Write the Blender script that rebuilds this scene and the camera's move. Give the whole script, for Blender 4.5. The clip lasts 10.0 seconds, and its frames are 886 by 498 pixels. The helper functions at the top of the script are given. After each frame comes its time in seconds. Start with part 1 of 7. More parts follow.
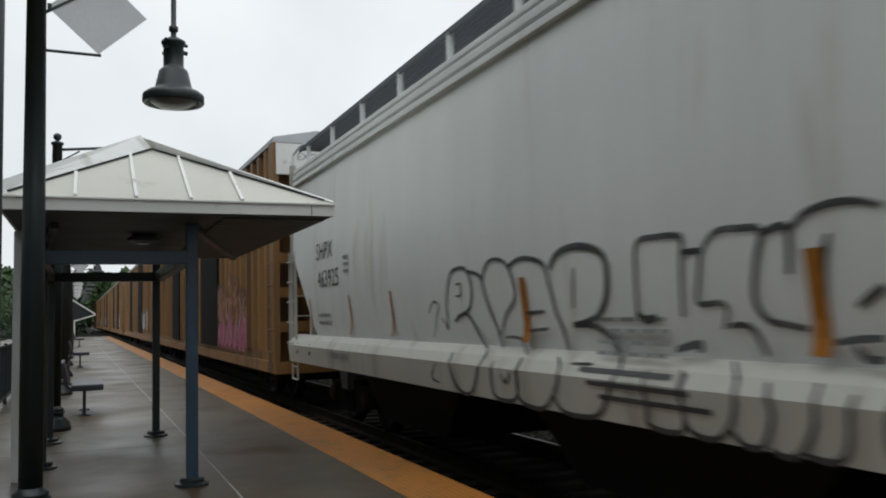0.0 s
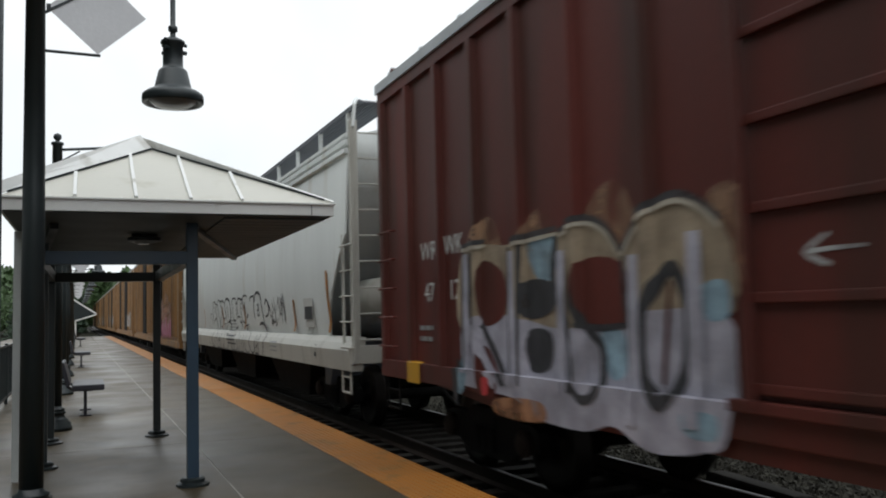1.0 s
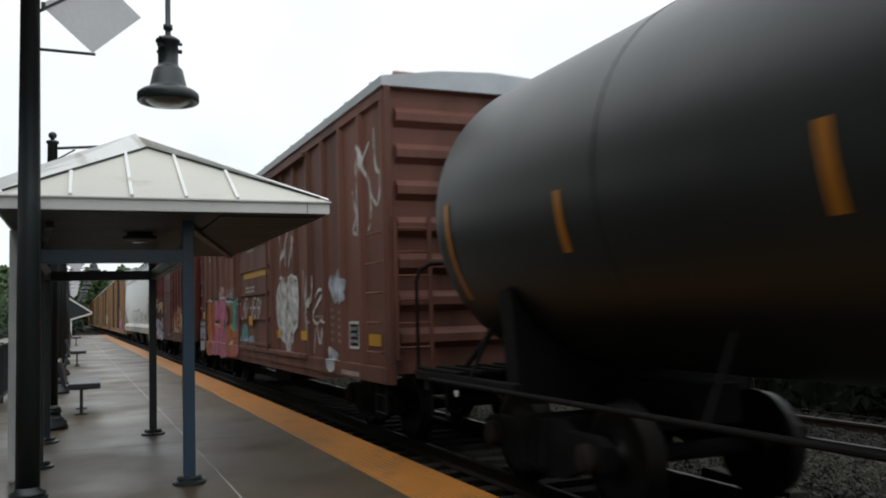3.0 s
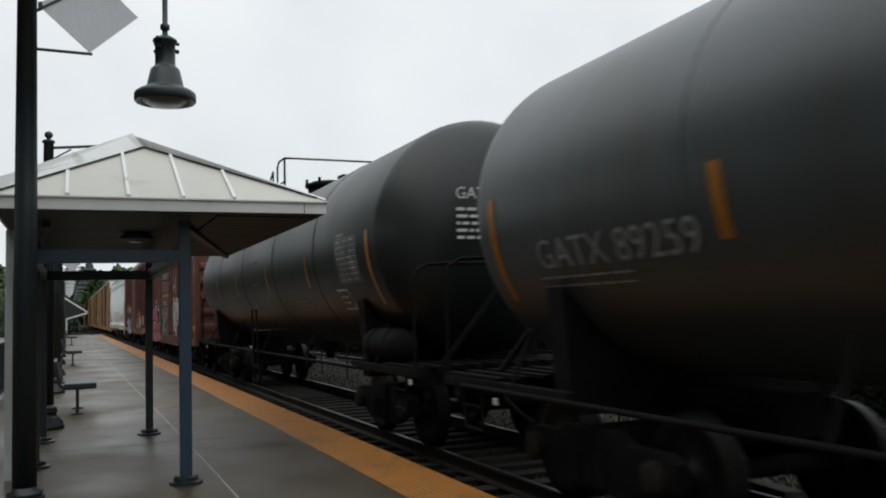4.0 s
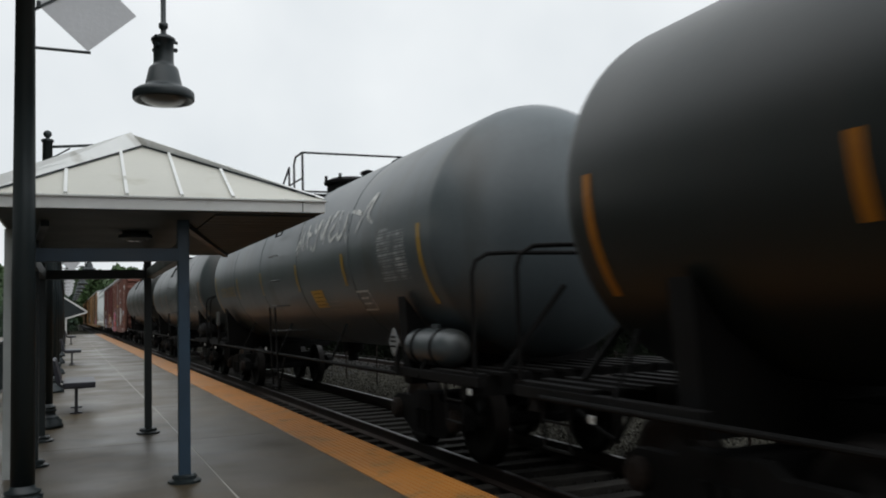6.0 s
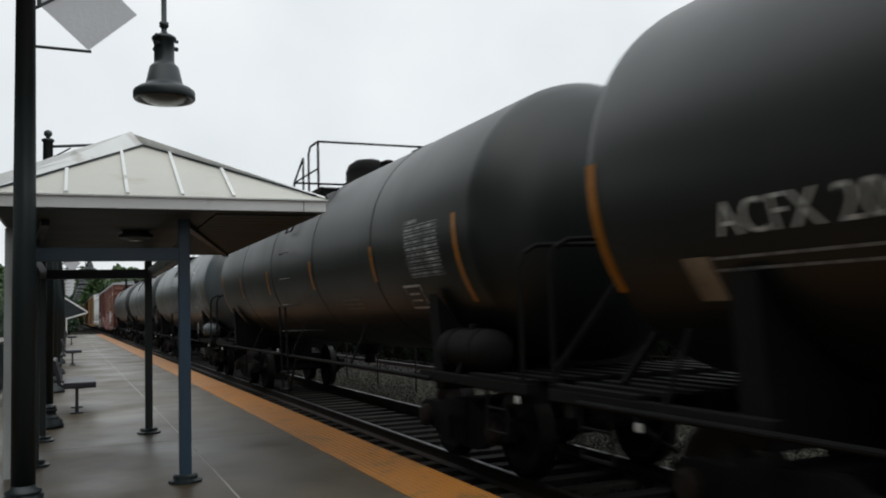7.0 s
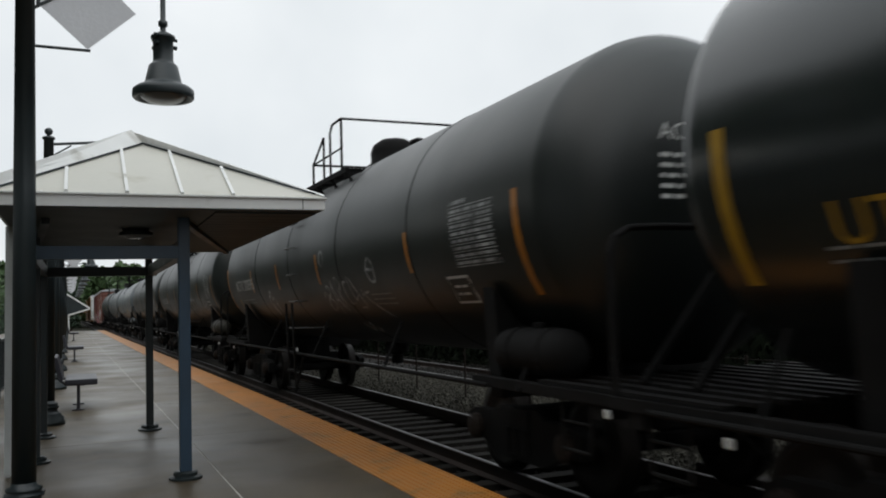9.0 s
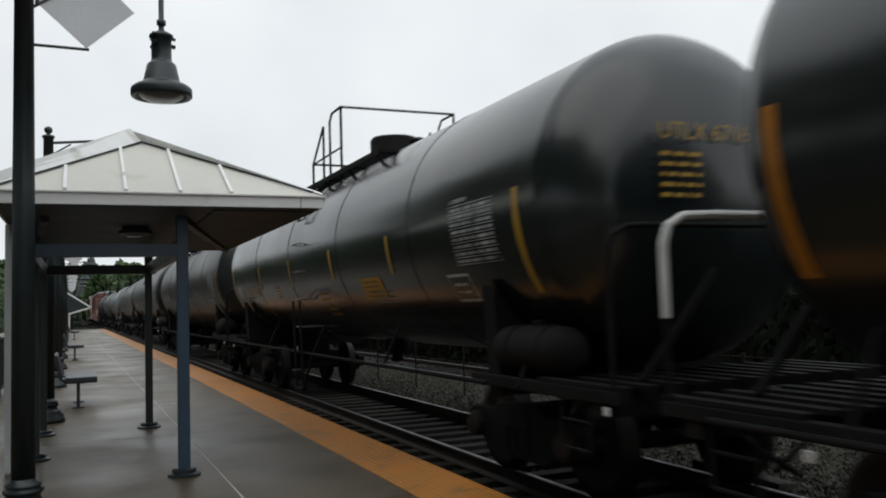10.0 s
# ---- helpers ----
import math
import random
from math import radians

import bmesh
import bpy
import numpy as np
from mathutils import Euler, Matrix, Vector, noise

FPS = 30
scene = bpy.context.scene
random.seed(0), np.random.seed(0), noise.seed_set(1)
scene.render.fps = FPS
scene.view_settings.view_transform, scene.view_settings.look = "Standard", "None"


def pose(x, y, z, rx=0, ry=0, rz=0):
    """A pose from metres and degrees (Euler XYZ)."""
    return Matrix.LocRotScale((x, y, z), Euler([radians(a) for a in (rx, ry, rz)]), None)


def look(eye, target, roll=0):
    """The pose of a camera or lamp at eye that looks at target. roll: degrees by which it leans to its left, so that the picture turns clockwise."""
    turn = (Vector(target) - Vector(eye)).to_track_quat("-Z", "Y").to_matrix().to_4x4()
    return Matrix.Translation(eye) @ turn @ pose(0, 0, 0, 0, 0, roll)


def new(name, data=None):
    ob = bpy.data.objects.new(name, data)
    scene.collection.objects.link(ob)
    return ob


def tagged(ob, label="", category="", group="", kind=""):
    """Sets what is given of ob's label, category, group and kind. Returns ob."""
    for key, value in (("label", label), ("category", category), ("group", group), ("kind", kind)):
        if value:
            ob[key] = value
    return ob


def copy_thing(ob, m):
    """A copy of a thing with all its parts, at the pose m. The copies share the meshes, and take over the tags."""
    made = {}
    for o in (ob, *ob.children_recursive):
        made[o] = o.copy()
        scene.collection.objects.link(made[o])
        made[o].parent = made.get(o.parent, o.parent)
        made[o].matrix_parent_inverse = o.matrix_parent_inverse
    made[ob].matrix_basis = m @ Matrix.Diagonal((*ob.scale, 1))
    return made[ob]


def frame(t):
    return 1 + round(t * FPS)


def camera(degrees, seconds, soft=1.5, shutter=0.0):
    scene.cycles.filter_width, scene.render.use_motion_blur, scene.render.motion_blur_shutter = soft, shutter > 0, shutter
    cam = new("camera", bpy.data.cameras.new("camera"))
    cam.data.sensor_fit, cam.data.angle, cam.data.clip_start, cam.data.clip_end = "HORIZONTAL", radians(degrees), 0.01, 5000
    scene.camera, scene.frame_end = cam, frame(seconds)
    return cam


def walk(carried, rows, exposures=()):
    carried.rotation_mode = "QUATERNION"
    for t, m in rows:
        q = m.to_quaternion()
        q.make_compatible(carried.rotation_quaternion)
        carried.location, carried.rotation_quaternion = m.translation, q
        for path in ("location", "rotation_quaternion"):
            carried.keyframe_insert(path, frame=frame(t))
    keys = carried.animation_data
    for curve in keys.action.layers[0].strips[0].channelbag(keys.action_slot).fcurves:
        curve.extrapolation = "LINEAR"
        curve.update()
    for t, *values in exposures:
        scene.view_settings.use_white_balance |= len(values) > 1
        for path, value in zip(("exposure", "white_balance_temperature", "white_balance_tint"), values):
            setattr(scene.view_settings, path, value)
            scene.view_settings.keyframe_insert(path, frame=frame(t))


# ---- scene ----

cam = camera(54.77, 10.0, soft=1.9, shutter=0.17)


def aim(x, y, z, yaw, pitch, lean):
    """A camera pose: yaw to the right of the track's way, pitch up, lean."""
    a, b = radians(yaw), radians(pitch)
    way = Vector((math.sin(a) * math.cos(b), math.cos(a) * math.cos(b), math.sin(b)))
    return look((x, y, z), Vector((x, y, z)) + way, lean)


PATH = [
    (0.0, aim(-0.004, 0.030, 1.526, 22.655, 4.295, -1.347)),
    (0.5, aim(-0.004, 0.030, 1.526, 22.655, 4.295, -1.347)),
    (1.0, aim(0.004, 0.034, 1.532, 22.595, 4.213, -1.491)),
    (1.5, aim(0.008, 0.031, 1.530, 22.574, 4.155, -1.546)),
    (2.0, aim(0.010, 0.021, 1.525, 22.625, 4.166, -1.509)),
    (2.5, aim(0.008, 0.021, 1.528, 22.718, 4.108, -1.568)),
    (4.0, aim(-0.009, 0.013, 1.534, 23.120, 4.024, -1.638)),
    (4.5, aim(-0.003, -0.004, 1.524, 23.143, 4.058, -1.524)),
    (5.0, aim(-0.008, -0.001, 1.528, 23.211, 4.017, -1.595)),
    (5.5, aim(0.000, -0.000, 1.529, 23.164, 3.998, -1.602)),
    (7.0, aim(-0.001, 0.025, 1.520, 23.118, 4.008, -1.650)),
    (7.5, aim(0.002, 0.025, 1.521, 23.088, 3.993, -1.675)),
    (8.0, aim(0.013, 0.024, 1.527, 23.004, 3.949, -1.620)),
    (8.5, aim(0.019, 0.011, 1.526, 22.981, 3.865, -1.688)),
    (9.0, aim(0.016, -0.009, 1.535, 22.984, 3.735, -1.699)),
    (9.5, aim(0.021, -0.033, 1.527, 22.976, 3.720, -1.670)),
    (10.0, aim(0.029, -0.054, 1.523, 22.946, 3.665, -1.694)),
]
walk(cam, PATH, [(0.0, -0.01), (0.5, 0.0), (1.0, 0.27), (1.6, 0.48), (2.0, 0.52), (2.7, 0.38), (3.9, -0.05), (10.0, -0.02)])

# ---- light ----
world = bpy.data.worlds.new("overcast_sky")
scene.world = world
world.use_nodes = True
wn, wl = world.node_tree.nodes, world.node_tree.links
wn.clear()
w_out, w_bg = wn.new("ShaderNodeOutputWorld"), wn.new("ShaderNodeBackground")
w_sky = wn.new("ShaderNodeTexSky")
w_sky.sky_type, w_sky.sun_disc = "NISHITA", False
w_sky.sun_elevation, w_sky.sun_rotation = radians(48), radians(40)
w_gain = wn.new("ShaderNodeMix")
w_gain.data_type, w_gain.blend_type = "RGBA", "MULTIPLY"
w_gain.inputs[0].default_value = 1.0
w_gain.inputs[7].default_value = (0.08, 0.08, 0.08, 1)
wl.new(w_sky.outputs[0], w_gain.inputs[6])
w_noise = wn.new("ShaderNodeTexNoise")
w_noise.inputs["Scale"].default_value, w_noise.inputs["Detail"].default_value = 1.7, 5
w_ramp = wn.new("ShaderNodeValToRGB")
w_ramp.color_ramp.elements[0].position, w_ramp.color_ramp.elements[1].position = 0.32, 0.66
w_ramp.color_ramp.elements[0].color = (0.66, 0.715, 0.755, 1)
w_ramp.color_ramp.elements[1].color = (0.95, 0.985, 1.0, 1)
wl.new(w_noise.outputs[0], w_ramp.inputs[0])
w_mix = wn.new("ShaderNodeMix")
w_mix.data_type = "RGBA"
w_mix.inputs[0].default_value = 0.94
wl.new(w_gain.outputs[2], w_mix.inputs[6])
wl.new(w_ramp.outputs[0], w_mix.inputs[7])
# an overcast sky is brightest overhead
w_co, w_sep, w_up, w_high = wn.new("ShaderNodeTexCoord"), wn.new("ShaderNodeSeparateXYZ"), wn.new("ShaderNodeMapRange"), wn.new("ShaderNodeMix")
wl.new(w_co.outputs["Generated"], w_sep.inputs[0])
wl.new(w_sep.outputs[2], w_up.inputs[0])
w_up.inputs[1].default_value, w_up.inputs[2].default_value = 0.36, 1.0
w_up.inputs[3].default_value, w_up.inputs[4].default_value = 1.0, 1.9
w_high.data_type, w_high.blend_type = "RGBA", "MULTIPLY"
w_high.inputs[0].default_value = 1.0
wl.new(w_mix.outputs[2], w_high.inputs[6])
wl.new(w_up.outputs[0], w_high.inputs[7])
wl.new(w_high.outputs[2], w_bg.inputs[0])
w_bg.inputs[1].default_value = 1.0
wl.new(w_bg.outputs[0], w_out.inputs[0])
sun = new("sun", bpy.data.lights.new("sun", "SUN"))
sun.data.energy, sun.data.angle, sun.data.color = 0.5, radians(70), (1, 0.97, 0.93)
sun.matrix_world = look((0, 0, 30), (12, 14, 0))


# ---- materials ----
def material(name, base, rough=0.6, metal=0.0, vary=0.25, grain=30.0, stain=2.0, bump=0.15, dirt=None, dirt_amount=0.0,
             streak=False, random_tint=0.0, coat=0.0, worn=0.0, spec=0.5, wet=0.0):
    """A painted, mineral or metal surface with stains at one scale and grain at another."""
    m = bpy.data.materials.new(name)
    m.use_nodes = True
    n, l = m.node_tree.nodes, m.node_tree.links
    bsdf = n["Principled BSDF"]
    co = n.new("ShaderNodeTexCoord")
    mp = n.new("ShaderNodeMapping")
    l.new(co.outputs["Object"], mp.inputs[0])
    if streak:
        mp.inputs["Scale"].default_value = (1, 1, 0.16)
    big, small = n.new("ShaderNodeTexNoise"), n.new("ShaderNodeTexNoise")
    big.inputs["Scale"].default_value, big.inputs["Detail"].default_value = stain, 6
    small.inputs["Scale"].default_value, small.inputs["Detail"].default_value = grain, 4
    l.new(mp.outputs[0], big.inputs[0])
    l.new(co.outputs["Object"], small.inputs[0])
    dark = tuple(c * (1 - vary) for c in base[:3])
    light = tuple(min(1, c * (1 + vary * 0.8)) for c in base[:3])
    r1 = n.new("ShaderNodeValToRGB")
    r1.color_ramp.elements[0].position, r1.color_ramp.elements[1].position = 0.3, 0.7
    r1.color_ramp.elements[0].color, r1.color_ramp.elements[1].color = (*dark, 1), (*light, 1)
    l.new(big.outputs[0], r1.inputs[0])
    r2 = n.new("ShaderNodeMapRange")
    r2.inputs[3].default_value, r2.inputs[4].default_value = 1 - vary * 0.5, 1 + vary * 0.5
    l.new(small.outputs[0], r2.inputs[0])
    mul = n.new("ShaderNodeMix")
    mul.data_type, mul.blend_type = "RGBA", "MULTIPLY"
    mul.inputs[0].default_value = 1
    l.new(r1.outputs[0], mul.inputs[6])
    l.new(r2.outputs[0], mul.inputs[7])
    col = mul.outputs[2]
    if random_tint:
        info = n.new("ShaderNodeObjectInfo")
        r3 = n.new("ShaderNodeMapRange")
        r3.inputs[3].default_value, r3.inputs[4].default_value = 1 - random_tint, 1 + random_tint
        l.new(info.outputs["Random"], r3.inputs[0])
        mul2 = n.new("ShaderNodeMix")
        mul2.data_type, mul2.blend_type = "RGBA", "MULTIPLY"
        mul2.inputs[0].default_value = 1
        l.new(col, mul2.inputs[6])
        l.new(r3.outputs[0], mul2.inputs[7])
        col = mul2.outputs[2]
    if dirt:
        third = n.new("ShaderNodeTexNoise")
        third.inputs["Scale"].default_value, third.inputs["Detail"].default_value = stain * 2.3, 8
        l.new(mp.outputs[0], third.inputs[0])
        r4 = n.new("ShaderNodeMapRange")
        r4.inputs[1].default_value, r4.inputs[2].default_value = 0.62 - 0.3 * dirt_amount, 0.78 - 0.2 * dirt_amount
        l.new(third.outputs[0], r4.inputs[0])
        mx = n.new("ShaderNodeMix")
        mx.data_type = "RGBA"
        l.new(r4.outputs[0], mx.inputs[0])
        l.new(col, mx.inputs[6])
        mx.inputs[7].default_value = (*dirt, 1)
        col = mx.outputs[2]
    if wet:
        damp = n.new("ShaderNodeTexNoise")
        damp.inputs["Scale"].default_value, damp.inputs["Detail"].default_value = 0.55, 7
        l.new(co.outputs["Object"], damp.inputs[0])
        r7 = n.new("ShaderNodeMapRange")
        r7.inputs[1].default_value, r7.inputs[2].default_value = 0.4, 0.66
        l.new(damp.outputs[0], r7.inputs[0])
        soak = n.new("ShaderNodeMix")
        soak.data_type, soak.blend_type = "RGBA", "MULTIPLY"
        l.new(r7.outputs[0], soak.inputs[0])
        l.new(col, soak.inputs[6])
        soak.inputs[7].default_value = (1 - 0.35 * wet, 1 - 0.35 * wet, 1 - 0.33 * wet, 1)
        col = soak.outputs[2]
    l.new(col, bsdf.inputs["Base Color"])
    r5 = n.new("ShaderNodeMapRange")
    r5.inputs[3].default_value, r5.inputs[4].default_value = max(0.03, rough - 0.15), min(1, rough + 0.13)
    l.new(big.outputs[0], r5.inputs[0])
    if wet:
        film = n.new("ShaderNodeMix")
        l.new(r7.outputs[0], film.inputs[0])
        l.new(r5.outputs[0], film.inputs[2])
        film.inputs[3].default_value = 0.55 - 0.42 * wet
        l.new(film.outputs[0], bsdf.inputs["Roughness"])
    else:
        l.new(r5.outputs[0], bsdf.inputs["Roughness"])
    bsdf.inputs["Metallic"].default_value = metal
    bsdf.inputs["Coat Weight"].default_value = coat
    bsdf.inputs["Specular IOR Level"].default_value = spec
    if worn:
        thin = n.new("ShaderNodeTexNoise")
        thin.inputs["Scale"].default_value, thin.inputs["Detail"].default_value = 4.0, 5
        l.new(mp.outputs[0], thin.inputs[0])
        r6 = n.new("ShaderNodeMapRange")
        r6.inputs[1].default_value, r6.inputs[2].default_value = 0.36, 0.62
        r6.inputs[3].default_value, r6.inputs[4].default_value = max(0.05, 1 - 2.2 * worn), min(1.0, 1.12 - 0.55 * worn)
        l.new(thin.outputs[0], r6.inputs[0])
        l.new(r6.outputs[0], bsdf.inputs["Alpha"])
    if bump:
        bp = n.new("ShaderNodeBump")
        bp.inputs["Strength"].default_value, bp.inputs["Distance"].default_value = bump, 0.01
        l.new(small.outputs[0], bp.inputs["Height"])
        l.new(bp.outputs[0], bsdf.inputs["Normal"])
    return m


M = {
    "concrete": material("damp_concrete", (0.081, 0.0595, 0.032), 0.5, vary=0.26, grain=60, stain=0.9, bump=0.2, dirt=(0.056, 0.043, 0.026), dirt_amount=0.5, random_tint=0.14, spec=0.34, wet=0.65),
    "joint": material("joint_filler", (0.42, 0.4, 0.36), 0.7, vary=0.2),
    "tactile": material("yellow_tactile", (0.36, 0.135, 0.013), 0.5, vary=0.16, grain=50, stain=1.4, bump=0.1, dirt=(0.15, 0.085, 0.025), dirt_amount=0.25, random_tint=0.05),
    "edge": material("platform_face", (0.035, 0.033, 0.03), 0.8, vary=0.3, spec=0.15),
    # bed near black: the dark gaps between stones are put into its colour
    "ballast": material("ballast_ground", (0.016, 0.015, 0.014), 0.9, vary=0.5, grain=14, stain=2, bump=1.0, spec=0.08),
    # darker copy of the pale stone, with the train's shade in its colour
    "stone": material("oily_and_shaded_stone", (0.022, 0.021, 0.019), 0.85, vary=0.4, grain=20, stain=5, bump=0.4, spec=0.1),
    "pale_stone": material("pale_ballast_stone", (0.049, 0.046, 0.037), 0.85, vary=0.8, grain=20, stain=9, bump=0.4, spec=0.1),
    "soil": material("trackside_soil", (0.02, 0.02, 0.014), 0.95, vary=0.4, grain=6, stain=0.3, bump=0.6, spec=0.05),
    "rail": material("rusty_rail", (0.03, 0.018, 0.013), 0.6, 0.4, vary=0.3),
    "railhead": material("worn_railhead", (0.11, 0.11, 0.112), 0.4, 1.0, vary=0.1),
    "tie": material("creosoted_timber", (0.032, 0.029, 0.026), 0.92, vary=0.45, grain=25, stain=3, bump=0.5, random_tint=0.35, spec=0.12),
    "pole": material("dark_green_paint", (0.013, 0.02, 0.022), 0.42, vary=0.2, grain=40, bump=0.05),
    "blue": material("blue_painted_steel", (0.022, 0.05, 0.085), 0.4, vary=0.2, grain=40, bump=0.05),
    "white": material("white_painted_metal", (0.72, 0.72, 0.7), 0.45, vary=0.06, grain=25, stain=1.5, bump=0.04, dirt=(0.4, 0.38, 0.33), dirt_amount=0.1),
    "cream": material("cream_roof_panel", (0.52, 0.505, 0.445), 0.5, vary=0.05, grain=25, stain=1.5, bump=0.05, dirt=(0.44, 0.42, 0.35), dirt_amount=0.12),
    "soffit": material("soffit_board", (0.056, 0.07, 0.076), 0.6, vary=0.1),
    "signback": material("sheet_aluminium", (0.62, 0.62, 0.64), 0.5, 0.1, vary=0.08),
    "bench": material("bench_slats", (0.035, 0.035, 0.045), 0.4, vary=0.15),
    "glass": material("lamp_glass", (0.2, 0.21, 0.22), 0.2, vary=0.05, bump=0),
    "hopper": material("pale_grey_hopper_paint", (0.7, 0.725, 0.715), 0.5, vary=0.07, grain=18, stain=1.3, bump=0.05, dirt=(0.57, 0.55, 0.5), dirt_amount=0.12, streak=True),
    "sill": material("grimy_sill_paint", (0.42, 0.41, 0.37), 0.5, vary=0.07, grain=18, stain=1.3, bump=0.05, dirt=(0.27, 0.25, 0.21), dirt_amount=0.3, streak=True),
    # bluish for sky seen through the walkway; also darkens the hopper's end bays
    "hopper_dark": material("sky_and_shade_grey", (0.075, 0.085, 0.1), 0.6, vary=0.2),
    "box1": material("oxide_red_paint", (0.092, 0.0165, 0.0115), 0.55, vary=0.25, grain=20, stain=0.8, bump=0.1, dirt=(0.05, 0.016, 0.011), dirt_amount=0.55, streak=True, spec=0.3),
    "box2": material("faded_brown_paint", (0.155, 0.063, 0.046), 0.6, vary=0.22, grain=20, stain=0.8, bump=0.1, dirt=(0.08, 0.034, 0.024), dirt_amount=0.5, streak=True, spec=0.3),
    "galvanised": material("galvanised_roof", (0.42, 0.44, 0.46), 0.45, 0.5, vary=0.15),
    "rack": material("golden_yellow_paint", (0.235, 0.115, 0.032), 0.55, vary=0.25, grain=20, stain=0.7, bump=0.1, dirt=(0.09, 0.048, 0.02), dirt_amount=0.4, streak=True),
    "tank": material("black_tank_paint", (0.0075, 0.0105, 0.0098), 0.43, vary=0.3, grain=14, stain=0.5, bump=0.05, dirt=(0.013, 0.013, 0.011), dirt_amount=0.35, streak=True, spec=0.5),
    "tank_gloss": material("glossy_tank_paint", (0.009, 0.0125, 0.0125), 0.23, vary=0.3, grain=14, stain=0.5, bump=0.04, dirt=(0.012, 0.012, 0.01), dirt_amount=0.35, streak=True, spec=0.6),
    "tank_grey": material("weathered_grey_tank", (0.066, 0.081, 0.089), 0.4, vary=0.25, grain=14, stain=0.5, bump=0.05, dirt=(0.035, 0.034, 0.028), dirt_amount=0.35, streak=True, spec=0.75),
    "tank_soot": material("sooty_grey_tank", (0.041, 0.05, 0.053), 0.42, vary=0.25, grain=14, stain=0.5, bump=0.05, dirt=(0.032, 0.03, 0.025), dirt_amount=0.35, streak=True, spec=0.7),
    # near black, so that the shade under the cars is in the colour
    "steel": material("near_black_steel", (0.0085, 0.0082, 0.008), 0.8, 0.0, vary=0.4, spec=0.1),
    "rung": material("scuffed_steel_rung", (0.09, 0.09, 0.088), 0.45, 0.3, vary=0.2),
    "khaki": material("dusty_khaki_paint", (0.024, 0.021, 0.014), 0.65, vary=0.25),
    "rust": material("rusty_steel", (0.02, 0.014, 0.011), 0.75, 0.1, vary=0.4, spec=0.2),
    "wheel": material("worn_wheel", (0.014, 0.012, 0.011), 0.5, 0.6, vary=0.3, spec=0.2),
    "amber": material("amber_reflector", (0.34, 0.125, 0.006), 0.4, vary=0.12, bump=0),
    "yellow": material("yellow_placard", (0.5, 0.26, 0.012), 0.45, vary=0.1, bump=0),
    "amber_yellow": material("yellow_amber_reflector", (0.33, 0.185, 0.01), 0.4, vary=0.12, bump=0),
    "white_paint": material("white_marking", (0.55, 0.55, 0.53), 0.6, vary=0.12, bump=0),
    "grey_paint": material("grey_marking", (0.22, 0.225, 0.225), 0.6, vary=0.12, bump=0),
    "black_paint": material("black_spray_paint", (0.025, 0.025, 0.028), 0.55, vary=0.2, bump=0),
    "red_paint": material("red_spray_paint", (0.4, 0.03, 0.035), 0.55, vary=0.2, bump=0),
    "pink": material("pink_spray_paint", (0.4, 0.12, 0.2), 0.55, vary=0.25, stain=3, bump=0, worn=0.1),
    "teal": material("teal_spray_paint", (0.07, 0.3, 0.28), 0.55, vary=0.2, bump=0, worn=0.1),
    "orange": material("orange_spray_paint", (0.36, 0.11, 0.035), 0.55, vary=0.25, stain=3, bump=0, worn=0.1),
    "peach": material("peach_spray_paint", (0.36, 0.17, 0.085), 0.6, vary=0.35, stain=3, bump=0, worn=0.3),
    "cream_paint": material("cream_spray_paint", (0.42, 0.38, 0.31), 0.6, vary=0.25, stain=3, bump=0, worn=0.1),
    "pale_blue": material("pale_blue_spray_paint", (0.24, 0.36, 0.44), 0.6, vary=0.25, stain=3, bump=0, worn=0.25),
    "spray_white": material("thin_white_spray", (0.6, 0.6, 0.58), 0.6, vary=0.15, bump=0, worn=0.3),
    "lilac": material("lilac_white_spray", (0.36, 0.35, 0.41), 0.6, vary=0.3, stain=2.5, bump=0, worn=0.12),
    "tan": material("tan_spray_paint", (0.3, 0.235, 0.165), 0.6, vary=0.3, stain=2.5, bump=0, worn=0.14),
    "haze": material("thin_orange_haze", (0.34, 0.2, 0.12), 0.7, vary=0.3, stain=3, bump=0, worn=0.75),
    "haze_pink": material("thin_pink_haze", (0.45, 0.33, 0.33), 0.7, vary=0.3, stain=3, bump=0, worn=0.6),
    "spray_blue": material("thin_blue_white_spray", (0.43, 0.48, 0.53), 0.6, vary=0.25, stain=4, bump=0, worn=0.3),
    "spray_grey": material("thin_grey_spray", (0.4, 0.41, 0.41), 0.6, vary=0.2, bump=0, worn=0.25),
    "spray_black": material("thin_black_spray", (0.03, 0.03, 0.034), 0.6, vary=0.2, bump=0, worn=0.1),
    # near black: the darkness below the cars is put into this colour
    "undergrowth": material("shade_dark_undergrowth", (0.005, 0.007, 0.004), 0.9, vary=0.5, bump=0, spec=0.03),
    "grey_post": material("weathered_grey_paint", (0.46, 0.48, 0.47), 0.5, vary=0.12),
    "bark": material("bark", (0.09, 0.07, 0.055), 0.9, vary=0.4, bump=0.6),
    "leaf": material("leaves", (0.045, 0.085, 0.025), 0.6, vary=0.5, grain=5, stain=1, bump=0),
    "conifer": material("conifer_needles", (0.03, 0.055, 0.03), 0.7, vary=0.5, grain=5, stain=1, bump=0),
    "grass": material("grass", (0.06, 0.1, 0.03), 0.9, vary=0.5, grain=8, stain=1, bump=0.5),
}


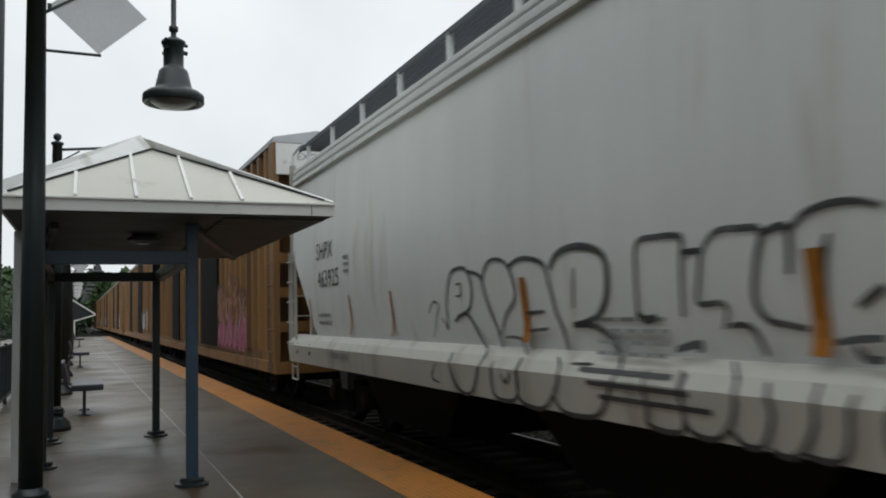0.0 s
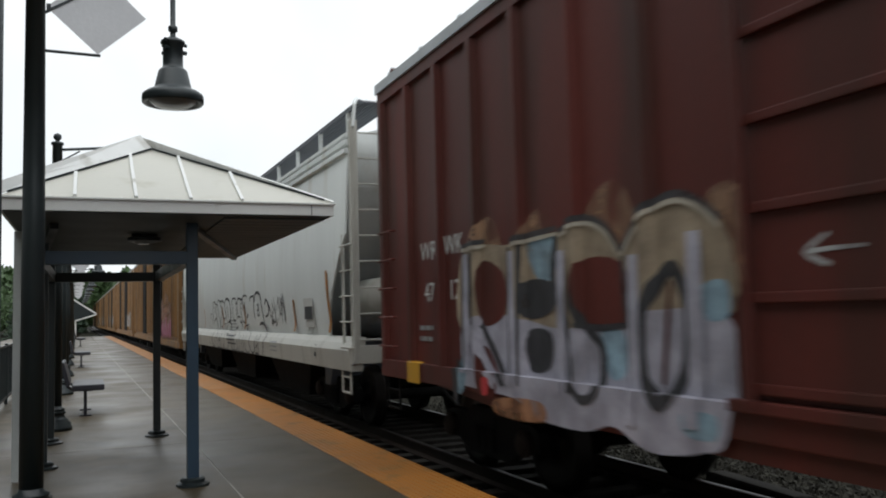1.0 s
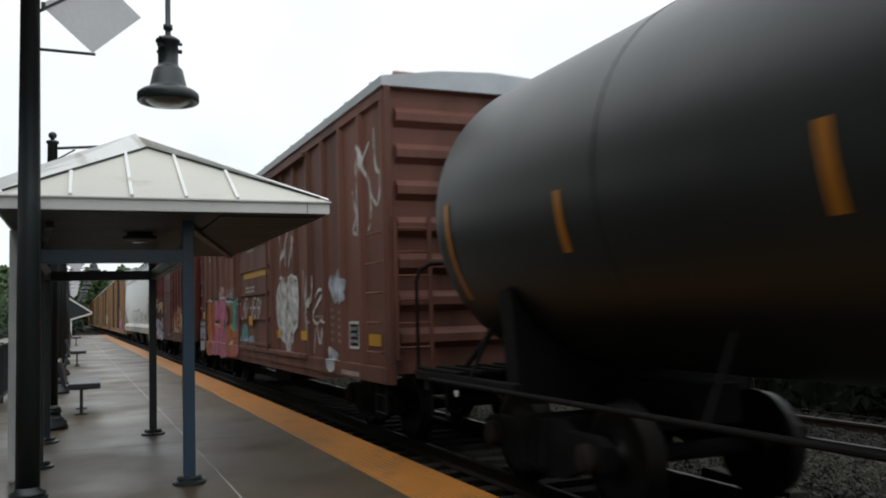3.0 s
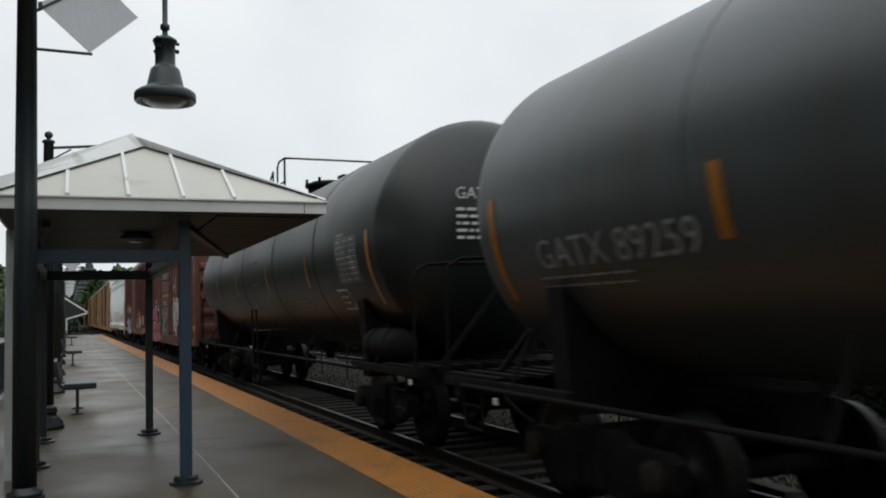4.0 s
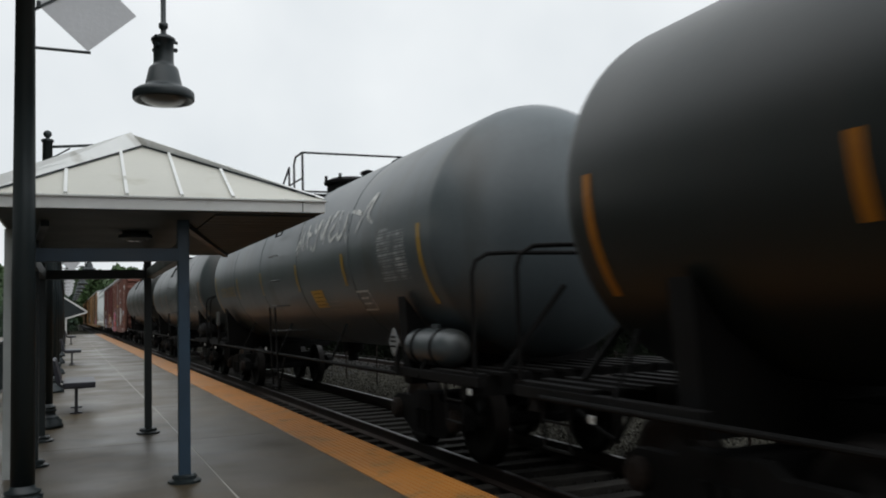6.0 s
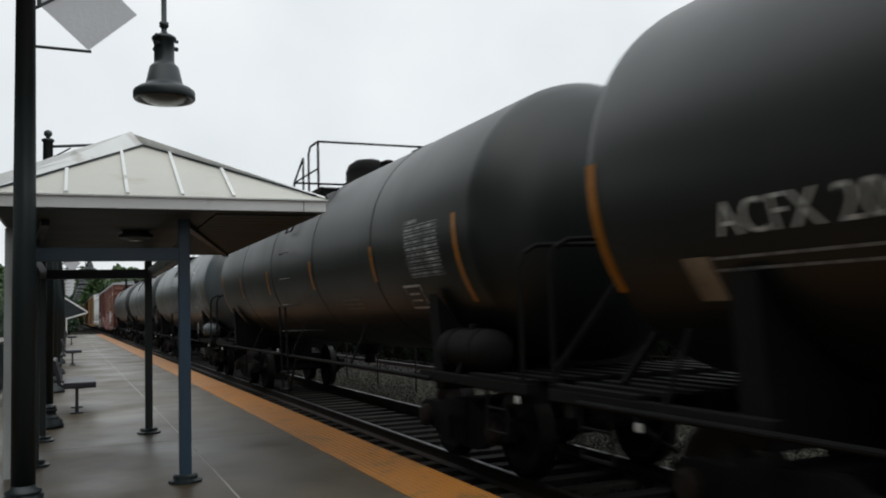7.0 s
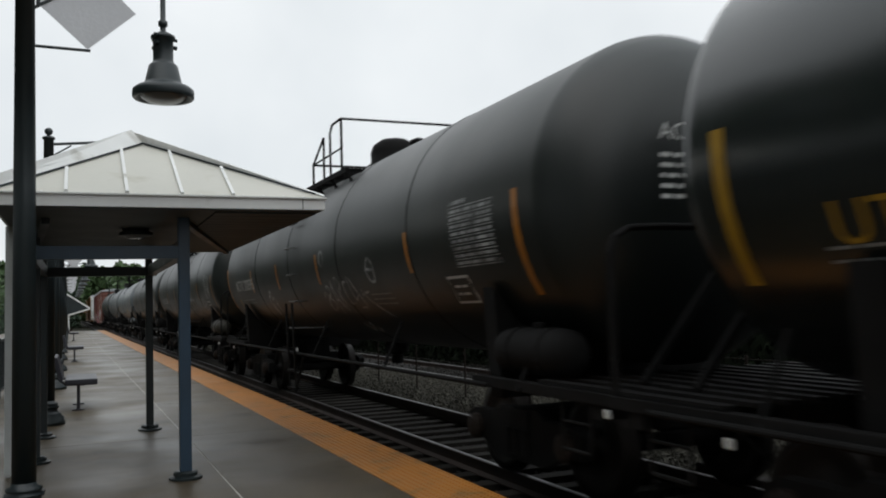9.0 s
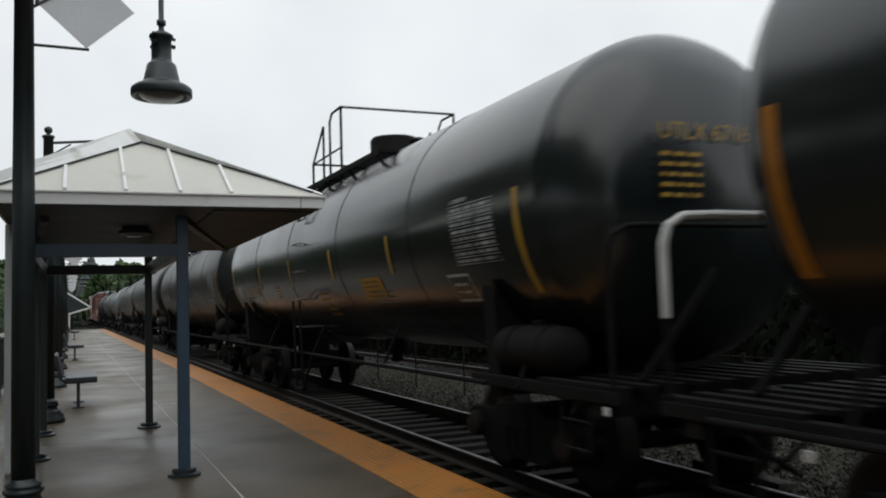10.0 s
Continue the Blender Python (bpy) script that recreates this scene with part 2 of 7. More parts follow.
# ---- geometry helpers ----
def box(bm, x0, x1, y0, y1, z0, z1, bevel=0.0):
    r = bmesh.ops.create_cube(bm, size=1.0, matrix=Matrix.Translation(((x0 + x1) / 2, (y0 + y1) / 2, (z0 + z1) / 2)) @ Matrix.Diagonal((x1 - x0, y1 - y0, z1 - z0, 1)))
    if bevel:
        edges = list({e for v in r["verts"] for e in v.link_edges})
        bmesh.ops.bevel(bm, geom=edges, offset=bevel, segments=2, affect="EDGES", profile=0.7)
    return bm


def rod(bm, a, b, r, seg=10, r2=None):
    a, b = Vector(a), Vector(b)
    m = Matrix.Translation((a + b) / 2) @ (b - a).to_track_quat("Z", "Y").to_matrix().to_4x4()
    bmesh.ops.create_cone(bm, cap_ends=True, segments=seg, radius1=r, radius2=r if r2 is None else r2, depth=(b - a).length, matrix=m)
    return bm


def bar(bm, a, b, w, hgt):
    """A straight square bar from a to b."""
    a, b = Vector(a), Vector(b)
    m = Matrix.Translation((a + b) / 2) @ (b - a).to_track_quat("Y", "Z").to_matrix().to_4x4() @ Matrix.Diagonal((w, (b - a).length, hgt, 1))
    bmesh.ops.create_cube(bm, size=1.0, matrix=m)
    return bm


def pipe(bm, pts, r, seg=8):
    for a, b in zip(pts, pts[1:]):
        rod(bm, a, b, r, seg)
    for p in pts[1:-1]:
        bmesh.ops.create_icosphere(bm, subdivisions=1, radius=r * 1.02, matrix=Matrix.Translation(p))
    return bm


def turned(bm, profile, seg=24, at=(0, 0, 0)):
    """A body of revolution about z from (radius, height) pairs."""
    rings = []
    for r, z in profile:
        rings.append([bm.verts.new((at[0] + r * math.cos(2 * math.pi * i / seg), at[1] + r * math.sin(2 * math.pi * i / seg), at[2] + z)) for i in range(seg)])
    for a, b in zip(rings, rings[1:]):
        for i in range(seg):
            bm.faces.new((a[i], a[(i + 1) % seg], b[(i + 1) % seg], b[i]))
    bm.faces.new(rings[-1])
    bm.faces.new(list(reversed(rings[0])))
    return bm


def extruded(bm, outline, axis, lo, hi):
    """A prism: outline in the two other axes, swept along axis ('x' or 'y' or 'z')."""
    def at(p, w):
        return {"x": (w, p[0], p[1]), "y": (p[0], w, p[1]), "z": (p[0], p[1], w)}[axis]
    a = [bm.verts.new(at(p, lo)) for p in outline]
    b = [bm.verts.new(at(p, hi)) for p in outline]
    k = len(outline)
    for i in range(k):
        bm.faces.new((a[i], a[(i + 1) % k], b[(i + 1) % k], b[i]))
    bm.faces.new(list(reversed(a)))
    bm.faces.new(b)
    bmesh.ops.recalc_face_normals(bm, faces=bm.faces)
    return bm


def smooth(bm, limit=35):
    for f in bm.faces:
        f.smooth = True
    for e in bm.edges:
        if len(e.link_faces) == 2 and e.calc_face_angle(0) > radians(limit):
            e.smooth = False
    return bm


def mesh_of(name, bm, mat):
    me = bpy.data.meshes.new(name)
    bm.to_mesh(me)
    bm.free()
    me.materials.append(mat)
    return me


def part(name, bm, mat, parent=None, label="", at=None):
    ob = new(name, mesh_of(name, bm, mat))
    if parent is not None:
        ob.parent = parent
    if at is not None:
        ob.matrix_basis = at
    if label:
        ob["label"] = label
    if name in ("small_print", "data_table", "placard_print", "fixing_screws", "brush"):
        ob["kind"] = "stuff"
    return ob


def B():
    return bmesh.new()


def thing(name, label, category, group="", kind="", at=(0, 0, 0)):
    ob = new(name)
    ob.location = at
    return tagged(ob, label, category, group, kind)


def text_bm(body, size, spacing=1.0):
    """The letters of a word as a flat mesh in x and y, centred at the origin."""
    cu = bpy.data.curves.new("lettering", "FONT")
    cu.body, cu.size, cu.align_x, cu.align_y, cu.space_character = body, size, "CENTER", "CENTER", spacing
    cu.resolution_u, cu.fill_mode = 3, "FRONT"
    ob = bpy.data.objects.new("lettering", cu)
    scene.collection.objects.link(ob)
    me = bpy.data.meshes.new_from_object(ob.evaluated_get(bpy.context.evaluated_depsgraph_get()))
    bm = bmesh.new()
    bm.from_mesh(me)
    bpy.data.objects.remove(ob)
    bpy.data.meshes.remove(me)
    return bm


# the track swings a little to the left past the station entrance, then runs straight
TRACK_X, RAIL_Z, SWING, SWING_FROM, SWING_TO = 4.93, -0.211, 0.0119, 4.0, 16.0


def bend(y):
    u = min(max(y - SWING_FROM, 0.0), SWING_TO - SWING_FROM)
    return -SWING * (u * u / 2 / (SWING_TO - SWING_FROM) + max(0.0, y - SWING_TO))


def heading(y):
    return math.degrees(SWING * min(max(y - SWING_FROM, 0.0), SWING_TO - SWING_FROM) / (SWING_TO - SWING_FROM))


# ---- ground, track, platform ----
PLAT_X = 3.11


def strip_bm(offset0, offset1, z0, z1, ya, yb, step=2.0):
    """A sheet that follows the track's bend from ya to yb."""
    bm, rows = B(), []
    k = max(1, int(round((yb - ya) / step)))
    for i in range(k + 1):
        y = ya + (yb - ya) * i / k
        rows.append((bm.verts.new((offset0 + bend(y), y, z0)), bm.verts.new((offset1 + bend(y), y, z1))))
    for a, b in zip(rows, rows[1:]):
        bm.faces.new((a[0], a[1], b[1], b[0]))
    bmesh.ops.recalc_face_normals(bm, faces=bm.faces)
    return bm


def swept(outline, ya, yb, step=2.0):
    """A solid of the given outline (x, z) swept along the track's bend."""
    bm, rings = B(), []
    k = max(1, int(round((yb - ya) / step)))
    for i in range(k + 1):
        y = ya + (yb - ya) * i / k
        rings.append([bm.verts.new((x + bend(y), y, z)) for x, z in outline])
    m = len(outline)
    for a, b in zip(rings, rings[1:]):
        for i in range(m):
            bm.faces.new((a[i], a[(i + 1) % m], b[(i + 1) % m], b[i]))
    bm.faces.new(rings[0])
    bm.faces.new(list(reversed(rings[-1])))
    bmesh.ops.recalc_face_normals(bm, faces=bm.faces)
    return bm


def ground_bm():
    bm = B()
    bmesh.ops.create_grid(bm, x_segments=40, y_segments=40, size=1500, matrix=Matrix.Translation((0, 0, -0.72)))
    return bm


tagged(part("ground", ground_bm(), M["soil"]), "dark bare soil and weeds along the railway", "ground", kind="structure")
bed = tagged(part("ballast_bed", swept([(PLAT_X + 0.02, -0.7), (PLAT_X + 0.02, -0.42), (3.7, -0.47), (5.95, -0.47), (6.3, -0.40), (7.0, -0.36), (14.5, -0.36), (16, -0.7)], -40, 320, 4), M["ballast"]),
             "grey crushed stone ballast bed under the track", "ballast", kind="structure")


def stone_field(name, count, x0, x1, z, mat, seed):
    """Loose crushed stones, thickest where the bed is open to view."""
    rnd = random.Random(seed)
    verts, faces = [], []
    cell = [(1, 0, 0), (-1, 0, 0), (0, 1, 0), (0, -1, 0), (0, 0, 1), (0, 0, -1)]
    tris = [(0, 2, 4), (2, 1, 4), (1, 3, 4), (3, 0, 4), (2, 0, 5), (1, 2, 5), (3, 1, 5), (0, 3, 5)]
    for i in range(count):
        y = rnd.uniform(3.0, 24.0) if i < count * 0.82 else rnd.uniform(24, 60)
        x = rnd.uniform(x0, x1)
        s = rnd.uniform(0.026, 0.055)
        rot = Euler((rnd.uniform(0, 6), rnd.uniform(0, 6), rnd.uniform(0, 6))).to_matrix()
        base = len(verts)
        for c in cell:
            v = rot @ Vector([q * s * rnd.uniform(0.6, 1.3) for q in c])
            verts.append((x + bend(y) + v.x, y + v.y, z + s * rnd.uniform(0.1, 0.7) + v.z))
        faces += [tuple(base + q for q in t) for t in tris]
    me = bpy.data.meshes.new(name)
    me.from_pydata(verts, [], faces)
    me.materials.append(M[mat])
    return new(name, me)


tagged(stone_field("oily_stones", 6000, 3.2, 5.75, -0.465, "stone", 5), "oily crushed stones between and beside the rails, also darkened for shade", "ballast", kind="stuff")
# same ballast as the pale stones, painted dark where it lies in shade
tagged(stone_field("shaded_stones", 9000, 8.45, 11.3, -0.37, "stone", 7), "crushed stones under and beyond the second track, coloured dark for shade", "ballast", kind="stuff")
tagged(stone_field("ballast_stones", 26000, 5.85, 8.45, -0.37, "pale_stone", 6), "loose pale grey crushed stones between the two tracks", "ballast", kind="stuff")

track = thing("railway_track", "single railway track with worn steel rails on dark timber ties", "railway track", kind="structure")
for side in (-0.7525, 0.7525):
    xc = TRACK_X + side
    prof = [(-0.07, -0.17), (0.07, -0.17), (0.07, -0.155), (0.012, -0.13), (0.012, -0.045), (0.036, -0.035), (0.036, -0.004), (-0.036, -0.004), (-0.036, -0.035), (-0.012, -0.045), (-0.012, -0.13), (-0.07, -0.155)]
    part("rail", swept([(xc + a, RAIL_Z + b) for a, b in prof], -40, 320, 2), M["rail"], track, "rust-brown steel rail")
    part("rail_running_surface", swept([(xc - 0.022, RAIL_Z - 0.004), (xc + 0.022, RAIL_Z - 0.004), (xc + 0.018, RAIL_Z), (xc - 0.018, RAIL_Z)], -40, 320, 2), M["railhead"], track, "bright worn top of the rail")
tie_bm = B()
box(tie_bm, -1.3, 1.3, -0.115, 0.115, -0.18, 0, 0.012)
tie_me = mesh_of("tie", tie_bm, M["tie"])
for i in range(150):
    y = -4 + i * 0.54
    ob = new("tie", tie_me)
    ob.parent = track
    ob.matrix_basis = pose(TRACK_X + bend(y), y, RAIL_Z - 0.168, 0, 0, heading(y) + random.uniform(-0.7, 0.7))

# the second track beyond it
FAR_X = 9.25
far_track = thing("railway_track", "empty second railway track half sunk in pale ballast", "railway track", kind="structure")
for side in (-0.7525, 0.7525):
    xc = FAR_X + side
    part("rail", swept([(xc + a, RAIL_Z + b) for a, b in prof], -20, 160, 2), M["rail"], far_track, "rust-brown steel rail")
    part("rail_running_surface", swept([(xc - 0.022, RAIL_Z - 0.004), (xc + 0.022, RAIL_Z - 0.004), (xc + 0.018, RAIL_Z), (xc - 0.018, RAIL_Z)], -20, 160, 2), M["railhead"], far_track, "bright worn top of the rail")
for i in range(70):
    y = -1 + i * 0.54
    ob = new("tie", tie_me)
    ob.parent = far_track
    ob.matrix_basis = pose(FAR_X + bend(y), y, RAIL_Z - 0.155, 0, 0, heading(y) + random.uniform(-0.7, 0.7))

# the platform, in slabs with open joints
platform = thing("platform", "damp grey concrete station platform with sawn joints", "platform", kind="structure")
# the face is coloured darker than the slabs to stand for its shadow
part("platform_base", swept([(-6, -0.7), (PLAT_X - 0.03, -0.7), (PLAT_X - 0.03, -0.05), (-6, -0.05)], -12, 93), M["edge"], platform, "concrete platform face with its shadow put into the dark colour")
JOINTS_Y = [-12, -4, 2.2, 6.5, 11.15, 15.3, 18.6, 21.9, 27.2, 31, 36, 42, 49, 57, 66, 78, 93]
for ya, yb in zip(JOINTS_Y, JOINTS_Y[1:]):
    for xa, xb in ((-6.0, 1.232), (1.244, PLAT_X - 0.63)):
        bm = swept([(xa, -0.05), (xb, -0.05), (xb, -0.004), (xb - 0.004, 0), (xa + 0.004, 0), (xa, -0.004)], ya + 0.006, yb - 0.006, 2.5)
        part("slab", bm, M["concrete"], platform)
# pale sealant in a few of the joints
for ya, xa, xb in ((15.3, 0.55, 1.1), (21.9, 0.5, 2.2), (27.2, -0.2, 2.4)):
    part("joint_sealant", strip_bm(xa, xb, -0.002, -0.002, ya - 0.02, ya + 0.02, 0.03), M["joint"], platform, "pale joint sealant")
part("joint_sealant", strip_bm(1.227, 1.249, -0.002, -0.002, -4, 60), M["joint"], platform, "pale joint sealant")
coping = thing("platform_coping", "dark concrete coping along the platform edge", "platform edge", kind="structure")
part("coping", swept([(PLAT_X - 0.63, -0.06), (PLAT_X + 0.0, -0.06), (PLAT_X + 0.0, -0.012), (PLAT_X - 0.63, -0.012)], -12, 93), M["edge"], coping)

# tactile edge plates with truncated domes
warning = thing("tactile_strip", "worn yellow tactile warning strip along the platform edge", "tactile paving", kind="structure")
for i in range(110):
    ya = -8 + i * 0.915
    bm = swept([(PLAT_X - 0.626, -0.011), (PLAT_X, -0.011), (PLAT_X, 0.0), (PLAT_X - 0.004, 0.004), (PLAT_X - 0.622, 0.004), (PLAT_X - 0.626, 0.0)], ya + 0.002, ya + 0.913, 0.92)
    part("plate", bm, M["tactile"], warning)


def domes():
    verts, faces = [], []
    for j in range(260):
        for i in range(10):
            y = 3.2 + j * 0.0615
            x = PLAT_X - 0.59 + i * 0.0615 + bend(y)
            b = len(verts)
            for r, z in ((0.0125, 0.004), (0.008, 0.0095)):
                for q in range(6):
                    verts.append((x + r * math.cos(q * 1.0472), y + r * math.sin(q * 1.0472), z))
            faces += [(b + q, b + (q + 1) % 6, b + 6 + (q + 1) % 6, b + 6 + q) for q in range(6)]
            faces.append(tuple(b + 6 + q for q in range(6)))
    me = bpy.data.meshes.new("dome")
    me.from_pydata(verts, [], faces)
    me.materials.append(M["tactile"])
    ob = new("domes", me)
    ob.parent = warning
    return tagged(ob, kind="stuff")


domes()


# ---- lamp posts ----
def lamp_post(y):
    """A tall post with a ball finial, a short arm and a hanging bell lamp."""
    px = -0.37
    ob = thing("lamp_post", "dark green lamp post with ball finial and hanging bell lamp", "lamp post", "lamp posts on the platform", at=(px, 0, 0))
    bm = B()
    turned(bm, [(0.22, 0), (0.22, 0.05), (0.205, 0.06), (0.205, 0.11), (0.165, 0.13), (0.17, 0.15), (0.135, 0.17), (0.118, 0.21), (0.118, 0.23), (0.136, 0.24), (0.136, 0.262), (0.112, 0.275), (0.124, 0.285), (0.124, 0.3), (0.09, 0.315), (0.083, 0.34)], 24)
    part("base", smooth(bm), M["pole"], ob, "stepped cast base")
    bm = B()
    turned(bm, [(0.083, 0.335), (0.077, 2.5), (0.067, 4.1), (0.085, 4.1), (0.085, 4.13), (0.066, 4.14)], 20)
    part("shaft", smooth(bm), M["pole"], ob)
    bm = B()
    turned(bm, [(0.02, 4.135), (0.028, 4.16), (0.028, 4.165), (0.05, 4.185), (0.058, 4.215), (0.05, 4.247), (0.02, 4.267)], 16)
    part("finial", smooth(bm, 60), M["pole"], ob, "ball finial")
    bm = B()
    rod(bm, (0.05, 0, 4.03), (1.0, 0, 4.115), 0.021)
    bar(bm, (0.05, 0, 3.86), (0.3, 0, 4.02), 0.02, 0.02)
    part("arm", smooth(bm), M["pole"], ob)
    lamp = B()
    turned(lamp, [(0.021, 4.13), (0.021, 3.865), (0.036, 3.855), (0.036, 3.82), (0.022, 3.81), (0.022, 3.775), (0.06, 3.755), (0.092, 3.735), (0.095, 3.715), (0.078, 3.705), (0.078, 3.535), (0.085, 3.515), (0.1, 3.505), (0.112, 3.49), (0.14, 3.365), (0.15, 3.345), (0.2, 3.325), (0.232, 3.3), (0.236, 3.28), (0.236, 3.24), (0.226, 3.228), (0.205, 3.235), (0.195, 3.275)], 28, (0.99, 0, 0))
    head = part("lamp_head", smooth(lamp), M["pole"], ob, "bell-shaped grey-green lamp head")
    bm = B()
    turned(bm, [(0.19, 3.27), (0.175, 3.235), (0.12, 3.205), (0.05, 3.19), (0.01, 3.188)], 24, (0.99, 0, 0))
    part("refractor", smooth(bm, 60), M["glass"], head, "clear glass refractor")
    bm = B()
    for a in (0.4, 2.2, 4.1):
        rod(bm, (0.99 + 0.07 * math.cos(a), 0.07 * math.sin(a), 3.66), (0.99 + 0.115 * math.cos(a), 0.115 * math.sin(a), 3.66), 0.018, 8)
        rod(bm, (0.99 + 0.08 * math.cos(a), 0.08 * math.sin(a), 3.722), (0.99 + 0.118 * math.cos(a), 0.118 * math.sin(a), 3.722), 0.014, 8)
    part("fixing_screws", bm, M["pole"], head)
    ob.matrix_basis = pose(px, y, 0)
    return ob


slim = thing("sign_post", "slim dark green steel post at the back of the platform", "post", at=(-0.545, 6.0, 0))
bm = B()
turned(bm, [(0.09, 0), (0.09, 0.03), (0.05, 0.05), (0.048, 2.5), (0.045, 4.6), (0.01, 4.63)], 16)
part("shaft", smooth(bm), M["pole"], slim)
first_post = lamp_post(7.0)
POST_YS = [13.5 + 6.5 * k for k in range(12)]
for y in POST_YS:
    copy_thing(first_post, pose(-0.37 + bend(y), y, 0))

# diamond sign, its blank back to the camera, on brackets off the first post
sign = thing("diamond_sign", "blank grey back of a diamond sign bracketed to a lamp post", "sign", "diamond signs on the lamp posts", at=(0.065, 7.0, 3.905))
bm = B()
extruded(bm, [(-0.362, 0.01), (0.0, -0.325), (0.352, -0.01), (0, 0.325)], "y", -0.004, 0.004)
part("plate", bm, M["signback"], sign)
for z in (-0.33, 0.33):
    bm = B()
    rod(bm, (-0.38, 0, z), (0.02, 0, z - 0.005), 0.012, 8)
    part("bracket", bm, M["pole"], sign)
bm = B()
box(bm, -0.36, -0.33, -0.02, 0.02, -0.02, 0.03)
part("clip", bm, M["pole"], sign)
for y in POST_YS[2:]:
    copy_thing(sign, pose(0.065 + bend(y), y, 3.905))


# ---- shelter ----
def shelter(y0, copy_at=None):
    ob = thing("platform_shelter", "small open shelter with white hipped metal roof on blue posts", "shelter", "shelters on the platform", at=(0.7, 8.35, 0))
    ox, oy = 0.7, 8.35

    def post(x, y, mat, ztop=2.44, w=0.075):
        bm = B()
        box(bm, x - w - ox, x + w - ox, y - w - oy, y + w - oy, 0.03, ztop, 0.008)
        p = part("post", bm, mat, ob)
        bm = B()
        turned(bm, [(0.15, 0.0), (0.15, 0.02), (0.11, 0.035), (0.11, 0.06), (0.09, 0.075)], 12, (x - ox, y - oy, 0))
        part("base_plate", bm, M["pole"], p)

    post(0.905, 8.35, M["blue"], w=0.052)
    post(0.85, 12.06, M["pole"], w=0.046)
    post(-0.43, 8.42, M["pole"], w=0.05)
    post(-0.43, 10.05, M["pole"], w=0.046)
    post(-0.43, 12.06, M["pole"], w=0.046)
    for y, m in ((8.35, M["blue"]), (12.06, M["pole"])):
        bm = B()
        box(bm, -0.43 - ox, 0.95 - ox, y - 0.05 - oy, y + 0.05 - oy, 2.04, 2.16, 0.006)
        part("cross_beam", bm, m, ob)
    for x in (-0.43, 0.88):
        bm = B()
        box(bm, x - 0.05 - ox, x + 0.05 - ox, 8.41 - oy, 12.0 - oy, 2.045, 2.165, 0.006)
        part("long_beam", bm, M["pole"], ob)
    # dark trims that run out to the far corners under the soffit
    for xa, xb in ((0.93, 1.98), (-0.28, -0.56)):
        bm = B()
        bar(bm, (xa - ox, 8.45 - oy, 2.395), (xb - ox, 12.75 - oy, 2.395), 0.07, 0.05)
        part("soffit_trim", bm, M["pole"], ob)
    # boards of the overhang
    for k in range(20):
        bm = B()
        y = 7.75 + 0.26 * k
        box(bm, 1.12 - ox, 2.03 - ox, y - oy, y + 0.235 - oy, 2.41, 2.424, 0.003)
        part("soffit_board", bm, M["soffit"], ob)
    # grey-white panel post by the lamp post
    bm = B()
    box(bm, -0.668 - ox, -0.6 - ox, 9.3 - oy, 9.4 - oy, 0.02, 2.0, 0.006)
    box(bm, -0.665 - ox, -0.575 - ox, 9.3 - oy, 9.39 - oy, 2.0, 2.425, 0.006)
    part("light_post", bm, M["grey_post"], ob, "weathered grey corner post")
    xa, xb, ya, yb, ze, zr = -0.66 - ox, 2.08 - ox, 7.6 - oy, 12.95 - oy, 2.53, 3.24
    xc, run = 0.585 - ox, 1.4
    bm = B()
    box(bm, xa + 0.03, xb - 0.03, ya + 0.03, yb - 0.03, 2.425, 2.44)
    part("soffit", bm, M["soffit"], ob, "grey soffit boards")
    # boarding under the soffit towards the eaves
    for a, b, c, d in ((xa, xb, ya, ya + 0.022), (xa, xb, yb - 0.022, yb), (xa, xa + 0.022, ya + 0.022, yb - 0.022), (xb - 0.022, xb, ya + 0.022, yb - 0.022)):
        bm = B()
        box(bm, a, b, c, d, 2.435, 2.53, 0.004)
        part("fascia", bm, M["white"], ob)
    for a, b, c, d in ((xa - 0.015, xb + 0.015, ya - 0.02, ya + 0.012), (xb - 0.012, xb + 0.02, ya + 0.013, yb)):
        bm = B()
        box(bm, a, b, c, d, 2.532, 2.548, 0.003)
        part("drip_edge", bm, M["white"], ob)
    for x in (xb - 0.21,):
        bm = B()
        box(bm, x, x + 0.006, ya - 0.004, ya + 0.0, 2.436, 2.53)
        part("fascia_joint", bm, M["pole"], ob)
    za = 2.548
    F0, F1, G0, G1 = Vector((xa, ya, za)), Vector((xb, ya, za)), Vector((xa, yb, za)), Vector((xb, yb, za))
    P0, P1 = Vector((xc, ya + run, zr)), Vector((xc, yb - run, zr))
    bm = B()
    v = [bm.verts.new(p) for p in (F0, F1, G1, G0, P0, P1)]
    for f in ((0, 1, 4), (1, 2, 5, 4), (2, 3, 5), (3, 0, 4, 5), (3, 2, 1, 0)):
        bm.faces.new([v[i] for i in f])
    bmesh.ops.recalc_face_normals(bm, faces=bm.faces)
    roof = part("roof", bm, M["cream"], ob, "cream standing-seam roof sheets")
    # standing seams on the near hip
    for x, lim in ((-0.1, 0.44), (0.375, 0.86), (0.82, 0.86), (1.255, 0.55)):
        a = Vector((x - ox, ya + 0.01, za + 0.012))
        b = Vector((x - ox, ya + run * (lim - 0.03), za + (zr - za) * (lim - 0.03) + 0.012))
        bm = B()
        bar(bm, a, b, 0.028, 0.03)
        part("seam", bm, M["white"], roof)
    # broad white hip flashings that stand proud of the sheets, their shadow a dark bar below
    for a, b in ((F0, P0), (F1, P0), (G0, P1), (G1, P1)):
        s = 1 if a.y < 0 else -1
        bm = B()
        left = 1 if a.x < xc else 0
        low, high = (0.12, 0.15) if left else (0.035, 0.13)
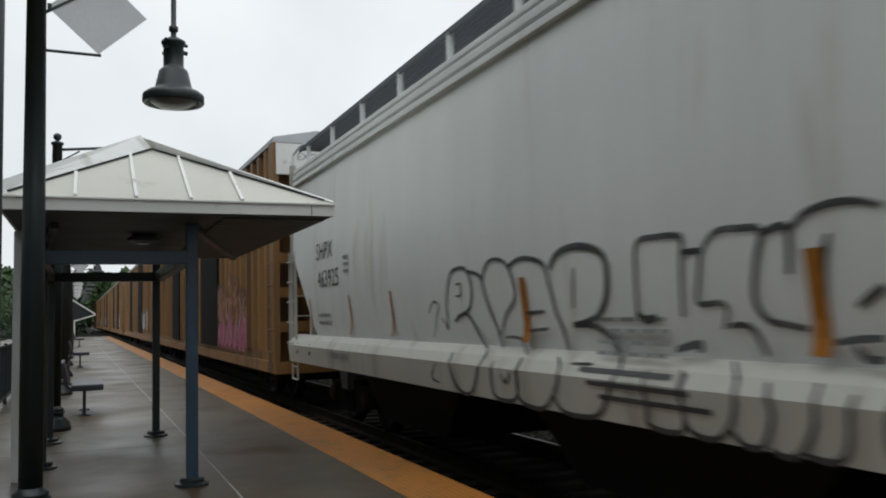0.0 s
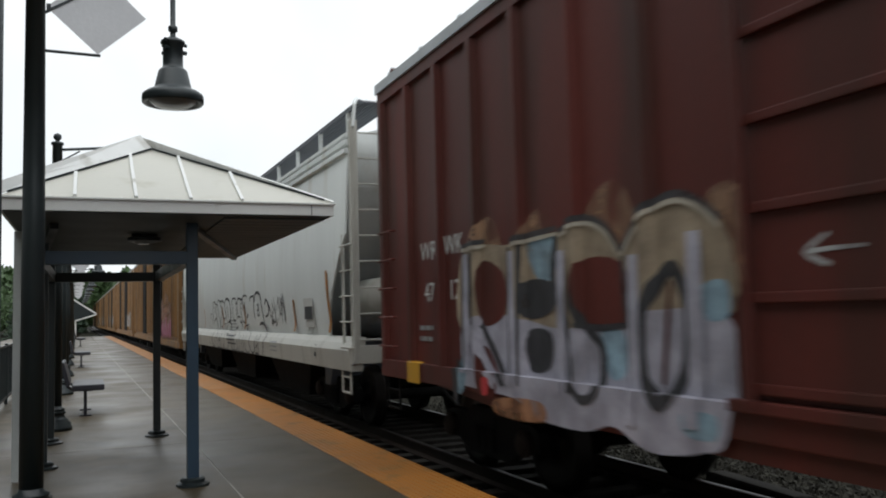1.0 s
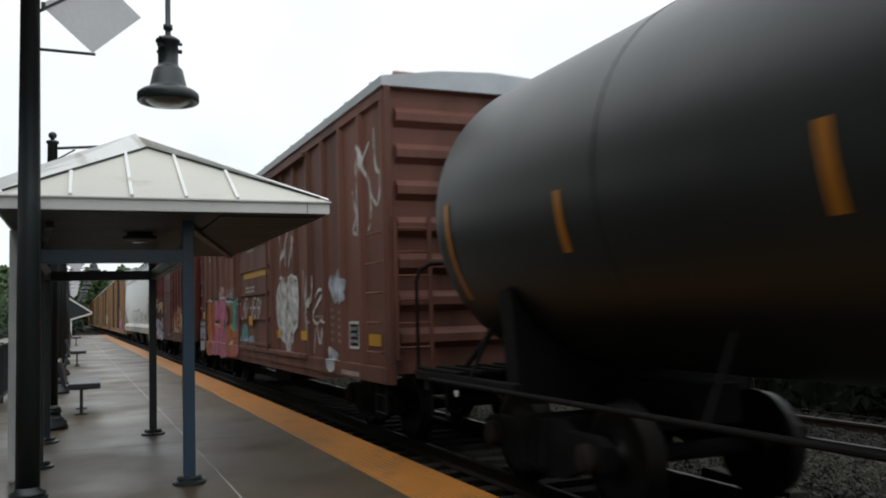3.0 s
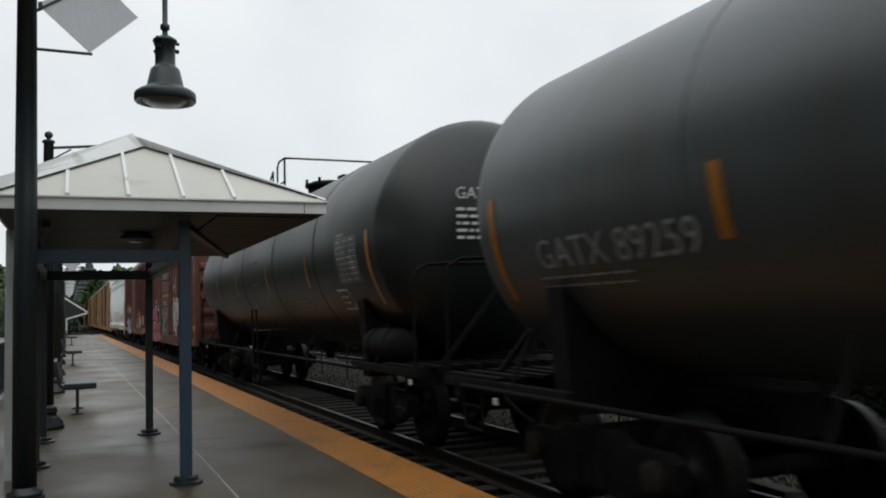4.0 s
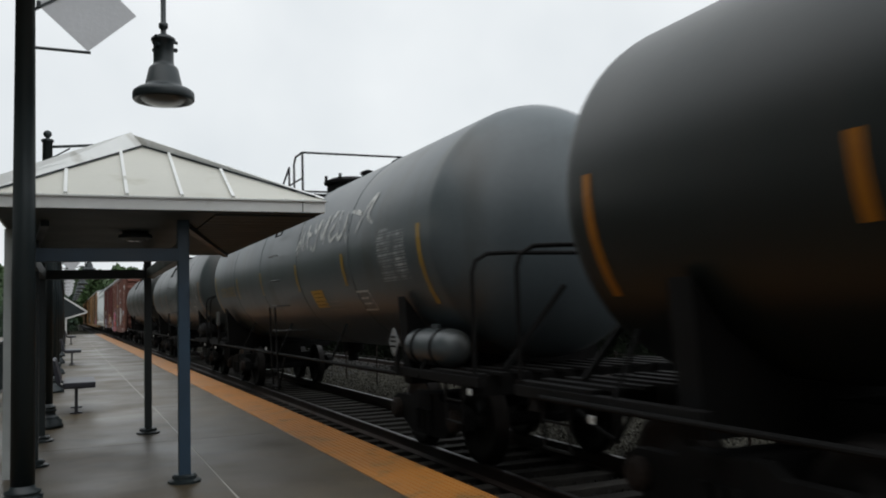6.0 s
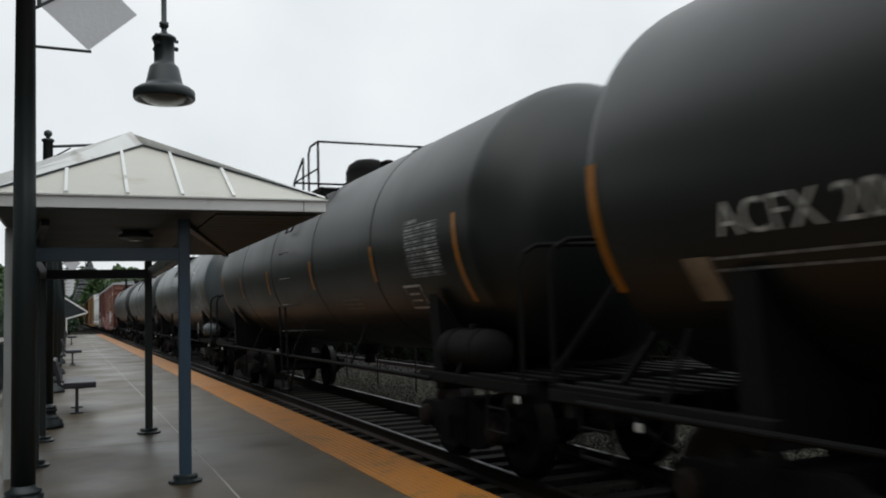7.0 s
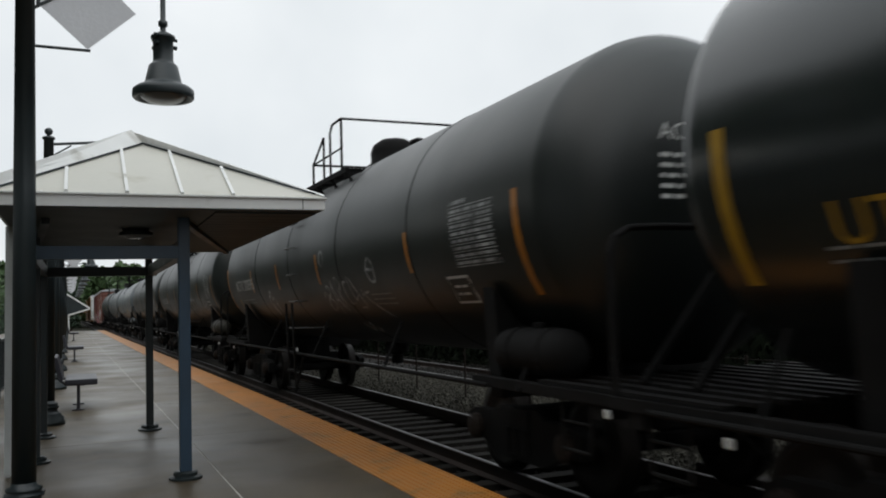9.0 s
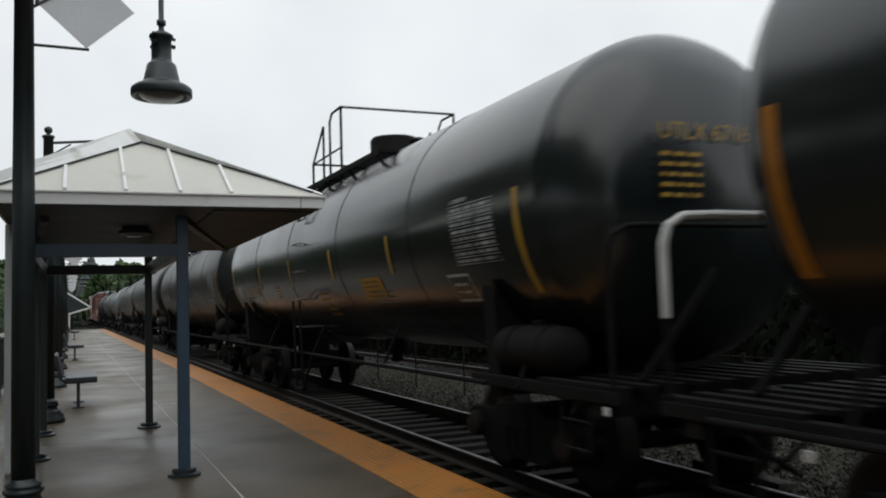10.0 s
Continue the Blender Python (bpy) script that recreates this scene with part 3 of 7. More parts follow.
        base = [a + Vector((0, 0, 0.012)), b + Vector((0, -0.02 * s, 0.012)), b + Vector((-0.1, 0.05 * s, high)), a + Vector((0, 0.04 * s, low))]
        q = [bm.verts.new(p) for p in base] + [bm.verts.new(p + Vector((0, 0.03 * s, 0))) for p in base]
        for f in ((0, 1, 2, 3), (7, 6, 5, 4), (0, 4, 5, 1), (1, 5, 6, 2), (2, 6, 7, 3), (3, 7, 4, 0)):
            bm.faces.new([q[i] for i in f])
        bmesh.ops.recalc_face_normals(bm, faces=bm.faces)
        flash = part("hip_flashing", bm, M["white"], roof, "white hip flashing")
        bm = B()
        bar(bm, a + Vector((0.0, -0.012 * s, 0.008)) + (b - a) * 0.05, b + Vector((0, -0.035 * s, 0.0)), 0.014, 0.016)
        part("flashing_shadow", bm, M["pole"], roof, "dark strip standing for the shadow under the flashing")
    bm = B()
    bar(bm, P0 + Vector((-0.06, 0.1, 0.1)), P1 + Vector((-0.06, -0.1, 0.1)), 0.12, 0.03)
    part("ridge_cap", bm, M["white"], roof, "white ridge cap")
    for i in range(14):
        x = xa + 0.2 + i * 0.18
        bm = B()
        turned(bm, [(0.01, 0), (0.01, 0.006), (0.004, 0.012)], 6, (x, ya + 0.012, 2.548))
        part("roof_screw", bm, M["white"], roof)
    bm = B()
    turned(bm, [(0.13, 2.425), (0.13, 2.4), (0.17, 2.39), (0.17, 2.355), (0.13, 2.345), (0.02, 2.34)], 20, (0.55 - ox, 9.5 - oy, 0))
    lamp = part("ceiling_light", bm, M["pole"], ob, "round dark ceiling light")
    bm = B()
    turned(bm, [(0.11, 2.346), (0.08, 2.325), (0.02, 2.32)], 20, (0.55 - ox, 9.5 - oy, 0))
    part("diffuser", bm, M["glass"], lamp)
    return ob


near_shelter = shelter(8.35)


def end_canopy(y):
    """A small stair canopy at the platform's far end: a white-edged lean-to roof on a dark frame."""
    ob = thing("stair_canopy", "dark lean-to stair canopy edged with white trim", "canopy", at=(-0.15, y, 0))
    bm = B()
    extruded(bm, [(-1.2, 1.55), (-1.2, 3.65), (0.9, 2.2)], "y", 0.0, 2.6)
    part("side_panel", bm, M["pole"], ob)
    for name, a, b in (("roof_edge", (-1.25, -0.03, 3.72), (0.95, -0.03, 2.21)), ("lower_trim", (-1.0, -0.03, 1.6), (0.95, -0.03, 2.17)), ("corner_trim", (-1.22, -0.03, 1.5), (-1.22, -0.03, 3.74))):
        bm = B()
        bar(bm, a, b, 0.1, 0.14)
        part(name, bm, M["white"], ob)
    for yy in (0.05, 2.5):
        bm = B()
        box(bm, -1.02, -0.9, yy - 0.05, yy + 0.05, 0.0, 1.75, 0.006)
        part("post", bm, M["white"], ob)
    return ob


end_canopy(90.0)


# ---- benches ----
def bench(x, y):
    ob = thing("bench", "dark metal platform bench on a single pedestal leg", "bench", "benches along the platform", at=(0, 0, 0))
    bm = B()
    box(bm, -0.2, 0.29, -0.7, 0.7, 0.41, 0.51, 0.03)
    part("seat", bm, M["bench"], ob)
    bm = B()
    m = Matrix.Translation((-0.3, 0, 0.68)) @ Euler((0, radians(-14), 0)).to_matrix().to_4x4() @ Matrix.Diagonal((0.06, 1.4, 0.4, 1))
    bmesh.ops.create_cube(bm, size=1, matrix=m)
    bmesh.ops.bevel(bm, geom=list(bm.edges), offset=0.015, segments=2, affect="EDGES")
    part("backrest", bm, M["bench"], ob)
    for yy in (-0.5, 0.5):
        bm = B()
        bar(bm, (0, yy, 0.02), (0, yy, 0.43), 0.05, 0.05)
        part("leg", bm, M["bench"], ob)
        bm = B()
        pipe(bm, [(-0.3, yy, 0.72), (-0.28, yy, 0.5), (-0.18, yy, 0.42), (0.1, yy, 0.41)], 0.02)
        part("bracket", bm, M["bench"], ob)
        bm = B()
        box(bm, -0.09, 0.09, yy - 0.07, yy + 0.07, 0, 0.02)
        part("foot", bm, M["bench"], ob)
    ob.matrix_basis = pose(x, y, 0)
    return ob


first_bench = bench(-0.03, 15.8)
for x, y in ((-0.2, 31.8), (-0.42, 58.0)):
    copy_thing(first_bench, pose(x, y, 0))

# rail fence at the back of the platform
fence = thing("platform_fence", "dark green steel picket fence at the back of the platform", "fence")
for i in range(26):
    y = 4 + i * 2.4
    bm = B()
    box(bm, -1.46, -1.40, y - 0.03, y + 0.03, 0, 1.15, 0.004)
    part("post", bm, M["pole"], fence)
for z in (0.12, 1.08):
    bm = B()
    box(bm, -1.45, -1.41, 4, 64, z, z + 0.04)
    part("rail", bm, M["pole"], fence)
pick = B()
box(pick, -0.009, 0.009, -0.009, 0.009, 0.1, 1.1)
pick_me = mesh_of("picket", pick, M["pole"])
for i in range(280):
    ob = new("picket", pick_me)
    ob.parent = fence
    ob.location = (-1.43, 4.1 + i * 0.14, 0)

# low fence between the tracks
mid_fence = thing("intertrack_fence", "thin rusty post and wire fence in the ballast", "fence")
for i in range(14):
    y = 2.6 + i * 2.6
    bm = B()
    rod(bm, (7.1 + bend(y), y, -0.4), (7.1 + bend(y), y, 0.85), 0.02, 8)
    part("post", bm, M["rust"], mid_fence)
for z in (0.35, 0.8):
    part("wire", swept([(7.093, z), (7.107, z), (7.107, z + 0.012), (7.093, z + 0.012)], 2.6, 36, 2.6), M["rust"], mid_fence)
lump = B()
box(lump, -0.14, 0.14, -0.55, 0.55, 0, 0.16, 0.03)
tagged(part("discarded_tie", lump, M["tie"], None, "", pose(6.05, 6.75, -0.37, 4, 6, 6)), "dark old timber tie lying on the ballast", "timber")


# ---- trees and distance ----
def tree(name, label, x, y, hgt, spread, leaf, seed, conifer=False):
    rnd = random.Random(seed)
    ob = thing(name, label, "tree", "trees behind the station", at=(x, y, -0.7))
    bm = B()
    rod(bm, (0, 0, 0), (0, 0, hgt * (0.95 if conifer else 0.6)), 0.022 * hgt, 10, 0.004 * hgt)
    tips = []
    for i in range(16):
        z = hgt * rnd.uniform(0.25, 0.6)
        a = rnd.uniform(0, 6.28)
        r = spread * rnd.uniform(0.4, 0.8)
        tip = Vector((r * math.cos(a), r * math.sin(a), z + hgt * rnd.uniform(0.05, 0.3)))
        tips.append(tip)
        if not conifer:
            rod(bm, (0, 0, z), tip, 0.008 * hgt, 6, 0.002 * hgt)
    part("trunk", bm, M["bark"], ob)
    verts, faces = [], []
    for i in range(3400):
        if conifer:
            z = rnd.uniform(0.12, 1.0)
            r = spread * (1 - z) ** 0.8 * rnd.uniform(0.2, 1.0) * (0.75 + 0.25 * math.sin(z * 60))
            a = rnd.uniform(0, 6.28)
            c = Vector((r * math.cos(a), r * math.sin(a), z * hgt - 0.25 * r))
        else:
            t = rnd.choice(tips)
            c = t + Vector((rnd.gauss(0, 1), rnd.gauss(0, 1), rnd.gauss(0, 0.8))) * spread * 0.24
        s = rnd.uniform(0.02, 0.05) * hgt * 0.6
        rot = Euler((rnd.uniform(0, 6), rnd.uniform(0, 6), rnd.uniform(0, 6))).to_matrix()
        b = len(verts)
        for q in ((-1, -0.5, 0), (0, -0.7, 0.2), (1, 0, 0), (0, 0.7, 0.2), (-1, 0.4, 0)):
            verts.append(tuple(c + rot @ (Vector(q) * s)))
        faces.append(tuple(range(b, b + 5)))
    me = bpy.data.meshes.new("crown")
    me.from_pydata(verts, [], faces)
    me.materials.append(leaf)
    crown = new("crown", me)
    crown.parent = ob
    return ob


def brush_band():
    """Dense undergrowth along the far edge of the ballast, its shade put into the colour."""
    rnd = random.Random(77)
    verts, faces = [], []
    for i in range(30000):
        y = rnd.uniform(-12, 130)
        x = 11.0 + abs(rnd.gauss(0, 1.1)) + bend(y)
        z = max(-0.5, min(2.3, (x - bend(y) - 11.4) * 1.9)) + rnd.uniform(-0.1, 0.5) + 0.15 * math.sin(y * 0.9)
        s = rnd.uniform(0.06, 0.16)
        rot = Euler((rnd.uniform(0, 6), rnd.uniform(0, 6), rnd.uniform(0, 6))).to_matrix()
        b = len(verts)
        for q in ((-1, -0.4, 0), (0, -0.6, 0.2), (1, 0, 0), (0, 0.6, 0.2)):
            verts.append(tuple(Vector((x, y, z)) + rot @ (Vector(q) * s)))
        faces.append(tuple(range(b, b + 4)))
    me = bpy.data.meshes.new("brush")
    me.from_pydata(verts, [], faces)
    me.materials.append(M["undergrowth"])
    return tagged(new("brush", me), "added low undergrowth beyond the ballast, coloured near black for shade", "undergrowth", kind="stuff")


# bank added to block low light and the bright horizon under the cars
tagged(part("added_dark_bank", swept([(11.4, -0.6), (12.4, 1.5), (14.2, 2.3), (17.5, 2.4), (21, -0.7)], -14, 140, 4), M["undergrowth"]), "added near-black bank that keeps the gaps under the cars dark", "bank", kind="structure")
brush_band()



def far_woods():
    """A leafy hillside closing the line of the track, too far off to tell its trees apart."""
    rnd = random.Random(41)
    verts, faces = [], []
    for i in range(34000):
        x, y = rnd.uniform(-45, 75), rnd.uniform(168, 200)
        grow = 9.6 + 0.02 * (y - 168)
        if i % 3 == 0:
            x, y, grow = rnd.uniform(-40, 70), rnd.uniform(352, 372), 17.5
        elif abs(x - TRACK_X - bend(y)) < 2.3:
            continue
        top = grow + 1.1 * math.sin(x * 0.31) + 0.8 * math.sin(x * 0.83 + 1) + 0.5 * math.sin(x * 2.1)
        z = -0.7 + (top + 0.7) * math.sqrt(rnd.random())
        s = rnd.uniform(0.35, 0.85) * (2.4 if y > 300 else 1)
        rot = Euler((rnd.uniform(0, 6), rnd.uniform(0, 6), rnd.uniform(0, 6))).to_matrix()
        b = len(verts)
        for q in ((-1, -0.5, 0), (0, -0.7, 0.2), (1, 0, 0), (0, 0.7, 0.2), (-1, 0.4, 0)):
            verts.append(tuple(Vector((x, y, z)) + rot @ (Vector(q) * s)))
        faces.append(tuple(range(b, b + 5)))
    me = bpy.data.meshes.new("far_woods")
    me.from_pydata(verts, [], faces)
    me.materials.append(M["leaf"])
    return tagged(new("far_woods", me), "green leafy woods beyond the end of the platform", "woods", kind="stuff")


far_woods()
rnd = random.Random(11)
# the last 17 are unseen, added to block low sky from the train's side
for i, (x, y, hh, sp, con) in enumerate([(-1.2, 118, 9.6, 1.5, True), (-7, 105, 6.0, 2.2, True), (16, 148, 8.6, 6, False), (24, 165, 9.4, 8, False), (-9, 160, 8.8, 6, False), (28, 190, 11.5, 10, False), (-12, 130, 6.6, 5, False),
                                         (-8.6, 42, 6, 3.2, False), (-6.5, 30, 5, 3, False), (-11.5, 56, 8, 4, False), (-6, 22, 4.2, 2.6, False), (40, 210, 14, 12, False), (-24, 150, 16, 9, False), (-15, 75, 9, 5, False)] + [(-10.5 - rnd.uniform(0, 3), -30 + 4.6 * k, rnd.uniform(14.5, 18.0), rnd.uniform(4.4, 5.4), False) for k in range(17)]):
    tree("conifer_tree" if con else "broadleaf_tree", "dark green conifer behind the platform end" if con else "green broadleaf tree in full leaf, the tall near row an unseen light blocker", x, y, hh, sp, M["conifer"] if con else M["leaf"], 100 + i, con)


# ---- the train ----
SPEED = 16.65
TANK_R, TANK_Z = 1.5, 2.65


def spline(pts, steps=6, closed=False):
    """Points along a smooth curve through pts."""
    k, out = len(pts), []
    span = range(k) if closed else range(k - 1)
    for i in span:
        p = [pts[(i + j) % k] if closed else pts[min(max(i + j, 0), k - 1)] for j in (-1, 0, 1, 2)]
        for s in range(steps):
            t = s / steps
            out.append(tuple(0.5 * (2 * p[1][c] + (p[2][c] - p[0][c]) * t + (2 * p[0][c] - 5 * p[1][c] + 4 * p[2][c] - p[3][c]) * t * t
                                    + (3 * p[1][c] - p[0][c] - 3 * p[2][c] + p[3][c]) * t ** 3) for c in (0, 1)))
    if not closed:
        out.append(tuple(pts[-1]))
    return out


def ribbon(bm, pts, width, closed=False, taper=0.0):
    """A flat stroke along pts in the plane."""
    k, sides = len(pts), []
    for i, p in enumerate(pts):
        a, b = (pts[i - 1], pts[(i + 1) % k]) if closed else (pts[max(i - 1, 0)], pts[min(i + 1, k - 1)])
        dx, dy = b[0] - a[0], b[1] - a[1]
        n = math.hypot(dx, dy) or 1
        w = width / 2 * (1 - taper * abs(2 * i / max(1, k - 1) - 1) ** 2)
        sides.append((bm.verts.new((p[0] - dy / n * w, p[1] + dx / n * w, 0)), bm.verts.new((p[0] + dy / n * w, p[1] - dx / n * w, 0))))
    pairs = list(zip(sides, sides[1:] + sides[:1])) if closed else list(zip(sides, sides[1:]))
    for a, b in pairs:
        bm.faces.new((a[0], a[1], b[1], b[0]))
    return bm


def rect(bm, u0, u1, v0, v1):
    bm.faces.new([bm.verts.new((u, v, 0)) for u, v in ((u0, v0), (u1, v0), (u1, v1), (u0, v1))])
    return bm


def blob(bm, pts):
    """A filled patch with a smooth outline."""
    bm.faces.new([bm.verts.new((u, v, 0)) for u, v in spline(pts, 4, True)])
    bmesh.ops.triangulate(bm, faces=bm.faces)
    return bm


def on_side(bm, x, y, z, proud=0.006):
    """Lay a flat drawing (u to the car's rear, v up) on the near side."""
    for v in bm.verts:
        v.co = Vector((x - proud, y - v.co.x, z + v.co.y))
    return bm


def on_tank(bm, y, z, proud=0.006):
    a0 = math.asin(max(-1, min(1, (z - TANK_Z) / TANK_R)))
    for v in bm.verts:
        a = a0 + v.co.y / TANK_R
        v.co = Vector((-(TANK_R + proud) * math.cos(a), y - v.co.x, TANK_Z + (TANK_R + proud) * math.sin(a)))
    return bm


def shifted(bm, du, dv, s=1.0):
    for v in bm.verts:
        v.co = Vector((v.co.x * s + du, v.co.y * s + dv, 0))
    return bm


def merged(a, b):
    """Add the flat drawing b to a."""
    me = bpy.data.meshes.new("scratch")
    b.to_mesh(me)
    b.free()
    a.from_mesh(me)
    bpy.data.meshes.remove(me)
    return a


def bars(width, rows, pitch, thick, seed=0):
    """Lines of writing too small to read."""
    rnd = random.Random(seed)
    bm = B()
    for r in range(rows):
        u = -width / 2
        while u < width / 2 - 0.02:
            w = min(rnd.uniform(0.08, 0.3) * max(width, 0.5), width / 2 - u)
            rect(bm, u, u + w, -r * pitch - thick, -r * pitch)
            u += w + 0.03
    return bm


# -- trucks --
def wheel_bm():
    bm = B()
    turned(bm, [(0.1, -0.07), (0.1, -0.04), (0.3, -0.02), (0.38, -0.06), (0.46, -0.06), (0.455, 0.06), (0.49, 0.065), (0.49, 0.09), (0.38, 0.09), (0.3, 0.03), (0.1, 0.05), (0.1, 0.07)], 28)
    bm.transform(Euler((0, radians(90), 0)).to_matrix().to_4x4())
    return smooth(bm)


WHEEL_ME = mesh_of("wheel", wheel_bm(), M["wheel"])
sf = B()
for side in (-1, 1):
    x0, x1 = (side * 1.02 - 0.06, side * 1.02 + 0.06)
    extruded(sf, [(-1.1, 0.40), (-1.1, 0.60), (-0.95, 0.66), (-0.5, 0.66), (-0.35, 0.74), (0.35, 0.74), (0.5, 0.66), (0.95, 0.66), (1.1, 0.60), (1.1, 0.40), (0.75, 0.36), (0.45, 0.24), (-0.45, 0.24), (-0.75, 0.36)], "x", x0, x1)
    for yy in (-0.16, 0, 0.16):
        rod(sf, (side * 1.09, yy, 0.3), (side * 1.09, yy, 0.55), 0.06, 8)
box(sf, -1.1, 1.1, -0.22, 0.22, 0.52, 0.74, 0.03)
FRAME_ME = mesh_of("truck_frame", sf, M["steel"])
cap = B()
turned(cap, [(0.13, 0), (0.13, 0.06), (0.09, 0.09), (0.03, 0.1)], 14)
cap.transform(Euler((0, radians(-90), 0)).to_matrix().to_4x4())
CAP_ME = mesh_of("bearing_cap", cap, M["rust"])
ax = B()
rod(ax, (-1.0, 0, 0.46), (1.0, 0, 0.46), 0.08, 10)
AXLE_ME = mesh_of("axle", ax, M["steel"])


def trucks(car, centre):
    for s in (-1, 1):
        fr = new("truck_frame", FRAME_ME)
        fr.parent = car
        fr.location = (0, s * centre, 0)
        for yy in (-0.88, 0.88):
            for xs in (-1, 1):
                w = new("wheel", WHEEL_ME)
                w.parent = fr
                w.matrix_basis = pose(xs * 0.75, yy, 0.46, 0, 0, 0 if xs < 0 else 180)
            a = new("axle", AXLE_ME)
            a.parent = fr
            a.location = (0, yy, 0)
            c = new("bearing_cap", CAP_ME)
            c.parent = fr
            c.location = (-1.08, yy, 0.48)


def coupler(car, y, s):
    bm = B()
    box(bm, -0.09, 0.09, min(y, y + s * 0.55), max(y, y + s * 0.55), 0.78, 0.98, 0.02)
    box(bm, -0.17, 0.15, min(y + s * 0.42, y + s * 0.72), max(y + s * 0.42, y + s * 0.72), 0.72, 1.04, 0.05)
    part("coupler", bm, M["rust"], car)
    bm = B()
    pipe(bm, spline3([(-0.3, y, 0.85), (-0.32, y + s * 0.25, 0.6), (-0.15, y + s * 0.6, 0.42)]), 0.025, 6)
    part("brake_hose", bm, M["steel"], car)


def spline3(p):
    a, b, c = (Vector(q) for q in p)
    return [tuple(a * (1 - t) ** 2 + b * 2 * t * (1 - t) + c * t * t) for t in (0, 0.2, 0.4, 0.6, 0.8, 1)]


def ladder(car, x, y0, y1, z0, z1, rungs, mat, out=0.0, stiles=True):
    bm = B()
    if stiles:
        for y in (y0, y1):
            bar(bm, (x, y, z0), (x, y, z1), 0.03, 0.05)
    for i in range(rungs):
        z = z0 + (z1 - z0) * (i + 0.5) / rungs
        if not stiles:
            bm = B()
        pipe(bm, [(x + out, y0, z), (x - 0.05, y0, z), (x - 0.05, y1, z), (x + out, y1, z)], 0.012, 6)
        if not stiles:
            part("grab_iron", bm, mat, car)
    if stiles:
        part("ladder", bm, mat, car)


def end_ladder(car, y, x0, x1, z0, z1, rungs, mat):
    bm = B()
    for x in (x0, x1):
        bar(bm, (x, y, z0), (x, y, z1), 0.05, 0.03)
    for i in range(rungs):
        z = z0 + (z1 - z0) * (i + 0.5) / rungs
        rod(bm, (x0, y, z), (x1, y, z), 0.013, 6)
    part("end_ladder", bm, mat, car)


def step(car, x, y, z, mat):
    bm = B()
    pipe(bm, [(x, y - 0.2, z), (x, y - 0.2, z - 0.42), (x, y + 0.2, z - 0.42), (x, y + 0.2, z)], 0.016, 6)
    rod(bm, (x, y - 0.2, z - 0.2), (x, y + 0.2, z - 0.2), 0.013, 6)
    part("sill_step", bm, mat, car)


def loft(bm, levels):
    """Stacked rectangles: (half width, half length, height)."""
    rings = [[bm.verts.new(p) for p in ((-w, -l, z), (w, -l, z), (w, l, z), (-w, l, z))] for w, l, z in levels]
    for a, b in zip(rings, rings[1:]):
        for i in range(4):
            bm.faces.new((a[i], a[(i + 1) % 4], b[(i + 1) % 4], b[i]))
    bm.faces.new(rings[-1])
    bm.faces.new(list(reversed(rings[0])))
    return bm


CARS = []


def car_thing(name, label, q):
    ob = thing(name, label, "freight car", "cars of the freight train", at=(TRACK_X + bend(q), q, RAIL_Z))
    CARS.append((ob, q))
    return ob


# -- tank cars --
def tank_shell_bm():
    prof = [(0.02, -7.98), (0.5, -7.94), (0.95, -7.83), (1.25, -7.68), (1.42, -7.5), (1.49, -7.38), (1.5, -7.3)]
    prof += [(1.5, y) for y in (-5.0, -2.5)] + [(1.5, y) for y in (0, 2.5, 5.0)] + [(r, -y) for r, y in reversed(prof)]
    bm = B()
    turned(bm, prof, 64)
    bm.transform(Matrix.Translation((0, 0, TANK_Z)) @ Euler((radians(-90), 0, 0)).to_matrix().to_4x4())
    bmesh.ops.recalc_face_normals(bm, faces=bm.faces)
    return smooth(bm, 25)


SHELL = tank_shell_bm()


def shell_mesh(mat, longer=0.0):
    me = bpy.data.meshes.new("shell")
    SHELL.to_mesh(me)
    for v in me.vertices:
        if v.co.y > 6:
            v.co.y += longer
    me.materials.append(mat)
    return me


SHELLS = {k: shell_mesh(M[k]) for k in ("tank", "tank_grey", "tank_soot", "tank_gloss")}


def seam_bm():
    bm = B()
    turned(bm, [(1.5, -0.02), (1.507, -0.01), (1.507, 0.01), (1.5, 0.02)], 64)
    bm.transform(Matrix.Translation((0, 0, TANK_Z)) @ Euler((radians(-90), 0, 0)).to_matrix().to_4x4())
    return bm


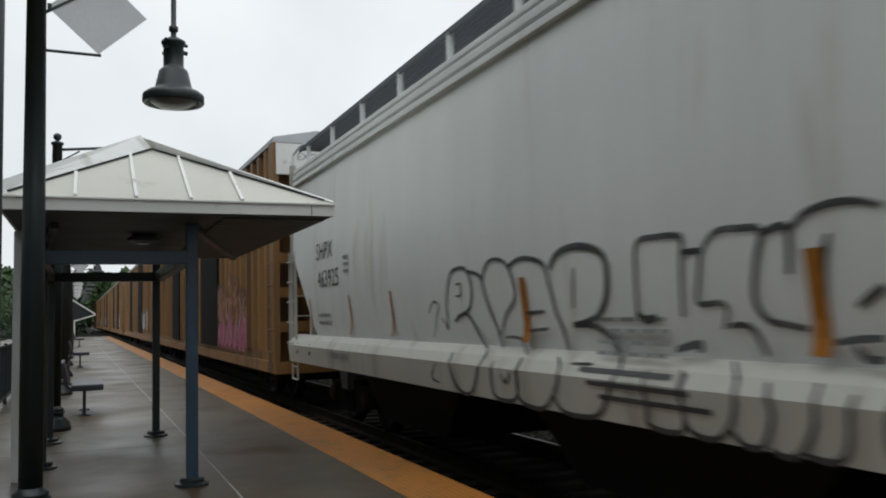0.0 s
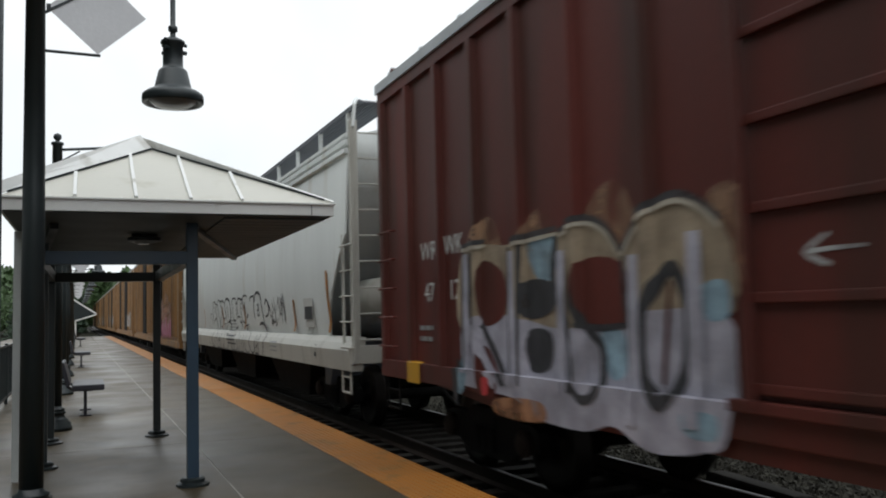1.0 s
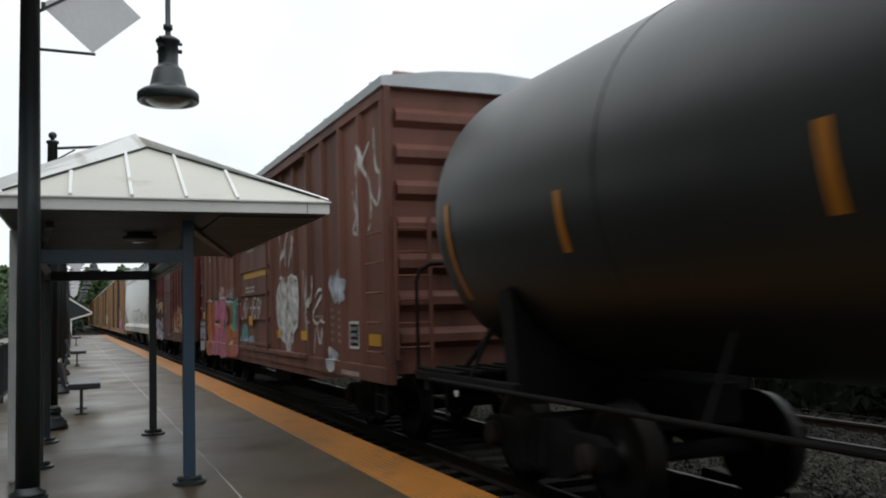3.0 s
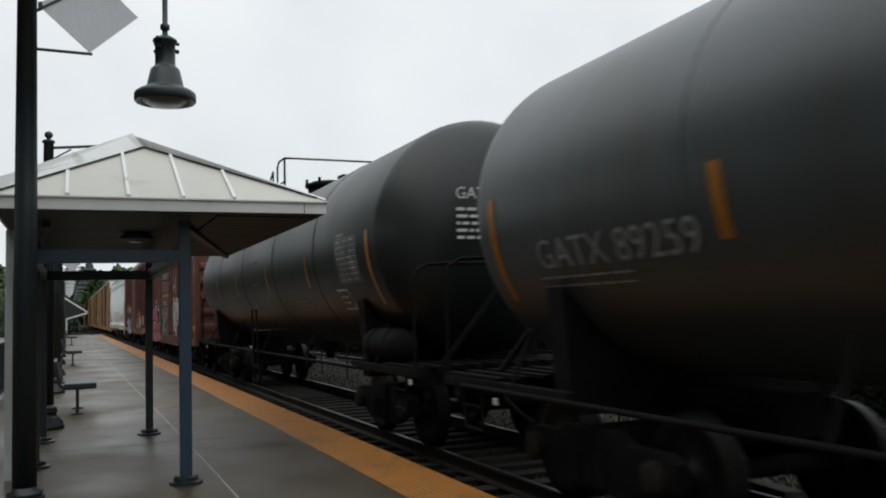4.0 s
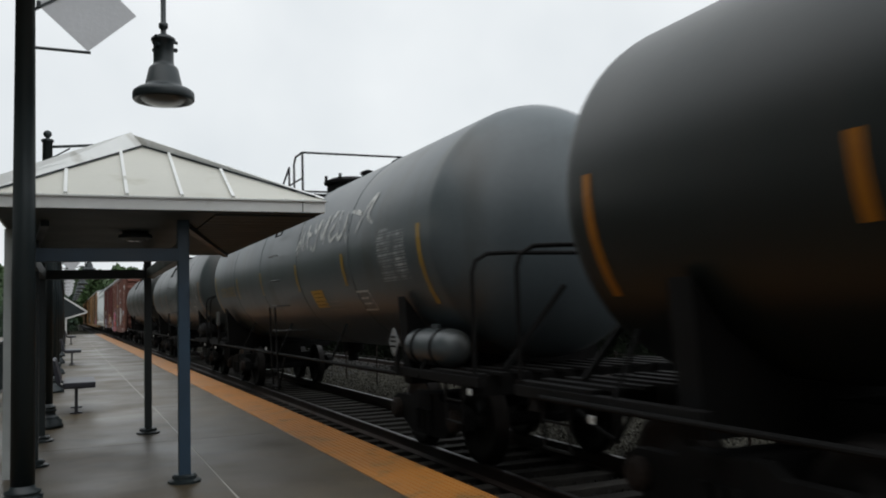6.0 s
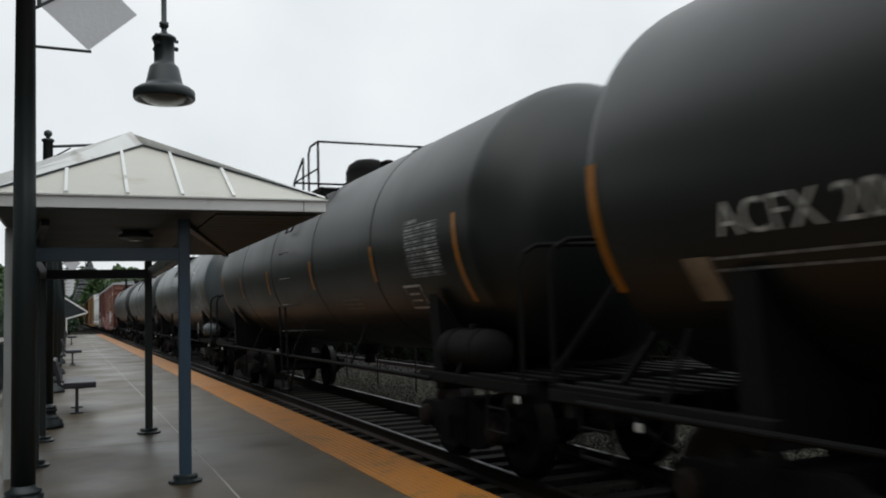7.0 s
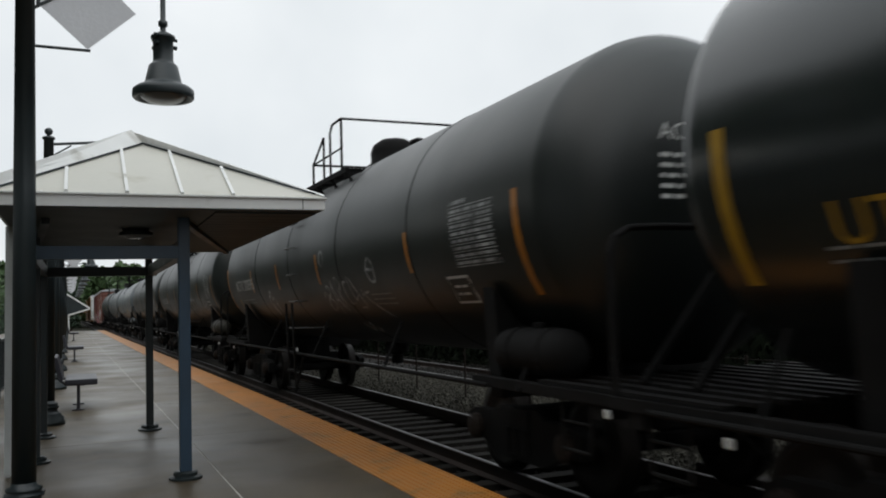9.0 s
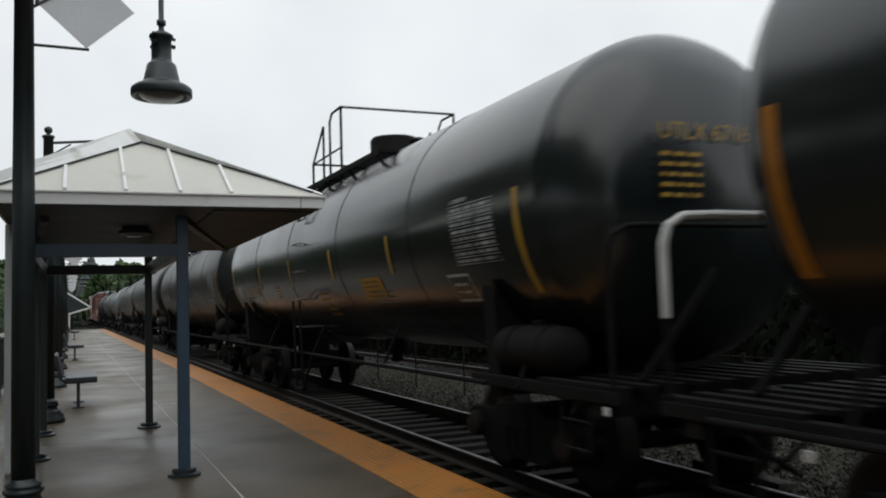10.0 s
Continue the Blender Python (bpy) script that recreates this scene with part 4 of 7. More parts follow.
def tank_car(q, label, paint="tank", marks="", letters="white_paint", dome="round", lead=1.4, walk_length=2.5, tag=None, placards=True, gear="steel", number_end="", yellow=0.0, pale_end=0, stripes=(4.7, 1.9, -1.35, -4.4), mark_size=0.29, mark_y=5.95, front=7.08, longer=0.0, plate=0.0, rise=0.0, ladder_y=0.3, mark_z=2.2, holder=-5.5, holder_box=0.0, yellow_wide=0.42, rail_height=0.94, diamond=0.0):
    car = car_thing("tank_car", label, q)
    body = new("shell", shell_mesh(M[paint], longer) if longer else SHELLS[paint])
    body.parent = car
    swell = 1 + rise / 2 / TANK_R
    body.matrix_basis = Matrix.Translation((0, 0, TANK_Z + rise / 2)) @ Matrix.Diagonal((swell, 1, swell, 1)) @ Matrix.Translation((0, 0, -TANK_Z))
    for y in (-4.4, -1.5, 1.5, 4.4):
        s = new("weld_seam", SEAM_ME[paint])
        s.parent = body
        s.location = (0, y, 0)
    # underframe: stub sills, bolsters, cradle, drain
    for s in (-1, 1):
        bm = B()
        box(bm, -0.25, 0.25, min(s * 5.0, s * 8.15), max(s * 5.0, s * 8.15), 0.72, 1.05)
        box(bm, -1.42, 1.42, min(s * 8.0, s * 8.16), max(s * 8.0, s * 8.16), 0.86, 1.06)
        part("stub_sill", bm, M["steel"], car)
        bm = B()
        extruded(bm, [(-1.3, 0.86), (1.3, 0.86), (1.36, 1.9), (1.1, 1.55), (0.6, 1.22), (0, 1.14), (-0.6, 1.22), (-1.1, 1.55), (-1.36, 1.9)], "y", s * 6.2 - 0.12, s * 6.2 + 0.12)
        part("bolster_cradle", bm, M["steel"], car)
        bm = B()
        for k in range(12):
            u = -1.42 + k * 0.245
            slat = B()
            box(slat, u, u + 0.1, min(s * 7.2, s * 8.38), max(s * 7.2, s * 8.38), 1.07, 1.1)
            part("platform_slat", slat, M["steel"], car)
        box(bm, -1.44, -1.34, min(s * 5.95, s * 8.38), max(s * 5.95, s * 8.38), 0.97, 1.065, 0.01)
        part("end_platform", bm, M["steel"], car)
        for x in (-1.42, 1.42):
            bm = B()
            pipe(bm, [(x, s * 8.3, 1.1), (x, s * 8.3, 2.08), (x * 0.97, s * 8.3, 2.2), (x * 0.88, s * 8.3, 2.27), (x * 0.7, s * 8.3, 2.28), (0, s * 8.3, 2.28)], 0.022, 8)
            rail = part("end_handrail", bm, M["steel"], car)
            if s * pale_end > 0:
                bm = B()
                pipe(bm, [(x, s * 8.3, 1.6), (x, s * 8.3, 2.08), (x * 0.97, s * 8.3, 2.2), (x * 0.88, s * 8.3, 2.27), (x * 0.7, s * 8.3, 2.28), (0, s * 8.3, 2.28)], 0.028, 8)
                part("white_sleeve", bm, M["white_paint"], rail, "white painted top of the handrail")
        bm = B()
        bar(bm, (-0.95, s * 8.02, 1.1), (-0.2, s * 8.02, 1.95), 0.05, 0.05)
        part("end_brace", bm, M["steel"], car)
        coupler(car, s * 8.15, s)
        step(car, -1.4, s * 7.75, 1.0, M["steel"])
    # side handrails and running gear
    for x in (-1.45, 1.45):
        bm = B()
        rod(bm, (x, -6.3, 0.99), (x, 7.9, 0.99), 0.024, 10)
        part("side_handrail", bm, M["steel"], car)
    for y in (-6.9, -3.4, 0.0, 3.4, 6.9):
        bm = B()
        bar(bm, (-1.45, y, 0.98), (-1.18, y, 1.55), 0.03, 0.03)
        part("handrail_bracket", bm, M["steel"], car)
    bm = B()
    turned(bm, [(0.1, 0.8), (0.1, 0.95), (0.2, 1.0), (0.2, 1.25)], 16)
    part("bottom_outlet", bm, M["steel"], car)
    if gear:
        bm = turned(B(), [(0.05, -0.62), (0.15, -0.59), (0.2, -0.5), (0.21, -0.4), (0.21, 0.4), (0.2, 0.5), (0.15, 0.59), (0.05, 0.62)], 20)
        bm.transform(Matrix.Translation((-1.2, -6.86, 1.31)) @ Euler((radians(90), 0, 0)).to_matrix().to_4x4())
        drum = part("air_reservoir", smooth(bm), M[gear], car)
        for yy in (-7.15, -6.6):
            bm = turned(B(), [(0.205, -0.025), (0.222, -0.025), (0.222, 0.025), (0.205, 0.025)], 20)
            bm.transform(Matrix.Translation((-1.2, yy, 1.31)) @ Euler((radians(90), 0, 0)).to_matrix().to_4x4())
            part("clamp_band", bm, M["steel"], drum)
        bm = turned(B(), [(0.06, 0), (0.06, 0.05), (0.03, 0.06)], 10, (-1.2, -6.88, 1.51))
        part("filler_plug", bm, M[gear], drum)
    trucks(car, 6.2)
    # rungs up the side, ladder below, walkway and railings on top
    ly = ladder_y
    for z in (1.42, 1.88, 2.34, 2.8):
        off = math.sqrt(TANK_R ** 2 - (z - TANK_Z) ** 2)
        x = -max(off + 0.07, 1.5)
        bm = B()
        pipe(bm, [(-off + 0.02, ly - 0.22, z), (x, ly - 0.22, z), (x, ly + 0.22, z), (-off + 0.02, ly + 0.22, z)], 0.011, 6)
        part("rung", bm, M["rung"], car)
    bm = B()
    arc = [((TANK_R + rise / 2 + 0.07) * math.cos(radians(g)), TANK_Z + rise / 2 + (TANK_R + rise / 2 + 0.07) * math.sin(radians(g))) for g in range(22, 60, 6)]
    for y in (ly - 0.22, ly + 0.22):
        pipe(bm, [(-u, y, z) for u, z in arc], 0.014, 6)
    for u, z in (arc[0], arc[3], arc[6]):
        rod(bm, (-u, ly - 0.24, z), (-u, ly + 0.24, z), 0.013, 6)
    part("curved_ladder", bm, M["steel"], car)
    # white blocks: two stand in for bright bearing caps, the last is a coupling tag
    for y, z in ((7.1, 0.9), (0.9, 1.06), (-8.3, 0.93)):
        bm = B()
        box(bm, -1.5, -1.47, y - 0.02, y + 0.02, z - 0.03, z + 0.03, 0.006)
        part("marker_tag", bm, M["white_paint"], car, "small white block added as a bright spot")
    bm = B()
    for y in (ly - 0.22, ly + 0.22):
        bar(bm, (-1.55, y, 1.85), (-1.5, y, 0.35), 0.05, 0.03)
    for z in (0.4, 0.7):
        bar(bm, (-1.5, ly - 0.22, z), (-1.5, ly + 0.22, z), 0.1, 0.03)
    bar(bm, (-1.5, ly - 0.75, 0.95), (-1.5, ly - 0.22, 0.38), 0.03, 0.03)
    part("ladder", bm, M["steel"], car)
    topz, wz = TANK_Z + TANK_R + rise, 3.88 + rise
    bm = B()
    for k in range(6):
        box(bm, -1.12 + 0.062 * k, -1.098 + 0.062 * k, lead - walk_length, lead + 0.05, wz, wz + 0.025)
    box(bm, -1.16, -1.14, lead - walk_length, lead + 0.05, wz - 0.05, wz + 0.03)
    for k in range(4):
        y = lead - walk_length * k / 3.05
        bar(bm, (-1.16, y, wz - 0.02), (-0.6, y, wz - 0.02), 0.03, 0.04)
        bar(bm, (-1.16, y, wz - 0.04), (-0.98, y, wz - 0.28), 0.04, 0.04)
    part("walkway", bm, M["steel"], car)
    hi = wz + rail_height
    xn = -1.0
    mid = wz + 0.46
    loops = (
        [(xn, lead - 0.7, wz), (xn, lead - 0.7, hi - 0.12), (xn, lead, mid), (-xn, lead, mid), (-xn, lead - 0.7, hi - 0.12), (-xn, lead - 0.7, wz)],
        [(xn, lead - 1.1, wz), (xn, lead - 1.1, hi - 0.12), (xn, lead - 1.24, hi), (xn, lead - 1.75, hi), (-xn, lead - 1.75, hi), (-xn, lead - 1.24, hi), (-xn, lead - 1.1, hi - 0.12), (-xn, lead - 1.1, wz)])
    for k, pts in enumerate(loops):
        bm = B()
        pipe(bm, pts, 0.02, 8)
        part("top_railing", bm, M["steel"], car)
    for x in (xn, -xn):
        for y, z in ((lead, mid), (lead - 1.75, hi)):
            bm = B()
            rod(bm, (x, y, wz - 0.05), (x, y, z), 0.022, 8)
            part("railing_post", bm, M["steel"], car)
        bm = B()
        rod(bm, (x, lead, mid), (x, lead - 1.75, mid), 0.016, 8)
        part("mid_rail", bm, M["steel"], car)
    dy = lead - 1.5
    bm = B()
    if dome == "round":
        turned(bm, [(0.46, topz - 0.1), (0.46, topz - 0.02), (0.4, topz), (0.4, topz + 0.2), (0.35, topz + 0.32), (0.22, topz + 0.41), (0.03, topz + 0.44)], 24, (0, dy, 0))
    elif dome == "flat":
        turned(bm, [(0.46, topz - 0.1), (0.46, topz), (0.4, topz + 0.01), (0.4, topz + 0.38), (0.37, topz + 0.43), (0.03, topz + 0.44)], 24, (0, dy, 0))
    else:
        turned(bm, [(0.44, topz - 0.1), (0.44, topz + 0.12), (0.5, topz + 0.13), (0.5, topz + 0.18), (0.36, topz + 0.24), (0.03, topz + 0.27)], 24, (0, dy, 0))
        for k in range(6):
            rod(bm, (0.46 * math.cos(k), dy + 0.46 * math.sin(k), topz + 0.1), (0.46 * math.cos(k), dy + 0.46 * math.sin(k), topz + 0.29), 0.03, 6)
    part("manway", smooth(bm), M["steel"], car, "domed valve housing" if dome == "round" else "bolted manway cover")
    bm = B()
    turned(bm, [(0.1, topz - 0.03), (0.1, topz + 0.14), (0.14, topz + 0.15), (0.14, topz + 0.2), (0.04, topz + 0.24)], 14, (0, lead - 2.6, 0))
    part("relief_valve", smooth(bm), M["steel"], car)
    # amber side reflectors and writing
    for y, hgt in [(front, 0.98), (-7.02, 0.98)] + [(u, 0.48) for u in stripes]:
        bm = B()
        for i in range(6):
            rect(bm, -0.055, 0.055, -hgt / 2 + hgt * i / 6, -hgt / 2 + hgt * (i + 1) / 6)
        part("reflector_stripe", on_tank(bm, y, 2.26 if hgt > 0.9 else 2.36), M["amber_yellow" if letters == "amber_yellow" else "amber"], body, "amber reflective stripe")
    if marks:
        part("reporting_mark", on_tank(text_bm(marks, mark_size, 1.05), mark_y, mark_z), M[letters], body, "stencilled reporting mark")
        part("small_print", on_tank(bars(1.3, 2, 0.08, 0.02, 3), 5.8, 2.0), M["grey_paint"], body)
    bm = B()
    for r in range(9):
        ribbon(bm, [(-0.5, -0.075 * r), (0.5, -0.075 * r)], 0.009)
    for u in (-0.5, 0.5):
        ribbon(bm, [(u, -0.6), (u, 0.0)], 0.009)
    bm = merged(bm, shifted(bars(0.92, 8, 0.075, 0.03, 7), 0, -0.024))
    bm = merged(bm, shifted(bars(0.4, 1, 0.1, 0.04, 4), -0.28, 0.07))
    part("data_table", on_tank(bm, -6.1, 2.72), M["spray_grey"], body, "white painted data table ruled in rows")
    if placards:
        bm = ribbon(B(), [(-0.25, -0.15), (0.25, -0.15), (0.25, 0.15), (-0.25, 0.15)], 0.035, True)
        bm = merged(bm, shifted(bars(0.3, 2, 0.09, 0.03, 2), 0, 0.06))
        part("placard_holder", on_tank(bm, holder, 1.9), M["white_paint"], body, "white framed placard holder")
    part("small_print", on_tank(bars(0.8, 3, 0.075, 0.022, 9), -3.0, 1.93), M["grey_paint"], body)
    if number_end:
        for name, bm, z in (("end_mark", text_bm(number_end, 0.2), 3.1), ("small_print", bars(0.42, 5, 0.085, 0.035, 5), 2.93)):
            lo = min(v.co.x for v in bm.verts)
            for v in bm.verts:
                v.co = Vector((v.co.x - lo - 0.68, -7.99, z + v.co.y))
            part(name, bm, M[letters], body, "stencilled reporting mark" if name == "end_mark" else "")
    if plate:
        bm = B()
        for k in range(4):
            rect(bm, -0.13, 0.13, -0.16 + k * 0.08, -0.08 + k * 0.08)
        part("placard_plate", on_tank(bm, plate, 1.87, 0.01), M["tan"], body, "beige metal placard plate")
    if diamond:
        bm = extruded(B(), [(diamond - 0.17, 1.36), (diamond, 1.19), (diamond + 0.17, 1.36), (diamond, 1.53)], "x", -1.49, -1.475)
        board = part("diamond_placard", bm, M["grey_paint"], car, "small pale diamond hazard placard")
        for z in (1.31, 1.37, 1.42):
            bm = rect(B(), -0.1, 0.1, -0.012, 0.012)
            part("placard_bar", on_side(bm, -1.49, diamond, z, 0.004), M["steel"], board)
        bm = B()
        box(bm, -1.47, -1.43, diamond - 0.05, diamond + 0.05, 1.0, 1.36)
        part("placard_stem", bm, M["steel"], board)
    if holder_box:
        bm = B()
        box(bm, -1.5, -1.44, holder_box - 0.12, holder_box + 0.12, 1.48, 1.82, 0.01)
        stand = part("placard_box", bm, M["rung"], car, "pale grey placard box on a stanchion")
        bm = B()
        box(bm, -1.48, -1.42, holder_box - 0.03, holder_box + 0.03, 0.98, 1.48)
        part("stanchion", bm, M["steel"], stand)
    if yellow:
        bm = B()
        for k in range(5):
            rect(bm, -yellow_wide, yellow_wide, -0.16 + k * 0.064, -0.096 + k * 0.064)
        plate = part("yellow_placard", on_tank(bm, yellow, 1.97), M["yellow"], body, "yellow warning placard")
        part("placard_print", on_tank(bars(1.45 * yellow_wide, 4, 0.07, 0.012, 8), yellow, 2.07, 0.011), M["rust"], plate)
    if tag:
        tag(body)
    return car


SEAM_ME = {k: mesh_of("weld_seam", seam_bm(), M[k]) for k in ("tank", "tank_grey", "tank_soot", "tank_gloss")}


def scrawl(parent, strokes, width, y, z, mat, place=on_tank, x=None, label="sprayed graffiti tag", taper=0.5):
    """Sprayed strokes; u runs to the car's rear, v up."""
    bm = B()
    for s in strokes:
        ribbon(bm, spline(s, 6), width, taper=taper)
    bm = on_tank(bm, y, z, 0.008) if place is on_tank else on_side(bm, x, y, z, 0.012)
    return part("graffiti_tag", bm, mat, parent, label)


S_TAG = [[(-1.85, -0.2), (-1.7, -0.05), (-1.62, -0.12), (-1.8, -0.26), (-1.72, -0.32)], [(-1.75, 0.26), (-1.55, -0.16)], [(-1.5, 0.12), (-1.42, -0.2), (-1.2, -0.08)], [(-1.25, 0.22), (-1.1, -0.24)], [(-1.3, 0.06), (-0.95, 0.0)],
         [(-0.9, 0.28), (-0.75, 0.02), (-0.55, 0.22), (-0.7, -0.26), (-0.95, -0.18)], [(-0.4, 0.2), (-0.3, -0.12), (-0.1, 0.24), (-0.2, -0.22)], [(0.05, 0.1), (0.25, 0.26), (0.3, 0.05), (0.1, -0.05), (0.2, -0.2), (0.45, -0.12)],
         [(0.5, 0.25), (0.55, -0.18), (0.8, -0.1), (0.85, 0.2)], [(0.85, 0.18), (0.95, -0.22), (1.1, -0.18)], [(1.05, 0.16), (1.35, 0.12), (1.6, 0.05)], [(1.4, -0.2), (1.75, 0.16), (2.0, 0.3), (1.85, 0.02), (2.1, -0.12)]]
W_TAG = [[(-0.9, 0.0), (-0.72, -0.16), (-0.55, -0.46)], [(-0.55, -0.46), (-0.5, 0.05), (-0.3, 0.14), (-0.3, -0.2), (-0.45, -0.05)], [(-0.28, -0.3), (-0.15, -0.45), (0.0, 0.2), (0.05, 0.3), (0.02, -0.15), (-0.02, -0.5)],
         [(0.1, -0.1), (0.22, -0.4), (0.4, 0.0), (0.45, 0.14), (0.3, 0.12), (0.5, -0.05), (0.42, -0.45)], [(0.6, -0.05), (0.5, -0.35), (0.75, -0.5)], [(0.6, -0.2), (0.95, -0.28), (0.8, -0.44), (0.98, -0.56)], [(-0.1, -0.4), (0.3, -0.42), (0.6, -0.46)]]
K_TAG = [[(-0.35, 0.3), (-0.3, -0.1), (-0.25, -0.35)], [(0.05, 0.35), (-0.25, 0.05), (0.0, -0.1), (0.15, -0.35)], [(-0.5, 0.0), (-0.2, 0.02), (0.2, 0.1)], [(0.2, 0.3), (0.15, 0.0), (0.35, -0.05), (0.4, 0.25)]]
R_TAG = [[(-1.1, 0.0), (-1.0, 0.1), (-0.9, 0.0), (-1.0, -0.08), (-1.05, -0.2), (-0.9, -0.25)], [(-0.85, 0.15), (-0.75, 0.2), (-0.7, 0.08), (-0.85, 0.0), (-0.7, -0.1), (-0.85, -0.22), (-0.9, -0.1)], [(-0.62, -0.3), (-0.5, 0.28), (-0.4, -0.2)], [(-0.58, -0.05), (-0.42, -0.05)], [(-0.3, -0.3), (-0.28, 0.28), (-0.08, 0.2), (-0.25, 0.02), (-0.02, -0.3)],
         [(0.28, 0.22), (0.1, 0.2), (0.08, -0.1), (0.3, -0.12)], [(0.36, 0.3), (0.38, -0.05), (0.55, 0.0)], [(0.45, 0.28), (0.7, -0.15), (0.45, -0.2)], [(0.75, 0.0), (1.1, 0.05)], [(0.8, 0.1), (1.0, -0.1), (1.5, -0.4)], [(-0.75, 0.5), (-0.62, 0.58), (-0.65, 0.72), (-0.78, 0.72), (-0.85, 0.6), (-0.75, 0.5)],
         [(1.3, 0.35), (1.45, 0.5), (1.6, 0.4), (1.55, 0.2), (1.38, 0.2), (1.3, 0.35)], [(1.32, 0.36), (1.58, 0.34)], [(-0.2, -0.5), (-0.05, -0.7), (0.1, -0.5), (0.15, -0.75), (0.3, -0.6)]]
J_TAG = [[(-0.28, 0.1), (-0.2, 0.2), (-0.08, 0.24), (0.0, 0.32), (0.1, 0.28), (0.12, 0.18), (0.02, 0.14), (-0.04, 0.2)], [(-0.28, 0.1), (-0.22, -0.05), (-0.2, -0.28)], [(-0.18, 0.05), (-0.08, 0.02), (-0.16, -0.08), (-0.06, -0.14), (-0.18, -0.22)],
         [(0.14, 0.2), (0.26, 0.14), (0.22, 0.0), (0.28, -0.24)], [(0.22, 0.02), (0.08, 0.04), (0.12, -0.08), (0.24, -0.1), (0.14, -0.2)], [(-0.14, -0.3), (0.08, -0.27), (0.3, -0.31)]]

tank_car(-49.1, "dark grey-green tank car with ribbed manway and amber stripes", "tank", "", dome="bolted", number_end="GATX 72", stripes=(4.9, 2.3, -0.9, -3.9), rise=0.09, ladder_y=0.2)
tank_car(-66.7, "sooty black tank car lettered in grey with railed platform", "tank_soot", "GATX 89259", "grey_paint", "flat", mark_size=0.36, mark_y=5.35, mark_z=2.17, stripes=(4.1, 2.0, -2.28, -4.65), rise=-0.04, ladder_y=0.2)
tank_car(-84.0, "weathered grey tank car with white scrawl and yellow placard", "tank_grey", "UTLX 67425", "amber_yellow", "bolted", lead=1.5, walk_length=2.8, yellow=-2.4, yellow_wide=0.33, mark_size=0.34, mark_y=5.45, mark_z=2.3, stripes=(4.1, 1.5, -1.4, -4.1), rise=-0.08, ladder_y=0.0, holder=-4.64, holder_box=6.72, gear="tank_soot", diamond=-6.24,
         tag=lambda b: scrawl(b, S_TAG, 0.075, -3.35, 3.03, M["spray_white"]))
tank_car(-101.6, "black tank car with white data table and amber stripes", "tank", "", dome="round", rise=-0.08, ladder_y=0.2)
tank_car(-118.8, "black tank car with white sprayed tags along its side", "tank", "ACFX 200581", dome="round", ladder_y=-0.17,
         tag=lambda b: (scrawl(b, W_TAG, 0.06, -2.55, 2.02, M["spray_grey"]), scrawl(b, K_TAG, 0.055, -4.95, 1.88, M["spray_grey"])), number_end="ACFX 20", front=7.53, mark_size=0.3, mark_y=5.4, stripes=(4.25, 1.9, -1.1, -4.2), longer=0.2, plate=6.6, holder=-5.8, gear="khaki")
tank_car(-136.3, "black tank car with outlined grey graffiti by the ladder", "tank", "ACFX 200595", dome="round", rise=-0.02, ladder_y=1.15,
         tag=lambda b: (scrawl(b, R_TAG, 0.042, -1.45, 1.92, M["spray_grey"]), scrawl(b, J_TAG, 0.045, 3.46, 1.83, M["spray_grey"])), number_end="ACFX 20", front=7.75, mark_size=0.34, mark_y=5.8, mark_z=2.3, longer=0.42, plate=6.85, stripes=(4.9, 2.45, -0.4, -4.35))
tank_car(-153.0, "glossy black tank car lettered in amber with yellow placard", "tank_gloss", "UTLX 671643", "amber_yellow", "flat", lead=1.4, walk_length=4.0, yellow=-2.75, number_end="UTLX 6716", mark_size=0.35, mark_y=5.32, mark_z=2.1, stripes=(4.1, 1.47, -1.15, -3.7), rise=-0.04, rail_height=1.12, ladder_y=0.62,
         tag=lambda b: (part("stencil_block", on_tank(bars(0.5, 5, 0.1, 0.045, 12), -0.25, 1.98), M["amber_yellow"], b, "yellow stencilled notice"), part("stencil_block", on_tank(bars(0.35, 4, 0.07, 0.035, 13), 2.75, 2.16), M["amber_yellow"], b, "yellow stencilled notice")))
tank_car(-170.3, "black tank car with amber reflective stripes", "tank_gloss", "", dome="round", pale_end=1, front=7.24)


